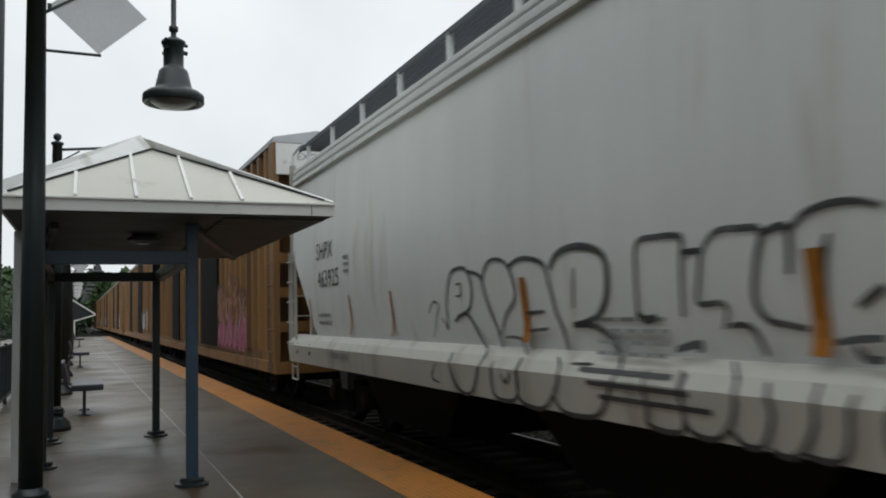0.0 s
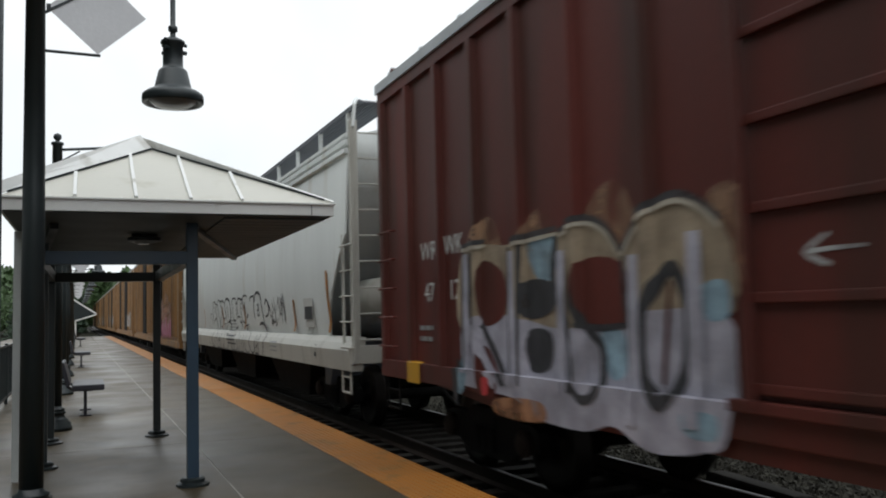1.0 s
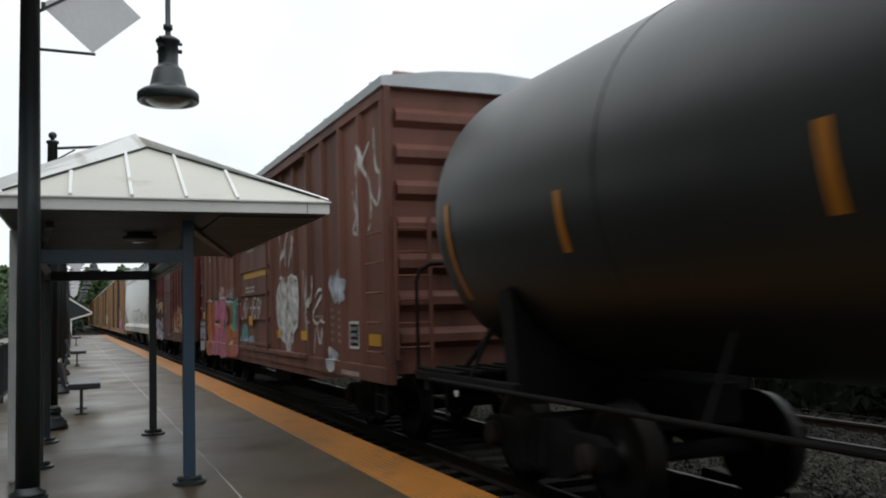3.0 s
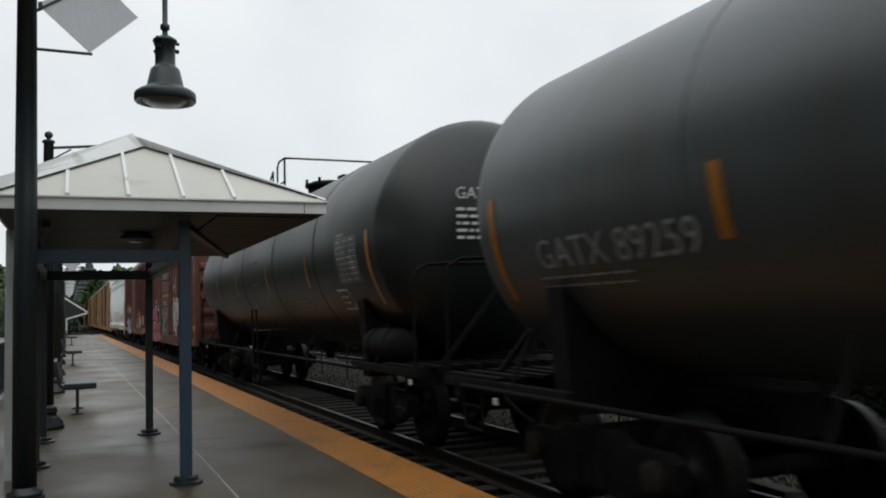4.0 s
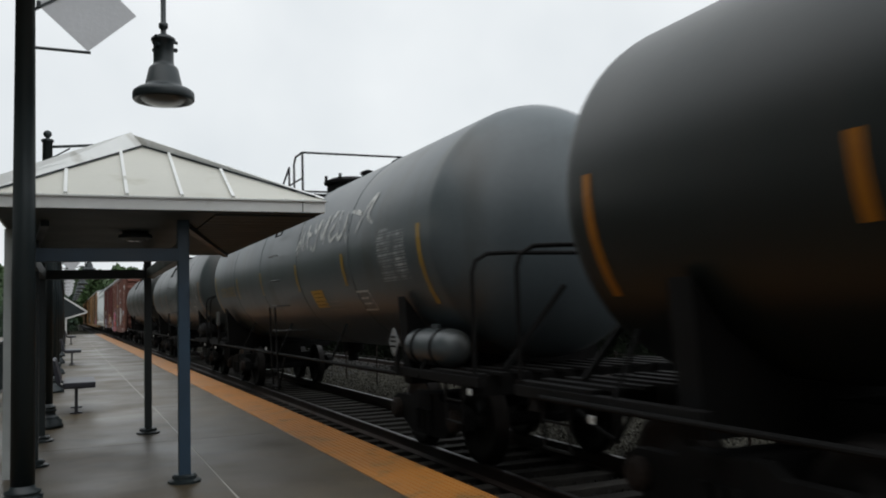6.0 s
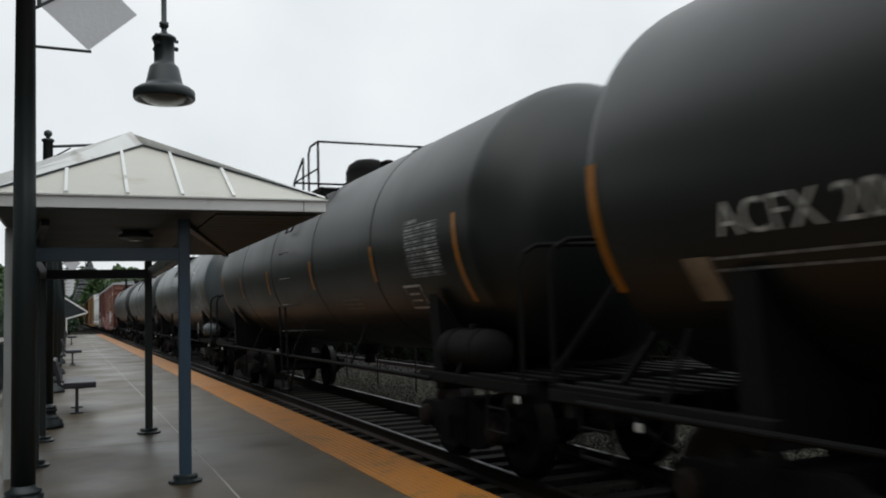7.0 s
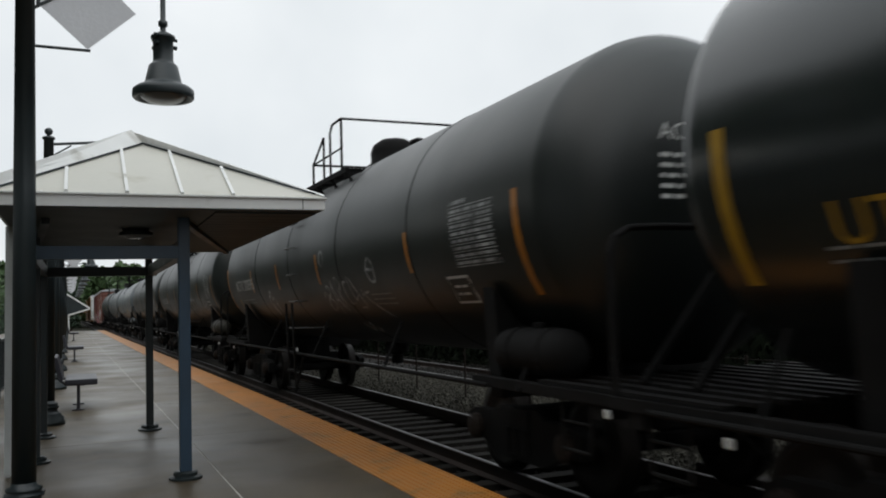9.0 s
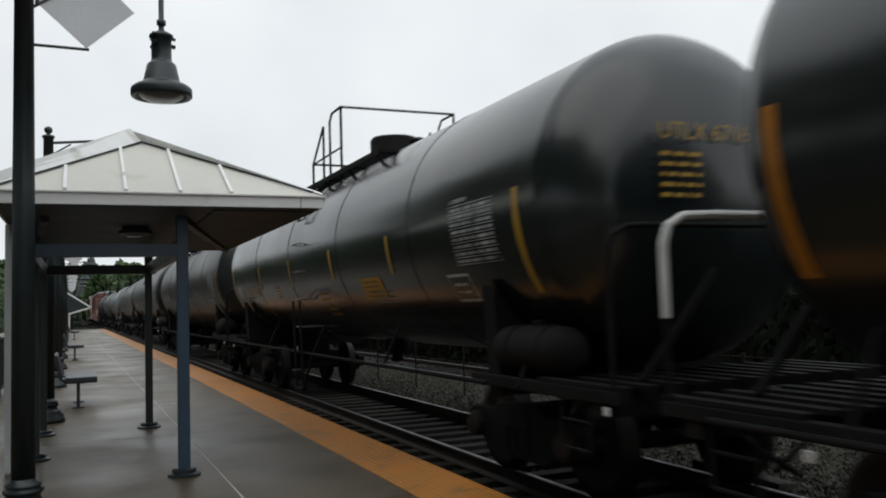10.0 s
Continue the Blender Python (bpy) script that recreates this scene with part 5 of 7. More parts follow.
# -- covered hopper --
def hopper(q):
    car = car_thing("covered_hopper_car", "pale grey covered hopper car with black bubble graffiti", q)
    h = 10.3
    levels = [(1.36, h - 1.6, 1.32), (1.44, h - 1.45, 1.6), (1.5, h - 1.1, 2.1), (1.52, h - 0.6, 2.6), (1.51, h - 0.3, 2.9), (1.49, h - 0.28, 3.6), (1.45, h - 0.28, 4.05), (1.40, h - 0.28, 4.34), (0.8, h - 0.3, 4.5), (0.1, h - 0.3, 4.55)]
    recess = [3.4, 3.1, 2.5, 1.8, 1.35, 0.5, 0.32, 0.3, 0.32, 0.32]
    bm = B()
    loft(bm, [(max(0.08, w - 0.03), h - r, z - (0.004 if z > 4.3 else 0)) for (w, l, z), r in zip(levels, recess)])
    body = part("body", smooth(bm, 28), M["hopper"], car)
    for s in (-1, 1):
        bm = B()
        outer = [[bm.verts.new((s * w, y, z)) for y in (-l, -l + 2.5, -3, 3, l - 2.5, l)] for w, l, z in levels[:8]]
        inner = [[bm.verts.new((s * (w - 0.025), y, z)) for y in (-l, -l + 2.5, -3, 3, l - 2.5, l)] for w, l, z in levels[:8]]
        for g in (outer, inner):
            for p, q2 in zip(g, g[1:]):
                for i in range(5):
                    bm.faces.new((p[i], p[i + 1], q2[i + 1], q2[i]))
        for i in range(7):
            for e in (0, 5):
                bm.faces.new((outer[i][e], outer[i + 1][e], inner[i + 1][e], inner[i][e]))
        bmesh.ops.recalc_face_normals(bm, faces=bm.faces)
        part("side_sheet", smooth(bm, 25), M["hopper"], car)
    for z0, z1, w in ((4.07, 4.14, 1.475), (4.19, 4.27, 1.465), (4.31, 4.37, 1.45)):
        bm = B()
        box(bm, -w - 0.03, -w + 0.08, -h + 0.3, h - 0.3, z0, z1, 0.012)
        part("roof_trim", bm, M["hopper"], body)
    for s in (-1, 1):
        bm = B()
        extruded(bm, [(s * 1.36, 0.95), (s * 1.53, 0.95), (s * 1.56, 1.24), (s * 1.5, 1.34), (s * 1.42, 1.42), (s * 1.3, 1.42)], "y", -h + 0.05, h - 0.05)
        part("side_sill", bm, M["sill"], car)
    # roof walkway on brackets
    for x0, x1 in ((-1.32, -0.78), (0.78, 1.32)):
        bm = B()
        box(bm, x0 - 0.01, x0 + 0.02, -h + 0.1, h - 0.1, 4.75, 4.82)
        part("roof_walkway", bm, M["hopper_dark"], car, "dark grating walkway")
        for i in range(9):
            u = x0 + 0.03 + (x1 - x0) * i / 9
            bm = B()
            box(bm, u, u + 0.042, -h + 0.1, h - 0.1, 4.78, 4.81)
            part("walkway_slat", bm, M["hopper_dark"], car)
    for i in range(13):
        y = -9.6 + i * 1.6
        for xa, za in ((-1.3, 4.36), (-0.8, 4.48)):
            bm = B()
            bar(bm, (xa, y, 4.78), (xa, y, za), 0.06, 0.06)
            part("walkway_bracket", bm, M["hopper"], car)
    for i in range(4):
        bm = B()
        box(bm, -0.5, 0.5, -8 + i * 4.4, -5.6 + i * 4.4, 4.55, 4.63, 0.02)
        part("roof_hatch", bm, M["hopper"], car)
    # ends: dark block standing for the slope sheet's shade, sill, ladders, brake cylinder
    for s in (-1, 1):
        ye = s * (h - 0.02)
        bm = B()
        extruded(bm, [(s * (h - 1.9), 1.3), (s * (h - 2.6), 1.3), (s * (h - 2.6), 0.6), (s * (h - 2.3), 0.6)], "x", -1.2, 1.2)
        part("end_bay_shade", bm, M["hopper_dark"], car)
        bm = B()
        box(bm, -1.52, 1.52, min(ye, ye - s * 0.16), max(ye, ye - s * 0.16), 1.05, 1.3, 0.01)
        part("end_sill", bm, M["sill"], car)
        for x in (-1.45, 1.45):
            bm = B()
            box(bm, x - 0.05, x + 0.05, min(ye, ye - s * 0.1), max(ye, ye - s * 0.1), 1.3, 4.5, 0.01)
            part("corner_post", bm, M["sill"], car)
        ladder(car, -1.5, s * (h + 0.04), s * (h - 0.46), 1.1, 2.9, 5, M["sill"])
        end_ladder(car, ye, -1.42, -0.9, 1.2, 4.5, 9, M["sill"])
        bm = B()
        pipe(bm, [(-1.45, ye, 4.4), (-1.42, ye, 4.72), (-1.34, ye - s * 0.15, 4.84), (-1.3, ye - s * 0.4, 4.84)], 0.025, 8)
        part("grab_rail", bm, M["hopper"], car)
        bm2 = turned(B(), [(0.05, -0.5), (0.25, -0.46), (0.3, -0.36), (0.3, 0.36), (0.25, 0.46), (0.05, 0.5)], 18)
        bm2.transform(Matrix.Translation((-0.85, s * (h - 0.95), 1.98)) @ Euler((radians(90), 0, 0)).to_matrix().to_4x4())
        part("air_reservoir", smooth(bm2), M["sill"], car)
        bm = B()
        box(bm, -0.15, 0.15, min(s * (h - 2.5), s * (h + 0.1)), max(s * (h - 2.5), s * (h + 0.1)), 0.75, 1.05)
        box(bm, -1.3, -1.2, s * (h - 0.7) - 0.06, s * (h - 0.7) + 0.06, 1.25, 1.95)
        part("draft_sill", bm, M["sill"], car)
        coupler(car, s * (h + 0.05), s)
        step(car, -1.5, s * (h - 0.35), 1.06, M["sill"])
    # chutes made wide, deep and near black to darken the space below
    for y in (-5.1, 0, 5.1):
        bm = B()
        rings = [(-1.3, y - 2.2, 1.35), (-0.5, y - 0.7, 0.45)]
        v = [bm.verts.new(p) for p in ((-1.3, y - 2.2, 1.34), (1.3, y - 2.2, 1.34), (1.3, y + 2.2, 1.34), (-1.3, y + 2.2, 1.34), (-1.1, y - 1.1, 0.3), (1.1, y - 1.1, 0.3), (1.1, y + 1.1, 0.3), (-1.1, y + 1.1, 0.3))]
        for f in ((0, 1, 5, 4), (1, 2, 6, 5), (2, 3, 7, 6), (3, 0, 4, 7), (4, 5, 6, 7), (3, 2, 1, 0)):
            bm.faces.new([v[i] for i in f])
        bmesh.ops.recalc_face_normals(bm, faces=bm.faces)
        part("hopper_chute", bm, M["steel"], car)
    trucks(car, 7.9)
    # writing and reflectors
    xs = -1.5

    def flat(bm, y, z, mat, label="", x=None, nm="marking"):
        bm = on_side(bm, 0, y, z, 0)
        for v in bm.verts:  # follow the bulge of the side
            zz = v.co.z
            w = np.interp(zz, [0.95, 1.24, 1.32, 1.6, 2.1, 2.6, 3.1, 3.6, 4.05], [1.53, 1.56, 1.5, 1.44, 1.5, 1.52, 1.515, 1.49, 1.45])
            v.co.x = -w - 0.012
        return part(nm, bm, M[mat], body, label)

    flat(text_bm("SHPX", 0.38, 1.1), 7.78, 2.74, "black_paint", "stencilled reporting mark", nm="reporting_mark")
    flat(text_bm("463925", 0.38, 1.08), 7.6, 2.3, "black_paint", "stencilled car number", nm="car_number")
    flat(bars(0.7, 2, 0.12, 0.05, 1), 8.0, 1.78, "grey_paint", nm="small_print")
    flat(bars(0.24, 3, 0.1, 0.05, 2), 6.6, 2.6, "grey_paint", nm="small_print")
    for y, hw in ((8.85, 0.03), (6.56, 0.03), (4.77, 0.035), (1.33, 0.06), (-1.85, 0.06), (-6.71, 0.06), (-9.0, 0.06)):
        bm = B()
        for k in range(6):
            rect(bm, -hw, hw, (-0.28 + k * 0.093) * (1.7 if y < -8 else 1), (-0.187 + k * 0.093) * (1.7 if y < -8 else 1))
        flat(bm, y, 1.75 + (0.2 if y < -8 else 0), "amber", "faded amber reflector", nm="reflector_stripe")
    flat(bars(0.8, 4, 0.08, 0.03, 6), -0.2, 1.68, "grey_paint", nm="small_print")
    flat(rect(B(), -0.3, 0.3, -0.24, 0.24), -7.77, 1.79, "white_paint", nm="data_panel")
    part("panel_print", on_side(rect(B(), -0.26, 0.26, -0.12, 0.2), -1.47, -7.77, 1.8, 0.022), M["black_paint"], body)
    flat(bars(0.9, 1, 0.1, 0.09, 8), h - 3.4, 1.2, "grey_paint", nm="small_print")
    for y in (h - 1.6, h - 0.75, -3.6, -8.4):
        flat(rect(B(), -0.06, 0.06, -0.09, 0.09), y, 1.19, "black_paint", nm="stencil")
    # bubble-letter graffiti in black outline (width, stroke): three groups of letters, and their feet along the sill
    UPPER_NEAR = ((0.03, [(-3.57, 0.26), (-3.4, 0.38), (-3.26, 0.33), (-3.39, 0.17), (-3.4, 0.0)]), (0.03, [(-3.21, 0.21), (-3.05, 0.08)]), (0.045, [(-3.05, 0.08), (-3.05, 0.35), (-2.87, 0.64), (-2.66, 0.7), (-2.45, 0.67), (-2.37, 0.51), (-2.48, 0.3), (-2.8, 0.22)]), (0.05, [(-2.88, 0.17), (-2.58, 0.25), (-2.36, 0.1), (-2.04, -0.08)]), (0.03, [(-2.74, 0.54), (-2.62, 0.54), (-2.66, 0.43), (-2.78, 0.43)]), (0.05, [(-2.45, 0.66), (-2.16, 0.6), (-2.1, 0.43), (-1.96, 0.17), (-1.73, -0.06)]), (0.045, [(-2.12, 0.56), (-1.98, 0.71), (-1.76, 0.73), (-1.56, 0.65), (-1.48, 0.4), (-1.73, 0.21), (-1.83, 0.01)]), (0.055, [(-1.56, 0.65), (-1.38, 0.7), (-1.18, 0.7), (-0.93, 0.63), (-0.87, 0.45), (-0.8, 0.2), (-0.6, -0.05)]), (0.035, [(-1.72, 0.03), (-1.42, 0.02), (-1.26, -0.11)]), (0.04, [(-1.34, 0.24), (-1.0, 0.25)]), (0.04, [(-1.29, 0.09), (-0.96, 0.11)]), (0.075, [(-0.83, 0.59), (-0.71, 0.7), (-0.44, 0.74), (-0.17, 0.7), (-0.04, 0.61), (-0.06, 0.39), (-0.19, 0.23), (-0.36, 0.17), (-0.58, 0.14)]), (0.035, [(-0.47, 0.58), (-0.55, 0.27)]), (0.06, [(-0.58, 0.14), (-0.31, 0.14), (-0.06, 0.06), (0.1, -0.06)]))
    UPPER_MID = ((0.05, [(0.27, 0.2), (0.31, 0.49), (0.37, 0.7), (0.57, 0.72), (0.79, 0.71), (0.83, 0.66), (0.79, 0.47), (0.75, 0.2)]), (0.07, [(0.27, 0.23), (0.36, 0.18), (0.48, 0.2)]), (0.05, [(0.84, 0.6), (1.02, 0.6)]), (0.045, [(1.0, 0.59), (0.94, 0.41), (0.92, 0.28), (1.11, 0.28), (1.16, 0.23), (1.12, 0.12)]), (0.055, [(1.03, 0.62), (1.15, 0.7), (1.34, 0.7), (1.51, 0.67), (1.44, 0.49), (1.4, 0.29), (1.48, 0.18), (1.63, 0.15), (1.76, 0.13)]), (0.06, [(1.5, 0.65), (1.7, 0.67), (1.68, 0.42)]), (0.05, [(1.17, 0.14), (1.28, 0.15), (1.37, 0.11), (1.49, -0.02)]), (0.07, [(0.69, -0.01), (0.9, 0.03), (0.93, -0.02)]), (0.05, [(1.73, 0.66), (1.83, 0.73), (2.0, 0.76), (2.16, 0.75), (2.3, 0.71)]), (0.06, [(1.97, 0.61), (1.91, 0.46), (1.89, 0.26)]), (0.06, [(2.09, 0.24), (2.19, 0.3), (2.26, 0.34)]), (0.05, [(1.93, 0.06), (2.06, 0.08), (2.23, 0.09)]), (0.05, [(2.06, 0.05), (2.14, -0.01), (2.24, -0.01)]))
    UPPER_FAR = ((0.05, [(2.58, 0.61), (2.72, 0.7), (3.01, 0.71), (3.13, 0.71), (3.0, 0.46), (3.01, 0.21)]), (0.08, [(3.14, 0.58), (3.28, 0.74), (3.5, 0.78), (3.73, 0.74), (3.84, 0.65), (3.88, 0.43), (3.96, 0.1)]), (0.08, [(3.47, 0.09), (3.72, 0.13), (3.96, 0.1)]), (0.04, [(3.35, 0.39), (3.42, 0.51), (3.54, 0.52), (3.53, 0.42), (3.35, 0.39), (3.33, 0.31), (3.46, 0.29), (3.58, 0.38)]), (0.06, [(4.21, 0.5), (4.31, 0.58), (4.44, 0.6), (4.52, 0.51), (4.52, 0.4), (4.4, 0.3), (4.13, 0.26)]), (0.07, [(3.96, 0.1), (4.14, 0.06), (4.39, -0.02)]))
    SILL = ((0.05, [(-2.84, -0.14), (-2.74, -0.4), (-2.51, -0.52), (-2.26, -0.46), (-2.04, -0.09)]), (0.05, [(-1.84, -0.18), (-1.84, -0.46), (-1.61, -0.52), (-1.37, -0.45), (-1.35, -0.13)]), (0.05, [(-1.36, -0.16), (-1.35, -0.46), (-1.14, -0.53), (-0.88, -0.5), (-0.66, -0.27), (-0.75, -0.11)]), (0.05, [(-0.75, -0.41), (-0.64, -0.51), (-0.39, -0.53), (-0.11, -0.48), (0.09, -0.22), (0.1, -0.06)]), (0.05, [(0.42, -0.15), (0.46, -0.37), (0.47, -0.5), (0.74, -0.52), (0.83, -0.44), (0.78, -0.13)]), (0.05, [(0.82, -0.15), (0.84, -0.44), (0.99, -0.52), (1.18, -0.48), (1.3, -0.29), (1.23, -0.06)]), (0.05, [(1.24, -0.45), (1.35, -0.52), (1.49, -0.5), (1.58, -0.32), (1.51, -0.16)]), (0.05, [(1.54, -0.51), (1.64, -0.54), (1.76, -0.5), (1.87, -0.33), (1.86, -0.14)]), (0.05, [(1.78, -0.51), (1.96, -0.52), (2.06, -0.44), (2.1, -0.18)]), (0.03, [(-3.16, -0.26), (-3.31, -0.41), (-3.11, -0.46)]), (0.04, [(-1.64, -0.29), (-1.57, -0.36), (-1.46, -0.26)]), (0.03, [(-0.54, -0.15), (-0.24, -0.14)]), (0.06, [(2.34, -0.15), (2.31, -0.43), (2.51, -0.53), (2.74, -0.49)]), (0.06, [(2.67, -0.05), (2.84, -0.38), (3.05, -0.5), (3.32, -0.46), (3.41, -0.11)]), (0.06, [(3.41, -0.11), (3.42, -0.47), (3.62, -0.5), (3.81, -0.49), (3.8, -0.09)]), (0.06, [(4.39, -0.02), (4.35, -0.2), (4.24, -0.43), (4.16, -0.5)]))
    for row, name in ((UPPER_NEAR, "graffiti_letter"), (UPPER_MID, "graffiti_letter"), (UPPER_FAR, "graffiti_letter"), (SILL, "graffiti_stroke")):
        for width, stroke in row:
            flat(ribbon(B(), spline(stroke, 6), 0.82 * width, taper=0.25), 0.0, 1.48, "spray_black", "black outline of a bubble graffiti letter", nm=name)
    rnd = random.Random(21)
    for k in range(3):
        flat(ribbon(B(), [(-0.5 + 0.15 * k, -0.09 * k), (0.6 + 0.2 * k, -0.09 * k)], 0.035), -0.1, 1.3, "spray_black", nm="painted_line")
    flat(bars(0.6, 3, 0.08, 0.03, 14), -5.3, 1.27, "grey_paint", nm="small_print")
    for k in range(8):
        u0 = -0.75 + k * 0.2
        flat(ribbon(B(), spline([(u0 + rnd.uniform(-0.14, 0.14), rnd.uniform(-0.3, 0.32)) for _ in range(5)], 5), 0.035, taper=0.6), -5.35, 1.85, "spray_black", "scribbled black tag", nm="graffiti_tag")
    return car


hopper(5.2)


# -- boxcars --
def boxcar(q, half, paint, label, z0, door_u0, door_u1, ribs_front, ribs_back, decorate):
    car = car_thing("boxcar", label, q)
    w, top = 1.48, 4.55
    bm = B()
    box(bm, -w, w, -half + 0.1, half - 0.1, z0 + 0.12, top)
    body = part("body", bm, M[paint], car)
    bm = B()
    extruded(bm, [(-w - 0.07, top - 0.02), (-w - 0.07, top + 0.1), (-0.75, top + 0.22), (0, top + 0.26), (0.75, top + 0.22), (w + 0.07, top + 0.1), (w + 0.07, top - 0.02)], "y", -half, half)
    roof = part("roof", bm, M["galvanised"], car, "weathered galvanised roof")
    for i in range(15):
        y = -half + 0.5 + i * (2 * half - 1) / 14
        bm = B()
        bar(bm, (-w - 0.05, y, top + 0.12), (0, y, top + 0.28), 0.05, 0.04)
        bar(bm, (w + 0.05, y, top + 0.12), (0, y, top + 0.28), 0.05, 0.04)
        part("roof_rib", bm, M["galvanised"], roof)
    for s in (-1, 1):
        bm = B()
        box(bm, s * w - 0.06, s * w + 0.06, -half + 0.05, half - 0.05, z0, z0 + 0.2, 0.01)
        part("side_sill", bm, M[paint], car)
        # top chord
        bm = B()
        box(bm, s * w - 0.045, s * w + 0.05, -half + 0.05, half - 0.05, top - 0.16, top - 0.021, 0.008)
        part("top_chord", bm, M[paint], car)
    bm = B()
    extruded(bm, [(-half + 1.5, z0 + 0.01), (half - 1.5, z0 + 0.01), (half - 3.2, z0 - 0.12), (-half + 3.2, z0 - 0.12)], "x", -w - 0.02, -w + 0.03)
    part("fishbelly_sill", bm, M[paint], car)
    # outside posts on the near side and plain posts on the other
    for n, (ya, yb) in ((ribs_front, (door_u1, half - 0.12)), (ribs_back, (-half + 0.12, door_u0))):
        for i in range(n + 1):
            y = ya + (yb - ya) * i / n
            for s in (-1, 1):
                bm = B()
                extruded(bm, [(s * w, y - 0.1), (s * (w + 0.055), y - 0.045), (s * (w + 0.055), y + 0.045), (s * w, y + 0.1)], "z", z0 + 0.2, top - 0.16)
                part("side_post", bm, M[paint], body)
    # sliding door with pressed panels
    bm = B()
    box(bm, -w - 0.05, -w - 0.012, door_u0 + 0.06, door_u1 - 0.06, z0 + 0.26, top - 0.22, 0.006)
    door = part("door", bm, M[paint], car, "sliding door with pressed panels")
    k = 6
    for i in range(k + 1):
        z = z0 + 0.3 + (top - 0.3 - z0 - 0.3) * i / k
        bm = B()
        box(bm, -w - 0.085, -w - 0.05, door_u0 + 0.1, door_u1 - 0.1, z - 0.03, z + 0.03, 0.01)
        part("door_rib", bm, M[paint], door)
    for y in (door_u0 + 0.1, door_u1 - 0.1):
        bm = B()
        rod(bm, (-w - 0.1, y, z0 + 0.2), (-w - 0.1, y, top - 0.2), 0.02, 8)
        part("locking_bar", bm, M[paint], door)
    for z in (z0 + 0.2, top - 0.2):
        bm = B()
        box(bm, -w - 0.11, -w - 0.02, door_u0 - 2.8, door_u1 + 0.1, z - 0.035, z + 0.035, 0.01)
        part("door_track", bm, M[paint], car)
    # corrugated ends
    for s in (-1, 1):
        for i in range(8):
            z = z0 + 0.55 + i * 0.46
            bm = B()
            extruded(bm, [(s * (half - 0.1), z - 0.13), (s * (half - 0.02), z - 0.05), (s * (half - 0.02), z + 0.05), (s * (half - 0.1), z + 0.13)], "x", -w + 0.12, w - 0.12)
            part("end_corrugation", bm, M[paint], body)
        for x in (-w, w):
            bm = B()
            box(bm, x - 0.04, x + 0.04, min(s * (half - 0.12), s * half), max(s * (half - 0.12), s * half), z0, top - 0.02, 0.008)
            part("corner_post", bm, M[paint], body)
        ladder(car, -w - 0.06, s * (half - 0.15), s * (half - 0.65), z0 + 0.2, 2.9, 5, M[paint], stiles=False)
        end_ladder(car, s * (half + 0.03), -w + 0.05, -w + 0.5, z0 + 0.3, 2.9, 6, M[paint])
        bm = B()
        box(bm, -0.17, 0.17, min(s * (half - 3), s * (half + 0.35)), max(s * (half - 3), s * (half + 0.35)), 0.72, 1.02)
        part("draft_sill", bm, M["steel"], car)
        coupler(car, s * (half + 0.25), s)
        step(car, -w - 0.02, s * (half - 0.4), z0 + 0.05, M["steel"])
    bm = B()
    box(bm, -0.3, 0.3, -half + 2, half - 2, 0.72, z0 + 0.1)
    part("centre_sill", bm, M["steel"], car)
    bm = B()
    box(bm, -1.1, -0.5, -1.2, 0.2, 0.45, 0.85, 0.03)
    part("brake_gear", bm, M["steel"], car)
    trucks(car, half - 2.1)
    decorate(car, body, -w, z0, half)
    return car


def over_posts(bm, x, y, z, posts, base=0.009, sill=1.0):
    """Lay paint on a ribbed side, so that it climbs over the posts."""
    bmesh.ops.triangulate(bm, faces=bm.faces)
    on_side(bm, x, y, z, base)
    cuts = sorted({p + d for p in posts for d in (-0.102, -0.045, 0.045, 0.102)})
    lo, hi = min(v.co.y for v in bm.verts), max(v.co.y for v in bm.verts)
    for c in cuts:
        if lo < c < hi:
            bmesh.ops.bisect_plane(bm, geom=bm.verts[:] + bm.edges[:] + bm.faces[:], plane_co=(0, c, 0), plane_no=(0, 1, 0))
    if min(v.co.z for v in bm.verts) < sill:
        for zz in (sill - 0.001, sill + 0.004):
            bmesh.ops.bisect_plane(bm, geom=bm.verts[:] + bm.edges[:] + bm.faces[:], plane_co=(0, 0, zz), plane_no=(0, 0, 1))
    for v in bm.verts:
        if v.co.z < sill:
            v.co.x -= 0.061
            continue
        dmin = min(abs(v.co.y - p) for p in posts)
        v.co.x -= 0.055 * max(0, min(1, (0.1 - dmin) / 0.055))
    return bm


def letter(strokes, u, w, hh):
    return [[(u + p * w, q * hh) for p, q in s] for s in strokes]


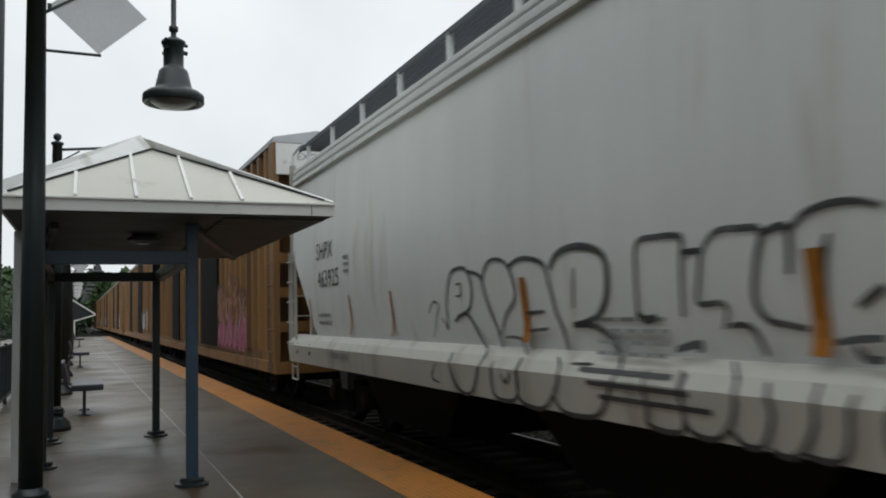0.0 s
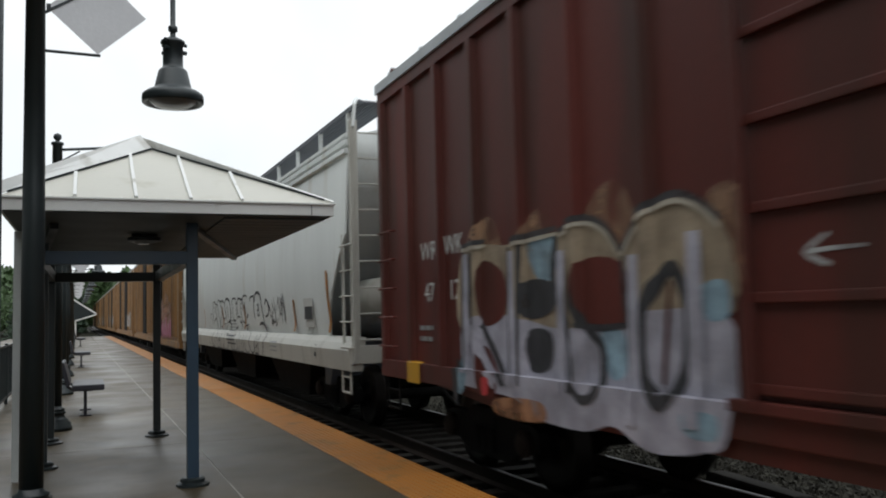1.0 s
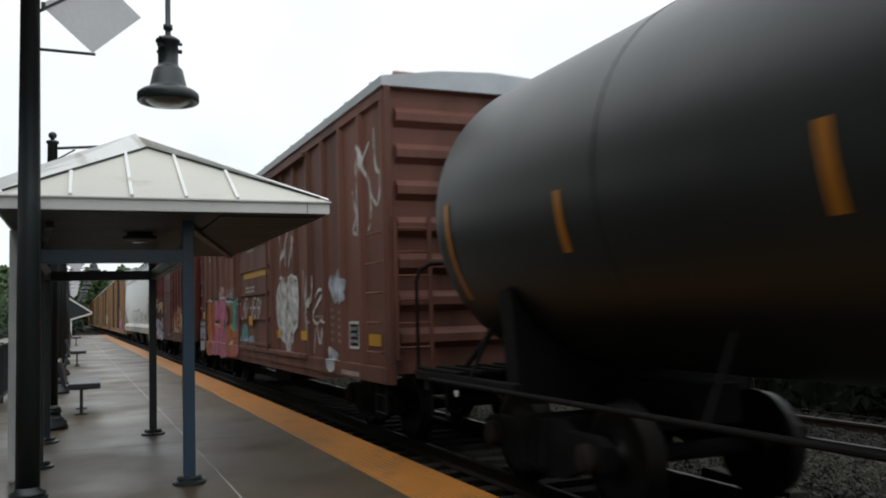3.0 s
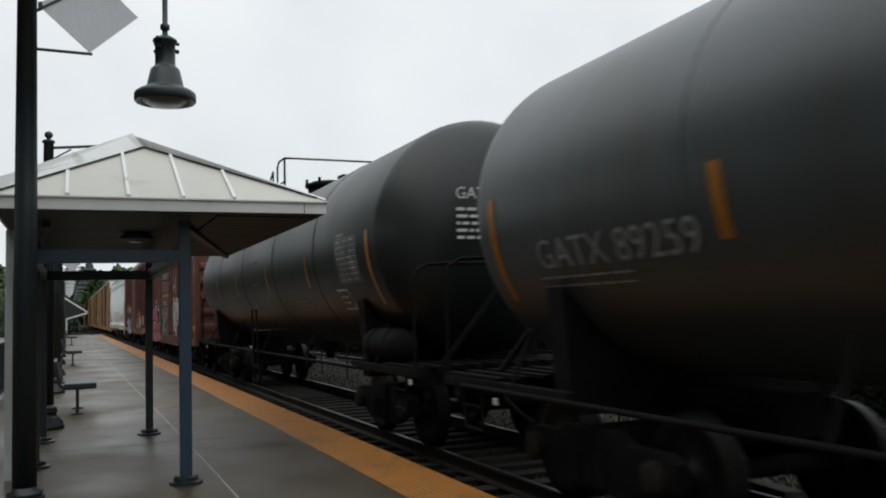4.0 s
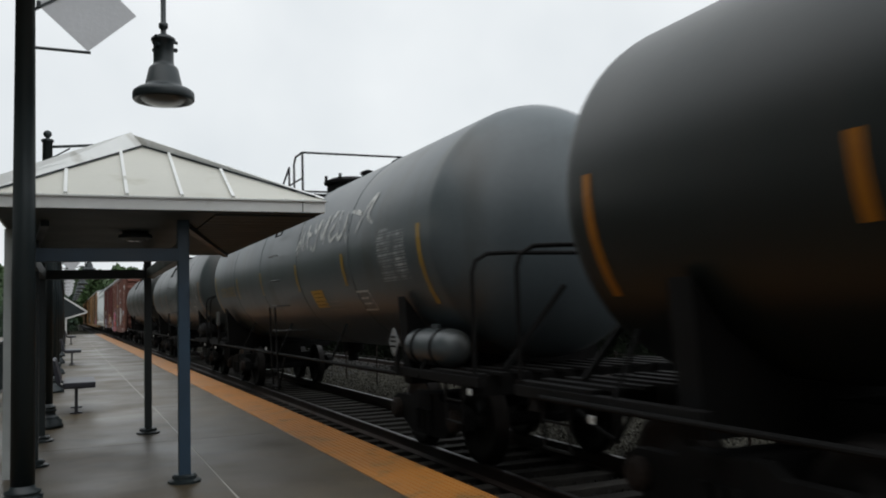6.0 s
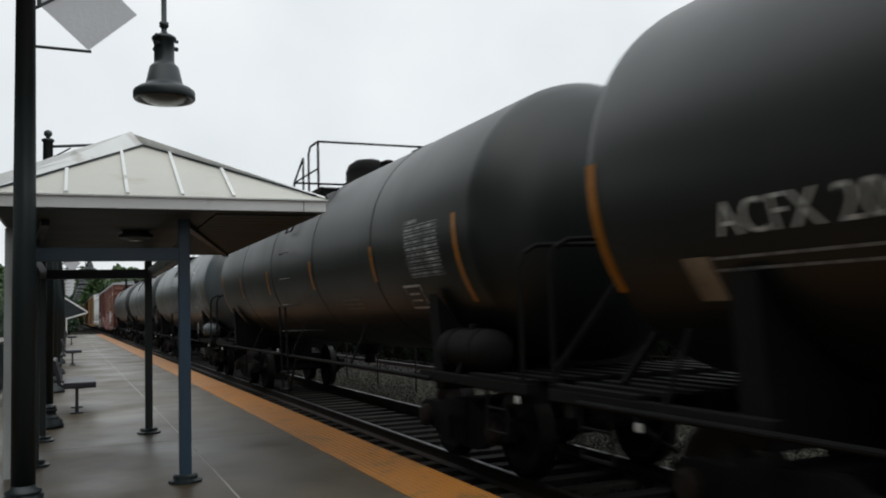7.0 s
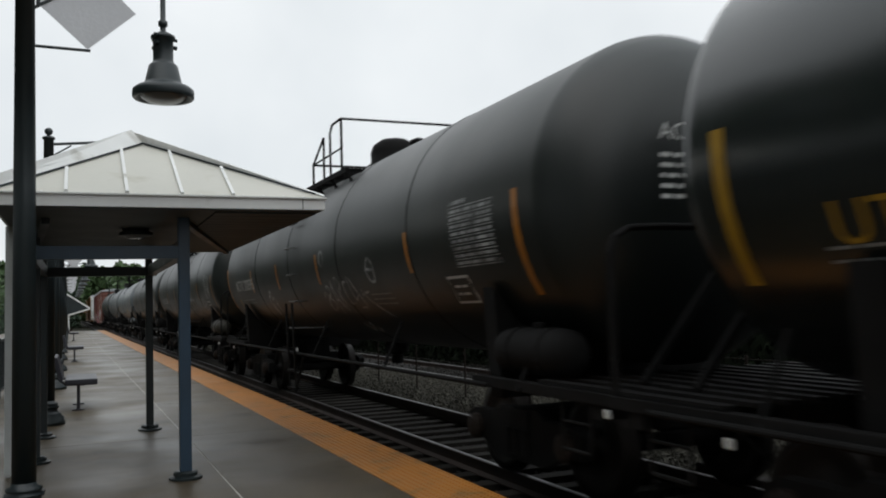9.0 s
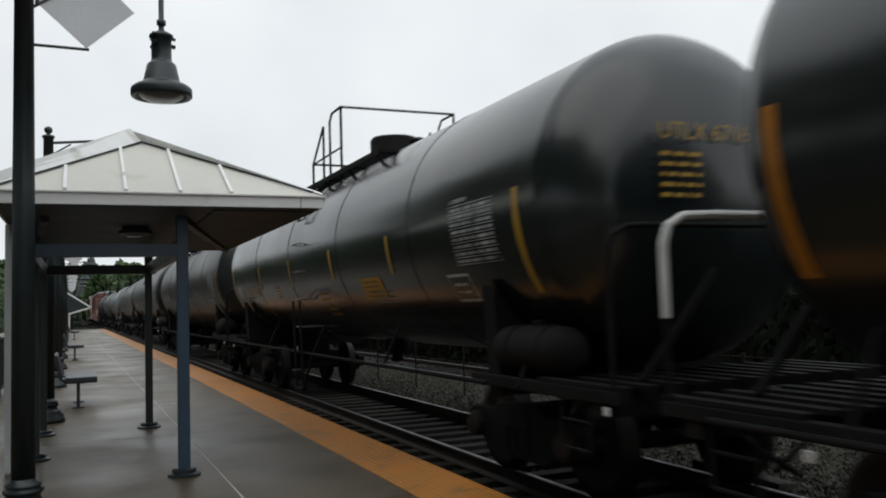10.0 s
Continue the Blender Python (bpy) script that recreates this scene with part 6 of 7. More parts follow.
LETTERS = {
    "n": [[(0.1, 0), (0.08, 0.5), (0.1, 1)], [(0.1, 1), (0.45, 0.5), (0.8, 0.02)], [(0.85, 0), (0.88, 0.5), (0.86, 0.9)]],
    "e": [[(0.85, 0.95), (0.3, 0.98), (0.12, 0.8), (0.12, 0.3), (0.3, 0.03), (0.85, 0.05)], [(0.2, 0.5), (0.75, 0.52)]],
    "s": [[(0.85, 0.85), (0.55, 1.0), (0.15, 0.85), (0.15, 0.6), (0.6, 0.48), (0.88, 0.3), (0.7, 0.02), (0.12, 0.08)]],
    "o": [[(0.5, 1.0), (0.12, 0.8), (0.08, 0.35), (0.4, 0.0), (0.8, 0.15), (0.92, 0.6), (0.75, 0.95), (0.45, 1.0)]],
    "i": [[(0.3, 0), (0.32, 0.5), (0.3, 1)]],
    "c": [[(0.9, 0.85), (0.5, 1.0), (0.12, 0.7), (0.12, 0.3), (0.5, 0.0), (0.9, 0.12)]],
    "r": [[(0.12, 0), (0.14, 1), (0.6, 0.98), (0.85, 0.75), (0.55, 0.5), (0.25, 0.48)], [(0.5, 0.48), (0.9, 0.0)]],
    "f": [[(0.12, 0), (0.12, 0.95), (0.9, 0.98)], [(0.15, 0.52), (0.75, 0.52)]],
}


def piece(put, word, u, widths, heights, y, z, fills, thick=0.2):
    """A lettered graffiti piece: dark outline, colour body, white edge."""
    for k, ch in enumerate(word):
        w, hh = widths[k], heights[k]
        for s in letter(LETTERS[ch], u, w, hh):
            pts = spline(s, 5)
            put(ribbon(B(), pts, thick + 0.1), y, z, "spray_black", label="black graffiti outline", base=0.014 + 0.0012 * k)
            put(ribbon(B(), pts, thick), y, z, fills[k], label="painted graffiti letter", base=0.0205 + 0.0012 * k)
        put(ribbon(B(), spline([(u + 0.02, hh * 0.95), (u + w * 0.5, hh + 0.13), (u + w * 0.95, hh * 0.98)], 5), 0.04, taper=0.5), y, z, "white_paint", label="white graffiti highlight", base=0.03)
        u += w * 1.02


def decor_red(car, body, x, z0, half):
    posts = [1.6 + (half - 0.12 - 1.6) * i / 7 for i in range(8)] + [-half + 0.12 + (-1.6 + half - 0.12) * i / 7 for i in range(8)]

    def put(bm, y, z, mat, nm="graffiti", label="", base=0.009):
        return part(nm, over_posts(bm, x, y, z, posts, base, z0 + 0.205), M[mat], body, label)

    rnd = random.Random(4)
    put(text_bm("WR", 0.29, 1.0), 6.47, 2.4, "white_paint", "reporting_mark")
    put(text_bm("WK", 0.29, 1.0), 5.78, 2.42, "white_paint", "reporting_mark")
    put(text_bm("47", 0.29, 1.0), 6.47, 1.95, "white_paint", "car_number")
    put(text_bm("12", 0.29, 1.0), 5.78, 1.96, "white_paint", "car_number")
    put(bars(0.4, 2, 0.12, 0.05, 2), 6.58, 1.6, "grey_paint", "small_print")
    put(rect(B(), -0.2, 0.2, -0.12, 0.12), 6.87, 1.08, "yellow", "reflector_panel")
    # graffiti piece: tan above, lilac white below, dark letter edges (points: y, height)
    def fill(pts, mat, label, base):
        put(blob(B(), [(-p, q) for p, q in pts]), 0, 0, mat, label=label, base=base)

    def line(pts, mat, width, base, label="", taper=0.3):
        put(ribbon(B(), spline([(-p, q) for p, q in pts], 5), width, taper=taper), 0, 0, mat, label=label, base=base)

    for p, q in ((5.0, 2.45), (4.0, 2.4), (2.95, 2.48), (1.75, 2.3)):
        fill([(p + 0.4, q - 0.35), (p + 0.3, q), (p, q + 0.17), (p - 0.25, q + 0.02), (p - 0.3, q - 0.4)], "haze", "thin orange spray haze", 0.009 + 0.0004 * p)
    fill([(5.57, 1.5), (5.54, 2.36), (5.0, 2.36), (4.5, 2.32), (3.7, 2.35), (3.25, 2.39), (2.98, 2.29), (2.81, 2.12), (2.56, 2.33), (2.22, 2.42), (1.95, 2.34), (1.76, 2.2), (1.72, 1.7), (3.5, 1.45)], "tan", "tan graffiti fill", 0.0125)
    fill([(5.57, 1.62), (4.6, 1.7), (3.6, 1.58), (2.8, 1.7), (1.74, 1.66), (1.74, 1.0), (2.0, 0.86), (2.5, 0.8), (2.9, 0.92), (3.3, 0.84), (4.0, 0.86), (4.4, 0.99), (5.2, 1.02), (5.56, 1.1)], "lilac", "lilac white graffiti fill", 0.0145)
    for pts in ([(5.12, 2.2), (4.66, 2.08), (4.64, 1.72), (5.02, 1.6), (5.15, 1.75)], [(3.38, 2.08), (2.8, 2.05), (2.78, 1.63), (3.38, 1.63)], [(5.2, 1.35), (5.0, 1.4), (4.75, 1.1), (4.85, 0.95), (5.15, 1.0)]):
        fill(pts, "box1", "bare patch within the graffiti", 0.0165)
    for pts in ([(4.2, 2.31), (3.72, 2.32), (3.74, 2.02), (4.0, 1.98)], [(1.98, 1.86), (1.76, 1.88), (1.75, 1.68), (1.95, 1.66)], [(3.1, 1.58), (2.82, 1.57), (2.8, 1.3), (3.0, 1.25)], [(2.15, 1.08), (1.85, 1.1), (1.84, 0.96), (2.1, 0.95)], [(5.6, 1.3), (5.4, 1.15), (5.5, 0.95), (5.7, 1.0)]):
        fill(pts, "pale_blue", "pale blue graffiti fill", 0.0175)
    for pts in ([(4.26, 1.97), (3.8, 1.96), (3.78, 1.73), (4.24, 1.68)], [(4.2, 1.56), (3.82, 1.55), (3.84, 1.28), (4.18, 1.24)], [(5.75, 1.25), (5.62, 1.2), (5.6, 0.85), (5.7, 0.9)]):
        fill(pts, "spray_black", "black graffiti fill", 0.0185)
    fill([(4.75, 0.96), (3.95, 1.0), (3.9, 0.84), (4.7, 0.82)], "peach", "orange graffiti patch", 0.0185)
    for k, (pts, w) in enumerate((([(5.24, 2.3), (5.26, 1.7), (5.31, 1.18)], 0.05), ([(5.52, 2.33), (5.57, 1.8), (5.57, 1.15)], 0.06), ([(5.12, 1.62), (4.8, 1.3), (4.62, 1.08)], 0.09), ([(4.54, 2.3), (4.56, 1.7), (4.58, 1.08)], 0.06),
                                  ([(4.26, 2.3), (4.3, 1.7), (4.32, 1.1)], 0.05), ([(3.7, 2.32), (3.76, 1.95), (3.58, 1.62), (3.46, 1.3), (3.5, 1.1)], 0.09), ([(3.5, 2.3), (3.48, 1.9), (3.3, 1.62), (3.08, 1.45), (3.12, 1.15), (3.32, 1.07), (3.5, 1.2)], 0.08), ([(2.8, 2.1), (2.76, 1.6), (2.74, 1.1)], 0.05), ([(3.4, 1.62), (3.1, 1.6), (2.78, 1.62)], 0.05), ([(2.27, 1.9), (2.33, 1.55), (2.38, 1.24)], 0.05))):
        line(pts, "spray_black" if k < 9 else "box1", w, 0.0195 + 0.0004 * k, "dark graffiti edge")
    put(ribbon(B(), spline([(-2.26, 1.99), (-2.11, 1.72), (-2.16, 1.34), (-2.38, 1.12), (-2.52, 1.32), (-2.51, 1.72)], 6, True), 0.1, True), 0, 0, "spray_black", label="dark graffiti ring", base=0.0245)
    for k, pts in enumerate(([(5.56, 2.36), (5.0, 2.37)], [(4.5, 2.33), (3.68, 2.36)], [(3.66, 2.33), (3.3, 2.4), (3.0, 2.31), (2.82, 2.12)], [(2.8, 2.12), (2.56, 2.34), (2.22, 2.43), (1.95, 2.35), (1.78, 2.22)])):
        line([(p, q + 0.025) for p, q in pts], "spray_black", 0.05, 0.026 + 0.0004 * k, "dark graffiti edge")
        line([(p, q - 0.02) for p, q in pts], "cream_paint", 0.035, 0.0285 + 0.0004 * k, "cream graffiti highlight")
    for k, (p, q0, q1, w) in enumerate(((5.44, 1.15, 2.3, 0.13), (4.46, 1.1, 2.26, 0.13), (3.62, 1.1, 2.2, 0.12), (2.66, 0.95, 2.1, 0.12), (2.02, 1.0, 2.2, 0.14))):
        line([(p, q1), (p + 0.02, (q0 + q1) / 2), (p + 0.03, q0)], "lilac", w, 0.031 + 0.0004 * k, "pale stem of a graffiti letter", 0.1)
    line([(5.3, 1.62), (5.05, 1.3), (4.75, 1.08)], "lilac", 0.12, 0.034, "pale leg of a graffiti letter", 0.1)
    fill([(5.02, 1.12), (4.88, 1.13), (4.88, 1.0), (5.0, 0.98)], "red_paint", "red sprayed patch", 0.0345)
    fill([(-4.95, 1.12), (-5.12, 1.12), (-5.12, 1.0), (-4.95, 1.0)], "red_paint", "red sprayed patch", 0.0125)
    # faded orange block letters on the rear half
    fill([(-1.65, 1.0), (-1.68, 1.75), (-2.6, 1.85), (-3.6, 2.0), (-4.5, 1.9), (-5.25, 1.95), (-5.3, 1.1), (-3.5, 0.95)], "haze", "thin orange spray haze", 0.0095)
    for k, (p, w, q) in enumerate(((-1.72, 0.62, 1.86), (-2.38, 0.7, 1.92), (-3.15, 0.95, 2.12), (-4.15, 1.1, 2.0))):
        fill([(p, 1.2), (p - 0.02, q - 0.1), (p - w * 0.25, q + 0.03), (p - w * 0.5, q - 0.05), (p - w * 0.8, q + 0.05), (p - w + 0.04, q - 0.1), (p - w, 1.22), (p - w * 0.7, 1.16), (p - w * 0.45, 1.24)], "peach", "faded orange graffiti letter", 0.0115 + 0.0006 * k)
        line([(p - w * 0.2, q - 0.15), (p - w * 0.25, 1.3), (p - w * 0.5, 1.12)], "cream_paint", 0.06, 0.0145 + 0.0004 * k, "pale graffiti streak")
        line([(p - w * 0.5, q - 0.25), (p - w * 0.55, 1.45), (p - w * 0.75, 1.2)], "orange", 0.09, 0.0165 + 0.0004 * k, "orange graffiti streak")
    put(rect(B(), -0.2, 0.2, -0.18, 0.18), -5.98, 1.62, "grey_paint", "data_panel")
    put(ribbon(B(), [(-0.22, -0.2), (0.22, -0.2), (0.22, 0.2), (-0.22, 0.2)], 0.04, True), -5.98, 1.62, "white_paint", "panel_frame", base=0.0105)
    put(bars(0.3, 3, 0.09, 0.045, 3), -5.98, 1.72, "box1", "small_print", base=0.0115)
    put(bars(0.42, 6, 0.07, 0.03, 5), -6.75, 1.85, "grey_paint", "small_print")
    put(rect(B(), -0.22, 0.22, -0.13, 0.13), -6.95, 1.1, "yellow", "reflector_panel")
    part("reflector_panel", on_side(rect(B(), -0.22, 0.22, -0.05, 0.05), x - 0.06, -0.2, 1.08, 0.005), M["yellow"], body)
    scrawl(body, [[(-0.15, 0.22), (0.08, 0.25), (0.1, 0.05), (-0.08, 0.03), (-0.12, -0.22)], [(0.08, 0.0), (0.2, -0.22)]], 0.05, -7.45, 3.05, M["peach"], on_side, x)
    part("chalk_arrow", on_side(ribbon(B(), spline([(-0.02, 0.09), (-0.16, 0.0), (-0.02, -0.07), (-0.15, 0.0), (0.2, 0.01)], 4), 0.03, taper=0.4), x - 0.05, 0.95, 2.0, 0.006), M["spray_grey"], body, "chalked arrow")
    part("small_print", on_side(bars(0.45, 2, 0.09, 0.04, 7), x - 0.05, 0.1, 3.3, 0.006), M["grey_paint"], body)


def decor_brown(car, body, x, z0, half):
    posts = [1.8 + (half - 0.12 - 1.8) * i / 7 for i in range(8)] + [-half + 0.12 + (-1.45 + half - 0.12) * i / 7 for i in range(8)]

    def put(bm, y, z, mat, nm="graffiti", label="", base=0.009):
        return part(nm, over_posts(bm, x, y, z, posts, base, z0 + 0.205), M[mat], body, label)

    def tag(strokes, y, z, mat="spray_white", w=0.07):
        for s in strokes:
            put(ribbon(B(), spline(s, 5), w, taper=0.35), y, z, mat, "graffiti_tag", "white sprayed tag", 0.013)

    def fill(pts, mat, label, base):
        put(blob(B(), [(-p, q) for p, q in pts]), 0, 0, mat, label=label, base=base)

    def block(pts, mat, label, base):
        """A patch with straight edges."""
        bm = B()
        bm.faces.new([bm.verts.new((-p, q, 0)) for p, q in pts])
        bmesh.ops.triangulate(bm, faces=bm.faces)
        put(bm, 0, 0, mat, label=label, base=base)

    def line(pts, mat, width, base, label="white sprayed tag", taper=0.4):
        put(ribbon(B(), spline([(-p, q) for p, q in pts], 5), width, taper=taper), 0, 0, mat, "graffiti_tag", label, base)

    # colour piece on the leading half (points: y, height)
    for k, (p, q, w, m) in enumerate(((4.85, 2.25, 0.3, "haze_pink"), (4.45, 2.35, 0.28, "haze_pink"), (5.7, 2.05, 0.3, "teal"), (4.75, 2.15, 0.28, "teal"), (3.4, 2.25, 0.35, "haze_pink"), (3.2, 2.1, 0.3, "teal"), (7.15, 1.85, 0.25, "teal"), (2.2, 2.0, 0.25, "teal"))):
        fill([(p + w, q - 0.2), (p + w * 0.8, q + 0.08), (p + 0.1, q + 0.16), (p - w * 0.9, q + 0.04), (p - w, q - 0.25), (p, q - 0.35)], m, "sprayed colour cloud", 0.009 + 0.0006 * k)
    fill([(7.02, 0.77), (6.98, 2.13), (6.5, 2.17), (6.0, 2.1), (5.0, 1.95), (3.5, 2.0), (2.3, 2.0), (1.95, 1.8), (1.95, 0.9), (3.5, 0.76), (5.5, 0.74)], "orange", "orange graffiti ground", 0.0155)
    fill([(5.86, 1.8), (5.6, 2.05), (5.28, 2.15), (4.98, 1.98), (4.82, 1.74), (5.0, 1.63), (5.42, 1.55), (5.02, 1.45), (4.84, 1.2), (4.82, 0.8), (5.9, 0.76), (5.98, 1.3)], "pink", "pink graffiti letter", 0.017)
    fill([(4.62, 2.15), (3.95, 2.14), (3.6, 1.95), (3.52, 1.6), (3.78, 1.38), (3.5, 0.8), (4.7, 0.75), (4.66, 1.5)], "pink", "pink graffiti letter", 0.0176)
    fill([(2.62, 2.08), (2.38, 2.17), (2.14, 2.12), (2.36, 2.0), (2.4, 1.8), (2.5, 1.42), (2.78, 1.41), (2.66, 1.8)], "teal", "teal graffiti fill", 0.0182)
    block([(2.36, 2.0), (1.95, 2.02), (1.64, 2.0), (1.63, 1.66), (1.88, 1.5), (2.0, 1.15), (2.03, 0.86), (2.4, 0.84), (2.4, 1.42)], "pink", "pink graffiti letter", 0.0188)
    for pts in ([(3.17, 1.63), (2.78, 1.64), (2.78, 1.57), (3.17, 1.56)], [(3.13, 1.36), (2.85, 1.37), (2.88, 1.12), (3.17, 1.12)], [(2.5, 1.98), (2.38, 1.99), (2.41, 1.66), (2.44, 1.42), (2.53, 1.42)], [(2.07, 1.64), (1.68, 1.69), (1.66, 1.54), (2.08, 1.53)], [(2.07, 1.26), (1.89, 1.28), (1.88, 1.14), (2.07, 1.12)]):
        block(pts, "spray_black", "black graffiti gap", 0.0194)
    block([(3.15, 1.17), (2.89, 1.19), (2.89, 1.12), (3.15, 1.12)], "teal", "teal graffiti fill", 0.02)
    line([(3.35, 1.09), (3.1, 1.1), (2.82, 1.1)], "white_paint", 0.03, 0.0262, "white graffiti highlight")
    line([(3.6, 2.15), (3.1, 2.13), (2.66, 2.1)], "spray_black", 0.05, 0.0266, "black graffiti edge", 0.1)
    line([(2.36, 2.06), (1.95, 2.07), (1.64, 2.05)], "spray_black", 0.05, 0.027, "black graffiti edge", 0.1)
    line([(2.34, 2.0), (1.95, 2.02), (1.66, 2.0)], "white_paint", 0.035, 0.0274, "white graffiti highlight")
    fill([(3.45, 2.2), (3.2, 2.42), (3.0, 2.47), (2.75, 2.38), (2.6, 2.18), (3.0, 2.22)], "haze_pink", "pale sprayed haze", 0.0142)
    fill([(5.52, 1.74), (5.3, 1.62), (4.76, 1.7), (4.72, 1.5), (5.3, 1.5), (5.62, 1.53)], "spray_black", "black graffiti gap", 0.019)
    fill([(4.27, 1.66), (4.1, 1.62), (4.06, 1.35), (4.22, 1.28)], "spray_black", "black graffiti gap", 0.019)
    fill([(5.6, 1.62), (5.42, 1.6), (5.42, 1.53), (5.6, 1.52)], "teal", "teal graffiti fill", 0.02)
    fill([(4.25, 1.45), (4.12, 1.42), (4.12, 1.32), (4.25, 1.3)], "teal", "teal graffiti fill", 0.02)
    for k, (pts, w) in enumerate((([(7.03, 2.12), (7.05, 1.4), (7.0, 0.8)], 0.05), ([(6.28, 2.0), (6.32, 1.4), (6.36, 0.9)], 0.06), ([(5.9, 1.85), (5.6, 2.1), (5.26, 2.2), (4.94, 1.98), (4.8, 1.74)], 0.05), ([(5.95, 1.7), (6.0, 1.2), (5.93, 0.8)], 0.06), ([(4.72, 2.2), (4.72, 1.5), (4.76, 0.76)], 0.11), ([(3.95, 2.18), (3.55, 1.98), (3.46, 1.6), (3.7, 1.38), (3.42, 0.8)], 0.07), ([(3.62, 2.12), (3.62, 1.95)], 0.05), ([(2.68, 2.08), (2.66, 1.7), (2.8, 1.42)], 0.05))):
        line(pts, "spray_black", w, 0.0205 + 0.0004 * k, "black graffiti edge", 0.2)
    for k, pts in enumerate(([(7.0, 2.16), (6.5, 2.2), (6.1, 2.14)], [(4.6, 2.18), (4.1, 2.2), (3.75, 2.08)], [(5.6, 1.5), (5.2, 1.53), (4.8, 1.5)], [(3.55, 2.09), (3.1, 2.08), (2.7, 2.05)])):
        line(pts, "white_paint", 0.035, 0.0255 + 0.0004 * k, "white graffiti highlight")
    for k, q in enumerate((1.2, 1.05)):
        line([(6.9, q - 0.02), (4.5, q), (2.2, q + 0.02)], "haze_pink", 0.022, 0.0275 + 0.0004 * k, "pale graffiti line", 0)
    put(blob(B(), [(-0.4, -0.4), (-0.42, 0.3), (0.0, 0.36), (0.4, 0.3), (0.42, -0.35), (0.0, -0.44)]), 7.55, 1.22, "lilac", label="pale blue graffiti patch", base=0.04)
    for q in (1.46, 1.08):
        put(ribbon(B(), [(-0.4, q), (0.0, q - 0.02), (0.42, q)], 0.04), 7.55, 0, "spray_black", label="dark graffiti line", base=0.0445)
    put(rect(B(), -0.17, 0.17, -0.1, 0.1), 7.62, 1.77, "yellow", "reflector_panel", base=0.042)
    put(rect(B(), -0.26, 0.26, -0.055, 0.055), 4.91, 1.49, "yellow", "reflector_panel", base=0.042)
    put(rect(B(), -0.23, 0.23, -0.055, 0.055), 3.03, 1.48, "yellow", "reflector_panel", base=0.042)
    for k, pts in enumerate(([(7.46, 4.2), (7.25, 4.27), (7.14, 4.1), (7.4, 4.04), (7.36, 3.74), (7.5, 3.7)], [(6.74, 4.24), (6.6, 4.34), (6.4, 4.3), (6.28, 4.0), (6.65, 4.16)], [(6.84, 3.93), (6.64, 3.6), (6.42, 3.72), (6.06, 3.9)], [(6.74, 3.27), (6.5, 3.5), (6.38, 3.22), (6.18, 3.3)], [(6.0, 3.68), (5.77, 3.66), (5.83, 3.44)], [(6.55, 4.1), (6.5, 3.7), (6.62, 3.5)])):
        line(pts, "spray_white", 0.055, 0.013 + 0.0004 * k)
    for k in range(14):
        put(bars(0.3, 1, 0.1, 0.04, k), 2.1, 3.75 - k * 0.1, "tan", "small_print")
    # on the door: a yellow band, white sprayed letters, teal and pale patches
    part("door_stripe", on_side(rect(B(), -1.15, 1.45, -0.09, 0.09), x - 0.05, 0.17, 2.62, 0.005), M["yellow"], body, "yellow band across the door")
    part("small_print", on_side(bars(0.8, 5, 0.08, 0.035, 12), x - 0.05, 0.5, 3.45, 0.006), M["cream_paint"], body)
    part("small_print", on_side(bars(1.0, 2, 0.08, 0.045, 15), x - 0.05, 0.6, 2.35, 0.006), M["cream_paint"], body)
    rnd = random.Random(3)
    for k in range(1, 6):
        u = -1.35 + k * 0.45
        strokes = [[(u, -0.2), (u + 0.04, 0.2), (u + 0.3, 0.22 - 0.1 * (k % 2))], [(u + 0.02, 0.02), (u + 0.26, 0.04)], [(u, -0.2), (u + 0.2, -0.24 + 0.1 * (k % 3)), (u + 0.36, 0.16)]]
        for n, pts in enumerate(strokes[k % 2:] + strokes[:k % 2 and rnd.randint(0, 1)]):
            part("graffiti_letter", on_side(ribbon(B(), spline(pts, 4), 0.05, taper=0.4), x - 0.05, 0.5, 1.86, 0.041 + 0.0004 * (3 * k + n)), M["spray_white"], body, "white sprayed letter")
    part("reflector_panel", on_side(rect(B(), -0.2, 0.2, -0.1, 0.1), x - 0.05, 0.34, 1.63, 0.046), M["yellow"], body)
    part("graffiti", on_side(blob(B(), [(-0.3, -0.1), (-0.25, 0.16), (0.2, 0.18), (0.3, -0.08)]), x - 0.05, 1.2, 1.35, 0.006), M["teal"], body, "teal sprayed patch")
    part("graffiti", on_side(blob(B(), [(-0.8, -0.12), (-0.7, 0.15), (0.1, 0.1), (0.7, 0.16), (0.8, -0.12)]), x - 0.05, 1.0, 1.15, 0.0065), M["pale_blue"], body, "pale sprayed patch")
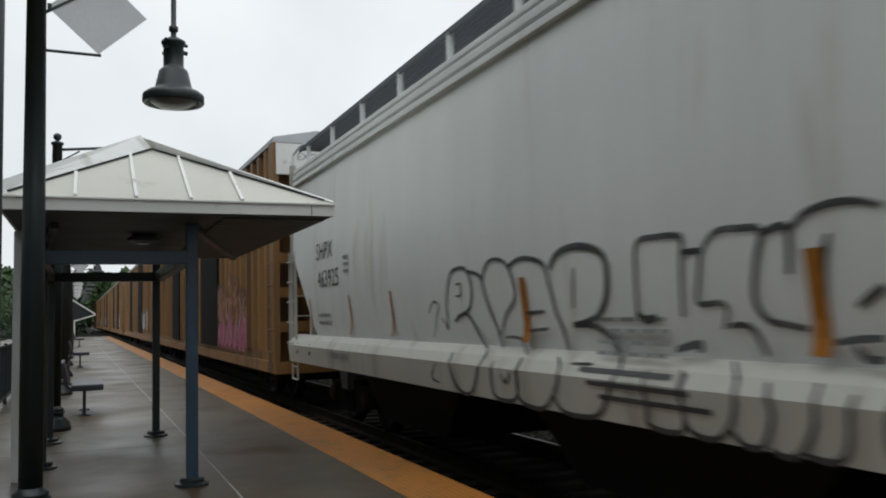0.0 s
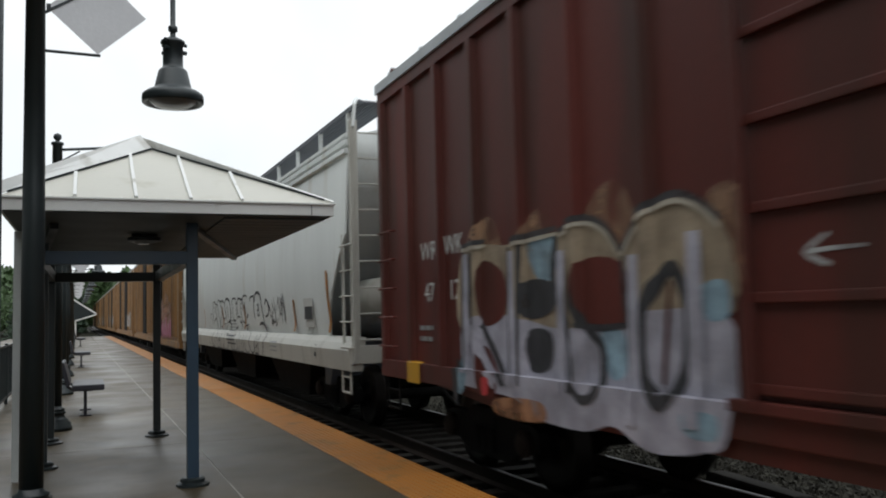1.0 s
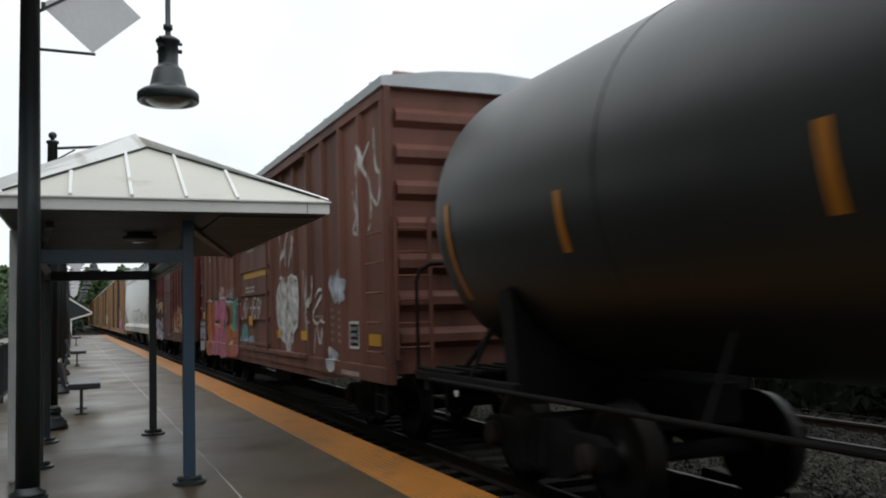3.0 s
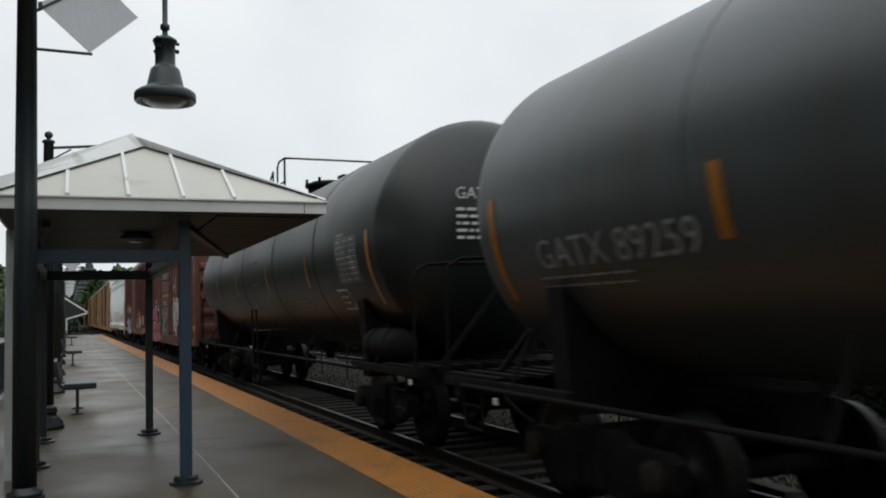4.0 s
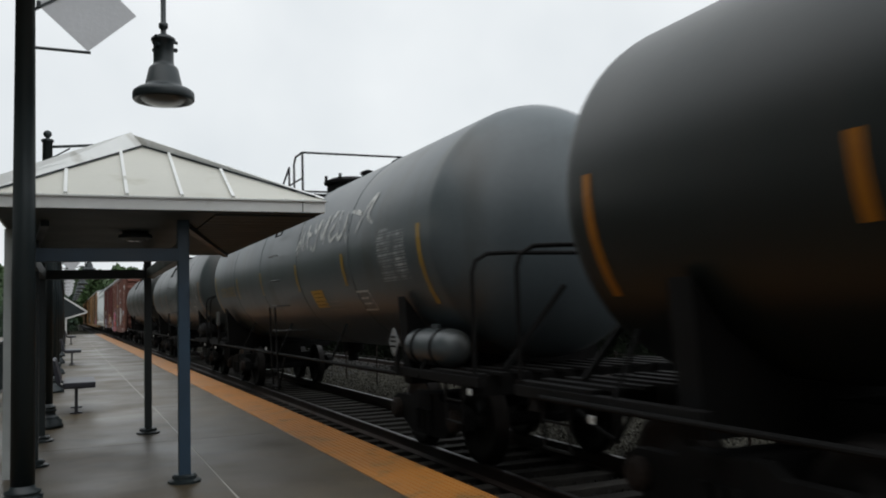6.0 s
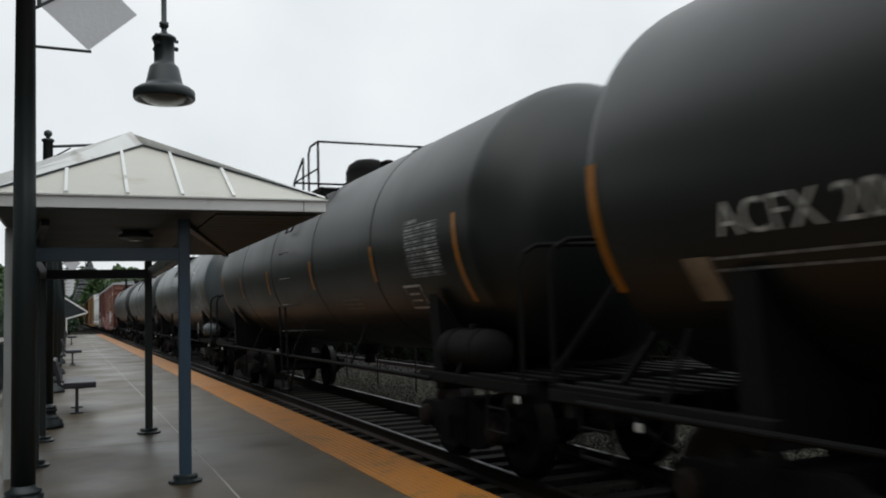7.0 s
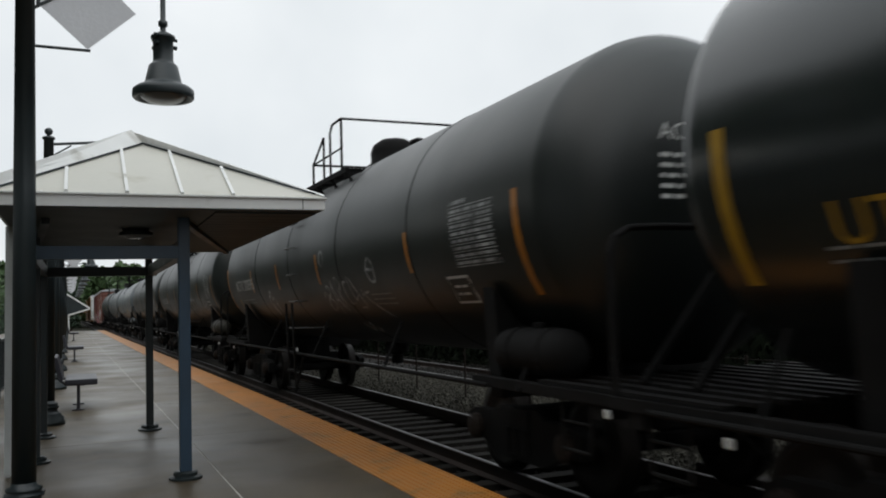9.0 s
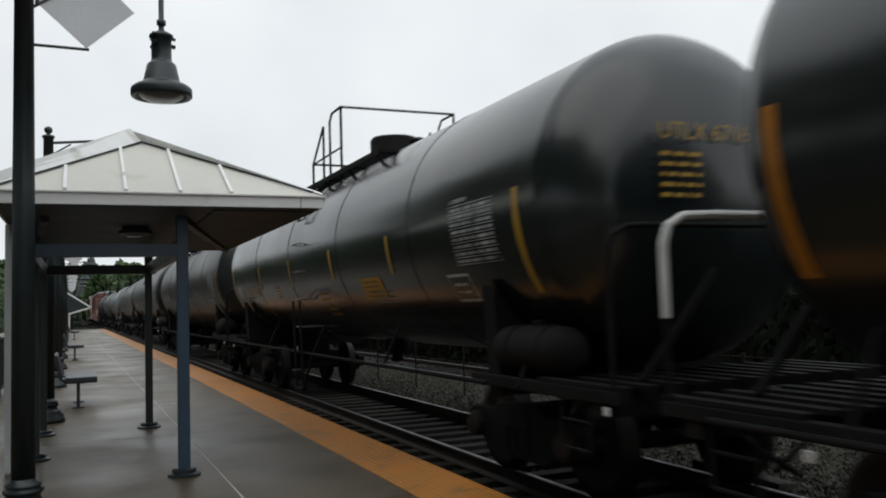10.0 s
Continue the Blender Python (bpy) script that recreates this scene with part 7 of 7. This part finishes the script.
    # white tags on the rear half (points: y, height)
    white = ([(-2.03, 3.83), (-2.08, 3.5), (-2.12, 3.16)], [(-2.5, 3.78), (-2.32, 3.4), (-2.12, 3.2)], [(-2.2, 3.5), (-2.35, 3.2), (-2.3, 2.95)], [(-3.05, 3.5), (-2.6, 3.05), (-2.33, 2.6)], [(-2.56, 2.98), (-2.56, 2.6)], [(-2.79, 2.57), (-3.0, 2.87), (-3.32, 3.04)], [(-3.02, 2.98), (-3.33, 3.06), (-3.28, 2.73)],
             [(-3.84, 2.47), (-3.9, 1.98), (-4.1, 2.42)], [(-4.1, 2.42), (-4.05, 2.0), (-3.93, 1.68)], [(-4.4, 2.35), (-4.36, 2.0), (-4.0, 1.62)], [(-3.92, 1.92), (-4.32, 1.86)], [(-3.95, 1.72), (-4.1, 1.45), (-4.31, 1.62)],
             [(-4.6, 2.0), (-4.84, 2.11), (-5.08, 2.06), (-4.74, 1.9), (-4.45, 1.71), (-4.63, 1.58), (-5.0, 1.64), (-5.25, 1.6)], [(-4.62, 1.52), (-4.55, 1.3), (-4.5, 1.12)], [(-4.7, 1.55), (-4.84, 1.27), (-5.0, 1.5), (-5.1, 1.24), (-5.2, 1.45)])
    for k, pts in enumerate(white):
        line(pts, "spray_white", 0.075 if k < 12 else 0.06, 0.0125 + 0.0004 * k)
    fill([(-2.47, 2.41), (-2.62, 2.28), (-2.8, 2.4), (-3.1, 2.36), (-3.46, 2.34), (-3.47, 1.76), (-3.26, 1.3), (-2.92, 1.22), (-2.86, 1.03), (-2.6, 1.04), (-2.4, 1.3), (-1.98, 1.5), (-1.84, 1.85), (-1.82, 2.09), (-2.12, 2.32)], "spray_white", "thin white graffiti blob", 0.0115)
    for k, pts in enumerate(([(-2.45, 2.42), (-2.1, 2.3), (-1.82, 2.06), (-1.9, 1.6), (-2.35, 1.32)], [(-2.75, 2.38), (-3.1, 2.42), (-3.45, 2.32), (-3.5, 1.8), (-3.28, 1.28)], [(-2.68, 2.2), (-2.66, 1.6), (-2.7, 1.08)], [(-2.1, 2.05), (-2.4, 1.75), (-2.2, 1.6)], [(-3.2, 2.1), (-2.95, 1.7), (-3.25, 1.5)])):
        line(pts, "white_paint" if k < 2 else "spray_grey", 0.05, 0.0195 + 0.0004 * k)
    fill([(-5.36, 2.15), (-5.5, 2.3), (-5.72, 2.26), (-5.88, 2.38), (-6.02, 2.26), (-6.26, 2.2), (-6.2, 2.05), (-6.2, 1.92), (-6.05, 1.86), (-5.85, 1.92), (-5.64, 1.9), (-5.5, 2.04)], "spray_blue", "blue white sprayed cloud", 0.0125)
    fill([(-5.29, 1.22), (-5.6, 1.2), (-5.85, 1.12), (-5.8, 0.92), (-5.45, 0.9)], "spray_white", "white sprayed patch", 0.0125)
    for cy, cz, rx, rz, seed in ((-5.78, 2.12, 0.36, 0.22, 5), (-5.55, 1.06, 0.22, 0.14, 6)):
        rs = random.Random(seed)
        for k in range(4):
            pts = [(rx * math.cos(2.4 * i + k + rs.uniform(-0.4, 0.4)) * rs.uniform(0.5, 1.0), rz * math.sin(2.4 * i + k) * rs.uniform(0.5, 1.1)) for i in range(6)]
            put(ribbon(B(), spline(pts, 5), 0.045, taper=0.4), cy, cz, "spray_blue", "graffiti_tag", "white sprayed scribble", 0.014 + 0.0005 * k)
    for k in range(5):
        put(bars(0.17, 1, 0.1, 0.045, k + 20), -5.54, 1.81 - 0.11 * k, "tan", "small_print")
        put(bars(0.27, 1, 0.1, 0.045, k + 30), -5.97, 1.77 - 0.105 * k, "tan", "small_print")
    put(bars(0.67, 1, 0.1, 0.04, 41), -4.88, 1.71, "tan", "small_print", base=0.0105)
    tag([[(0.3, 0.6), (0.0, 0.35), (0.3, 0.05), (0.32, -0.4), (0.2, -0.55)], [(-0.45, 0.05), (-0.3, -0.3), (-0.45, -0.5), (-0.1, -0.5), (-0.12, 0.1), (-0.3, 0.35), (-0.05, 0.6), (0.0, 0.3), (-0.3, 0.3)], [(0.5, 0.75), (0.55, 0.25), (0.72, 0.1), (0.6, -0.25), (0.35, -0.1)]], -7.1, 3.35, w=0.065)
    put(ribbon(B(), [(-0.2, -0.17), (0.2, -0.17), (0.2, 0.17), (-0.2, 0.17)], 0.05, True), -6.6, 1.43, "white_paint", "data_panel", base=0.012)
    put(rect(B(), -0.18, 0.18, -0.15, 0.15), -6.6, 1.43, "steel", "data_panel", base=0.0105)
    put(bars(0.28, 3, 0.085, 0.045, 33), -6.6, 1.54, "grey_paint", "small_print", base=0.013)
    for y in (-2.1, -3.9, -7.5):
        put(rect(B(), -0.24, 0.24, -0.075, 0.075), y, 1.38, "yellow", "reflector_panel", base=0.02)
    put(rect(B(), -0.4, 0.4, -0.03, 0.03), -6.75, 0.93, "cream_paint", "small_print", base=0.068)


boxcar(-14.41, 8.06, "box1", "oxide red boxcar with cream and orange graffiti", 0.98, -1.6, 1.6, 7, 7, decor_red)
boxcar(-31.98, 8.1, "box2", "faded brown boxcar with pink and teal graffiti", 0.85, -1.45, 1.8, 7, 7, decor_brown)


# -- tall yellow auto carriers --
def auto_carrier(q, first):
    car = car_thing("auto_carrier_car", "tall golden yellow ribbed auto carrier car with graffiti" if first else "tall golden yellow ribbed auto carrier car", q)
    half, w, top, z0 = 13.4, 1.5, 5.25, 0.85
    bm = B()
    box(bm, -w + 0.05, w - 0.05, -half + 0.45, half - 0.45, z0, top - 0.1)
    body = part("body", bm, M["rack"], car)
    bm = B()
    extruded(bm, [(-w - 0.04, top - 0.12), (-w - 0.04, top - 0.02), (-0.7, top + 0.14), (0.7, top + 0.14), (w + 0.04, top - 0.02), (w + 0.04, top - 0.12)], "y", -half, half)
    part("roof", bm, M["galvanised"], car)
    for i in range(36):
        y = -half + 0.9 + i * (2 * half - 1.8) / 35
        if first and 4.3 < -y < 0:
            continue
        bm = B()
        extruded(bm, [(-w + 0.05, y - 0.16), (-w - 0.03, y - 0.1), (-w - 0.03, y + 0.1), (-w + 0.05, y + 0.16)], "z", z0 + 0.2, top - 0.15)
        part("side_rib", bm, M["rack"], body)
    for ya, yb in ((-half + 7.2, -half + 10.4), (half - 10.4, half - 8.2)):
        bm = B()
        box(bm, -w - 0.05, -w + 0.045, ya, yb, z0 + 0.15, top - 0.2, 0.01)
        part("dark_door", bm, M["steel"], car, "soot-dark side door")
    bm = B()
    box(bm, -w - 0.03, w + 0.03, -half, half, z0 - 0.2, z0 + 0.02, 0.01)
    part("underframe", bm, M["rack"], car)
    for s in (-1, 1):
        for x in (-w, -0.55, 0.55, w):
            bm = B()
            box(bm, x - 0.06, x + 0.06, min(s * half, s * (half - 0.4)), max(s * half, s * (half - 0.4)), z0 + 0.02, top - 0.12)
            part("end_frame", bm, M["rack"], car)
        for i in range(6):
            bm = B()
            z = z0 + 0.6 + i * 0.66
            box(bm, -w + 0.05, w - 0.05, min(s * (half - 0.02), s * (half - 0.2)), max(s * (half - 0.02), s * (half - 0.2)), z, z + 0.2)
            part("end_slat", bm, M["rack"], car)
        bm = B()
        box(bm, -w, w, min(s * half, s * (half + 0.03)), max(s * half, s * (half + 0.03)), top - 0.75, top - 0.14)
        part("end_board", bm, M["white"], car, "white warning board across the car end")
        ladder(car, -w - 0.02, s * (half - 0.15), s * (half - 0.6), z0, 3.0, 5, M["rack"])
        coupler(car, s * half, s)
        step(car, -w, s * (half - 0.4), z0 - 0.1, M["steel"])
    bm = text_bm("EXCESS HEIGHT CAR", 0.2)
    for v in bm.verts:
        v.co = Vector((v.co.x - 0.15, -half - 0.036, top - 0.4 + v.co.y))
    part("end_lettering", bm, M["grey_paint"], car)
    trucks(car, half - 2.6)
    rnd = random.Random(31 + int(q))
    side_x = w
    if first:
        y = -half + 6.9
        for k in range(7):
            w, hh = rnd.uniform(0.2, 0.36), rnd.uniform(1.2, 1.75)
            lean = rnd.uniform(-0.08, 0.08)
            for mat, za, zb, e in (("peach", 1.6 + lean, 1.1 + hh, 0.037), ("pink", 1.0, 1.7 + 2 * lean, 0.038)):
                bm = B()
                bm.faces.new([bm.verts.new((u, v, 0)) for u, v in ((-w, 0), (-w - lean, zb - za - 0.1), (-w * 0.4, zb - za), (0.0, zb - za - 0.18), (w * 0.5, zb - za), (w - lean, zb - za - 0.06), (w, 0.05), (0.05, 0.12), (0, -0.06))])
                bmesh.ops.triangulate(bm, faces=bm.faces)
                part("graffiti", on_side(bm, -side_x, y, za, e), M[mat], body, mat + " graffiti letter")
            bm = ribbon(B(), spline([(-w, 0.6), (-w - lean, hh), (-w * 0.4, hh + 0.1), (0.0, hh - 0.1), (w * 0.5, hh + 0.1), (w - lean, hh)], 5), 0.045)
            part("graffiti", on_side(bm, -side_x, y, 1.0, 0.042), M["black_paint"], body, "black graffiti outline")
            for n in range(2):
                bm = ribbon(B(), spline([(rnd.uniform(-w, w), q + rnd.uniform(-0.1, 0.1)) for q in (1.3, 0.9, 0.6, 0.2)], 5), 0.04, taper=0.5)
                part("graffiti", on_side(bm, -side_x, y, 1.0, 0.043 + 0.001 * n), M["white_paint" if n else "red_paint"], body, "graffiti highlight stroke")
            y -= 1.9 * w + 0.06
    else:
        for k in range(8):
            y = rnd.uniform(-11, 2)
            bm = B()
            for _ in range(3):
                ribbon(bm, spline([(rnd.uniform(-0.5, 0.5), rnd.uniform(-0.6, 0.6)) for _ in range(5)], 5), 0.1)
            part("graffiti", on_side(bm, -w, y, 1.7, 0.04), M[rnd.choice(["teal", "white_paint", "grey_paint", "pale_blue"])], body, "sprayed graffiti")
    return car


for i in range(6):
    auto_carrier(16.4 + 13.4 + i * 28.2, i == 0)


# ---- running train ----
def motions():
    """The whole train runs away along the track at one speed."""
    for car, q in CARS:
        rows = []
        for i in range(21):
            t = i * 0.5
            u = q + SPEED * t
            rows.append((t, pose(TRACK_X + bend(u), u, RAIL_Z, 0, 0, heading(u))))
        walk(car, rows)


motions()
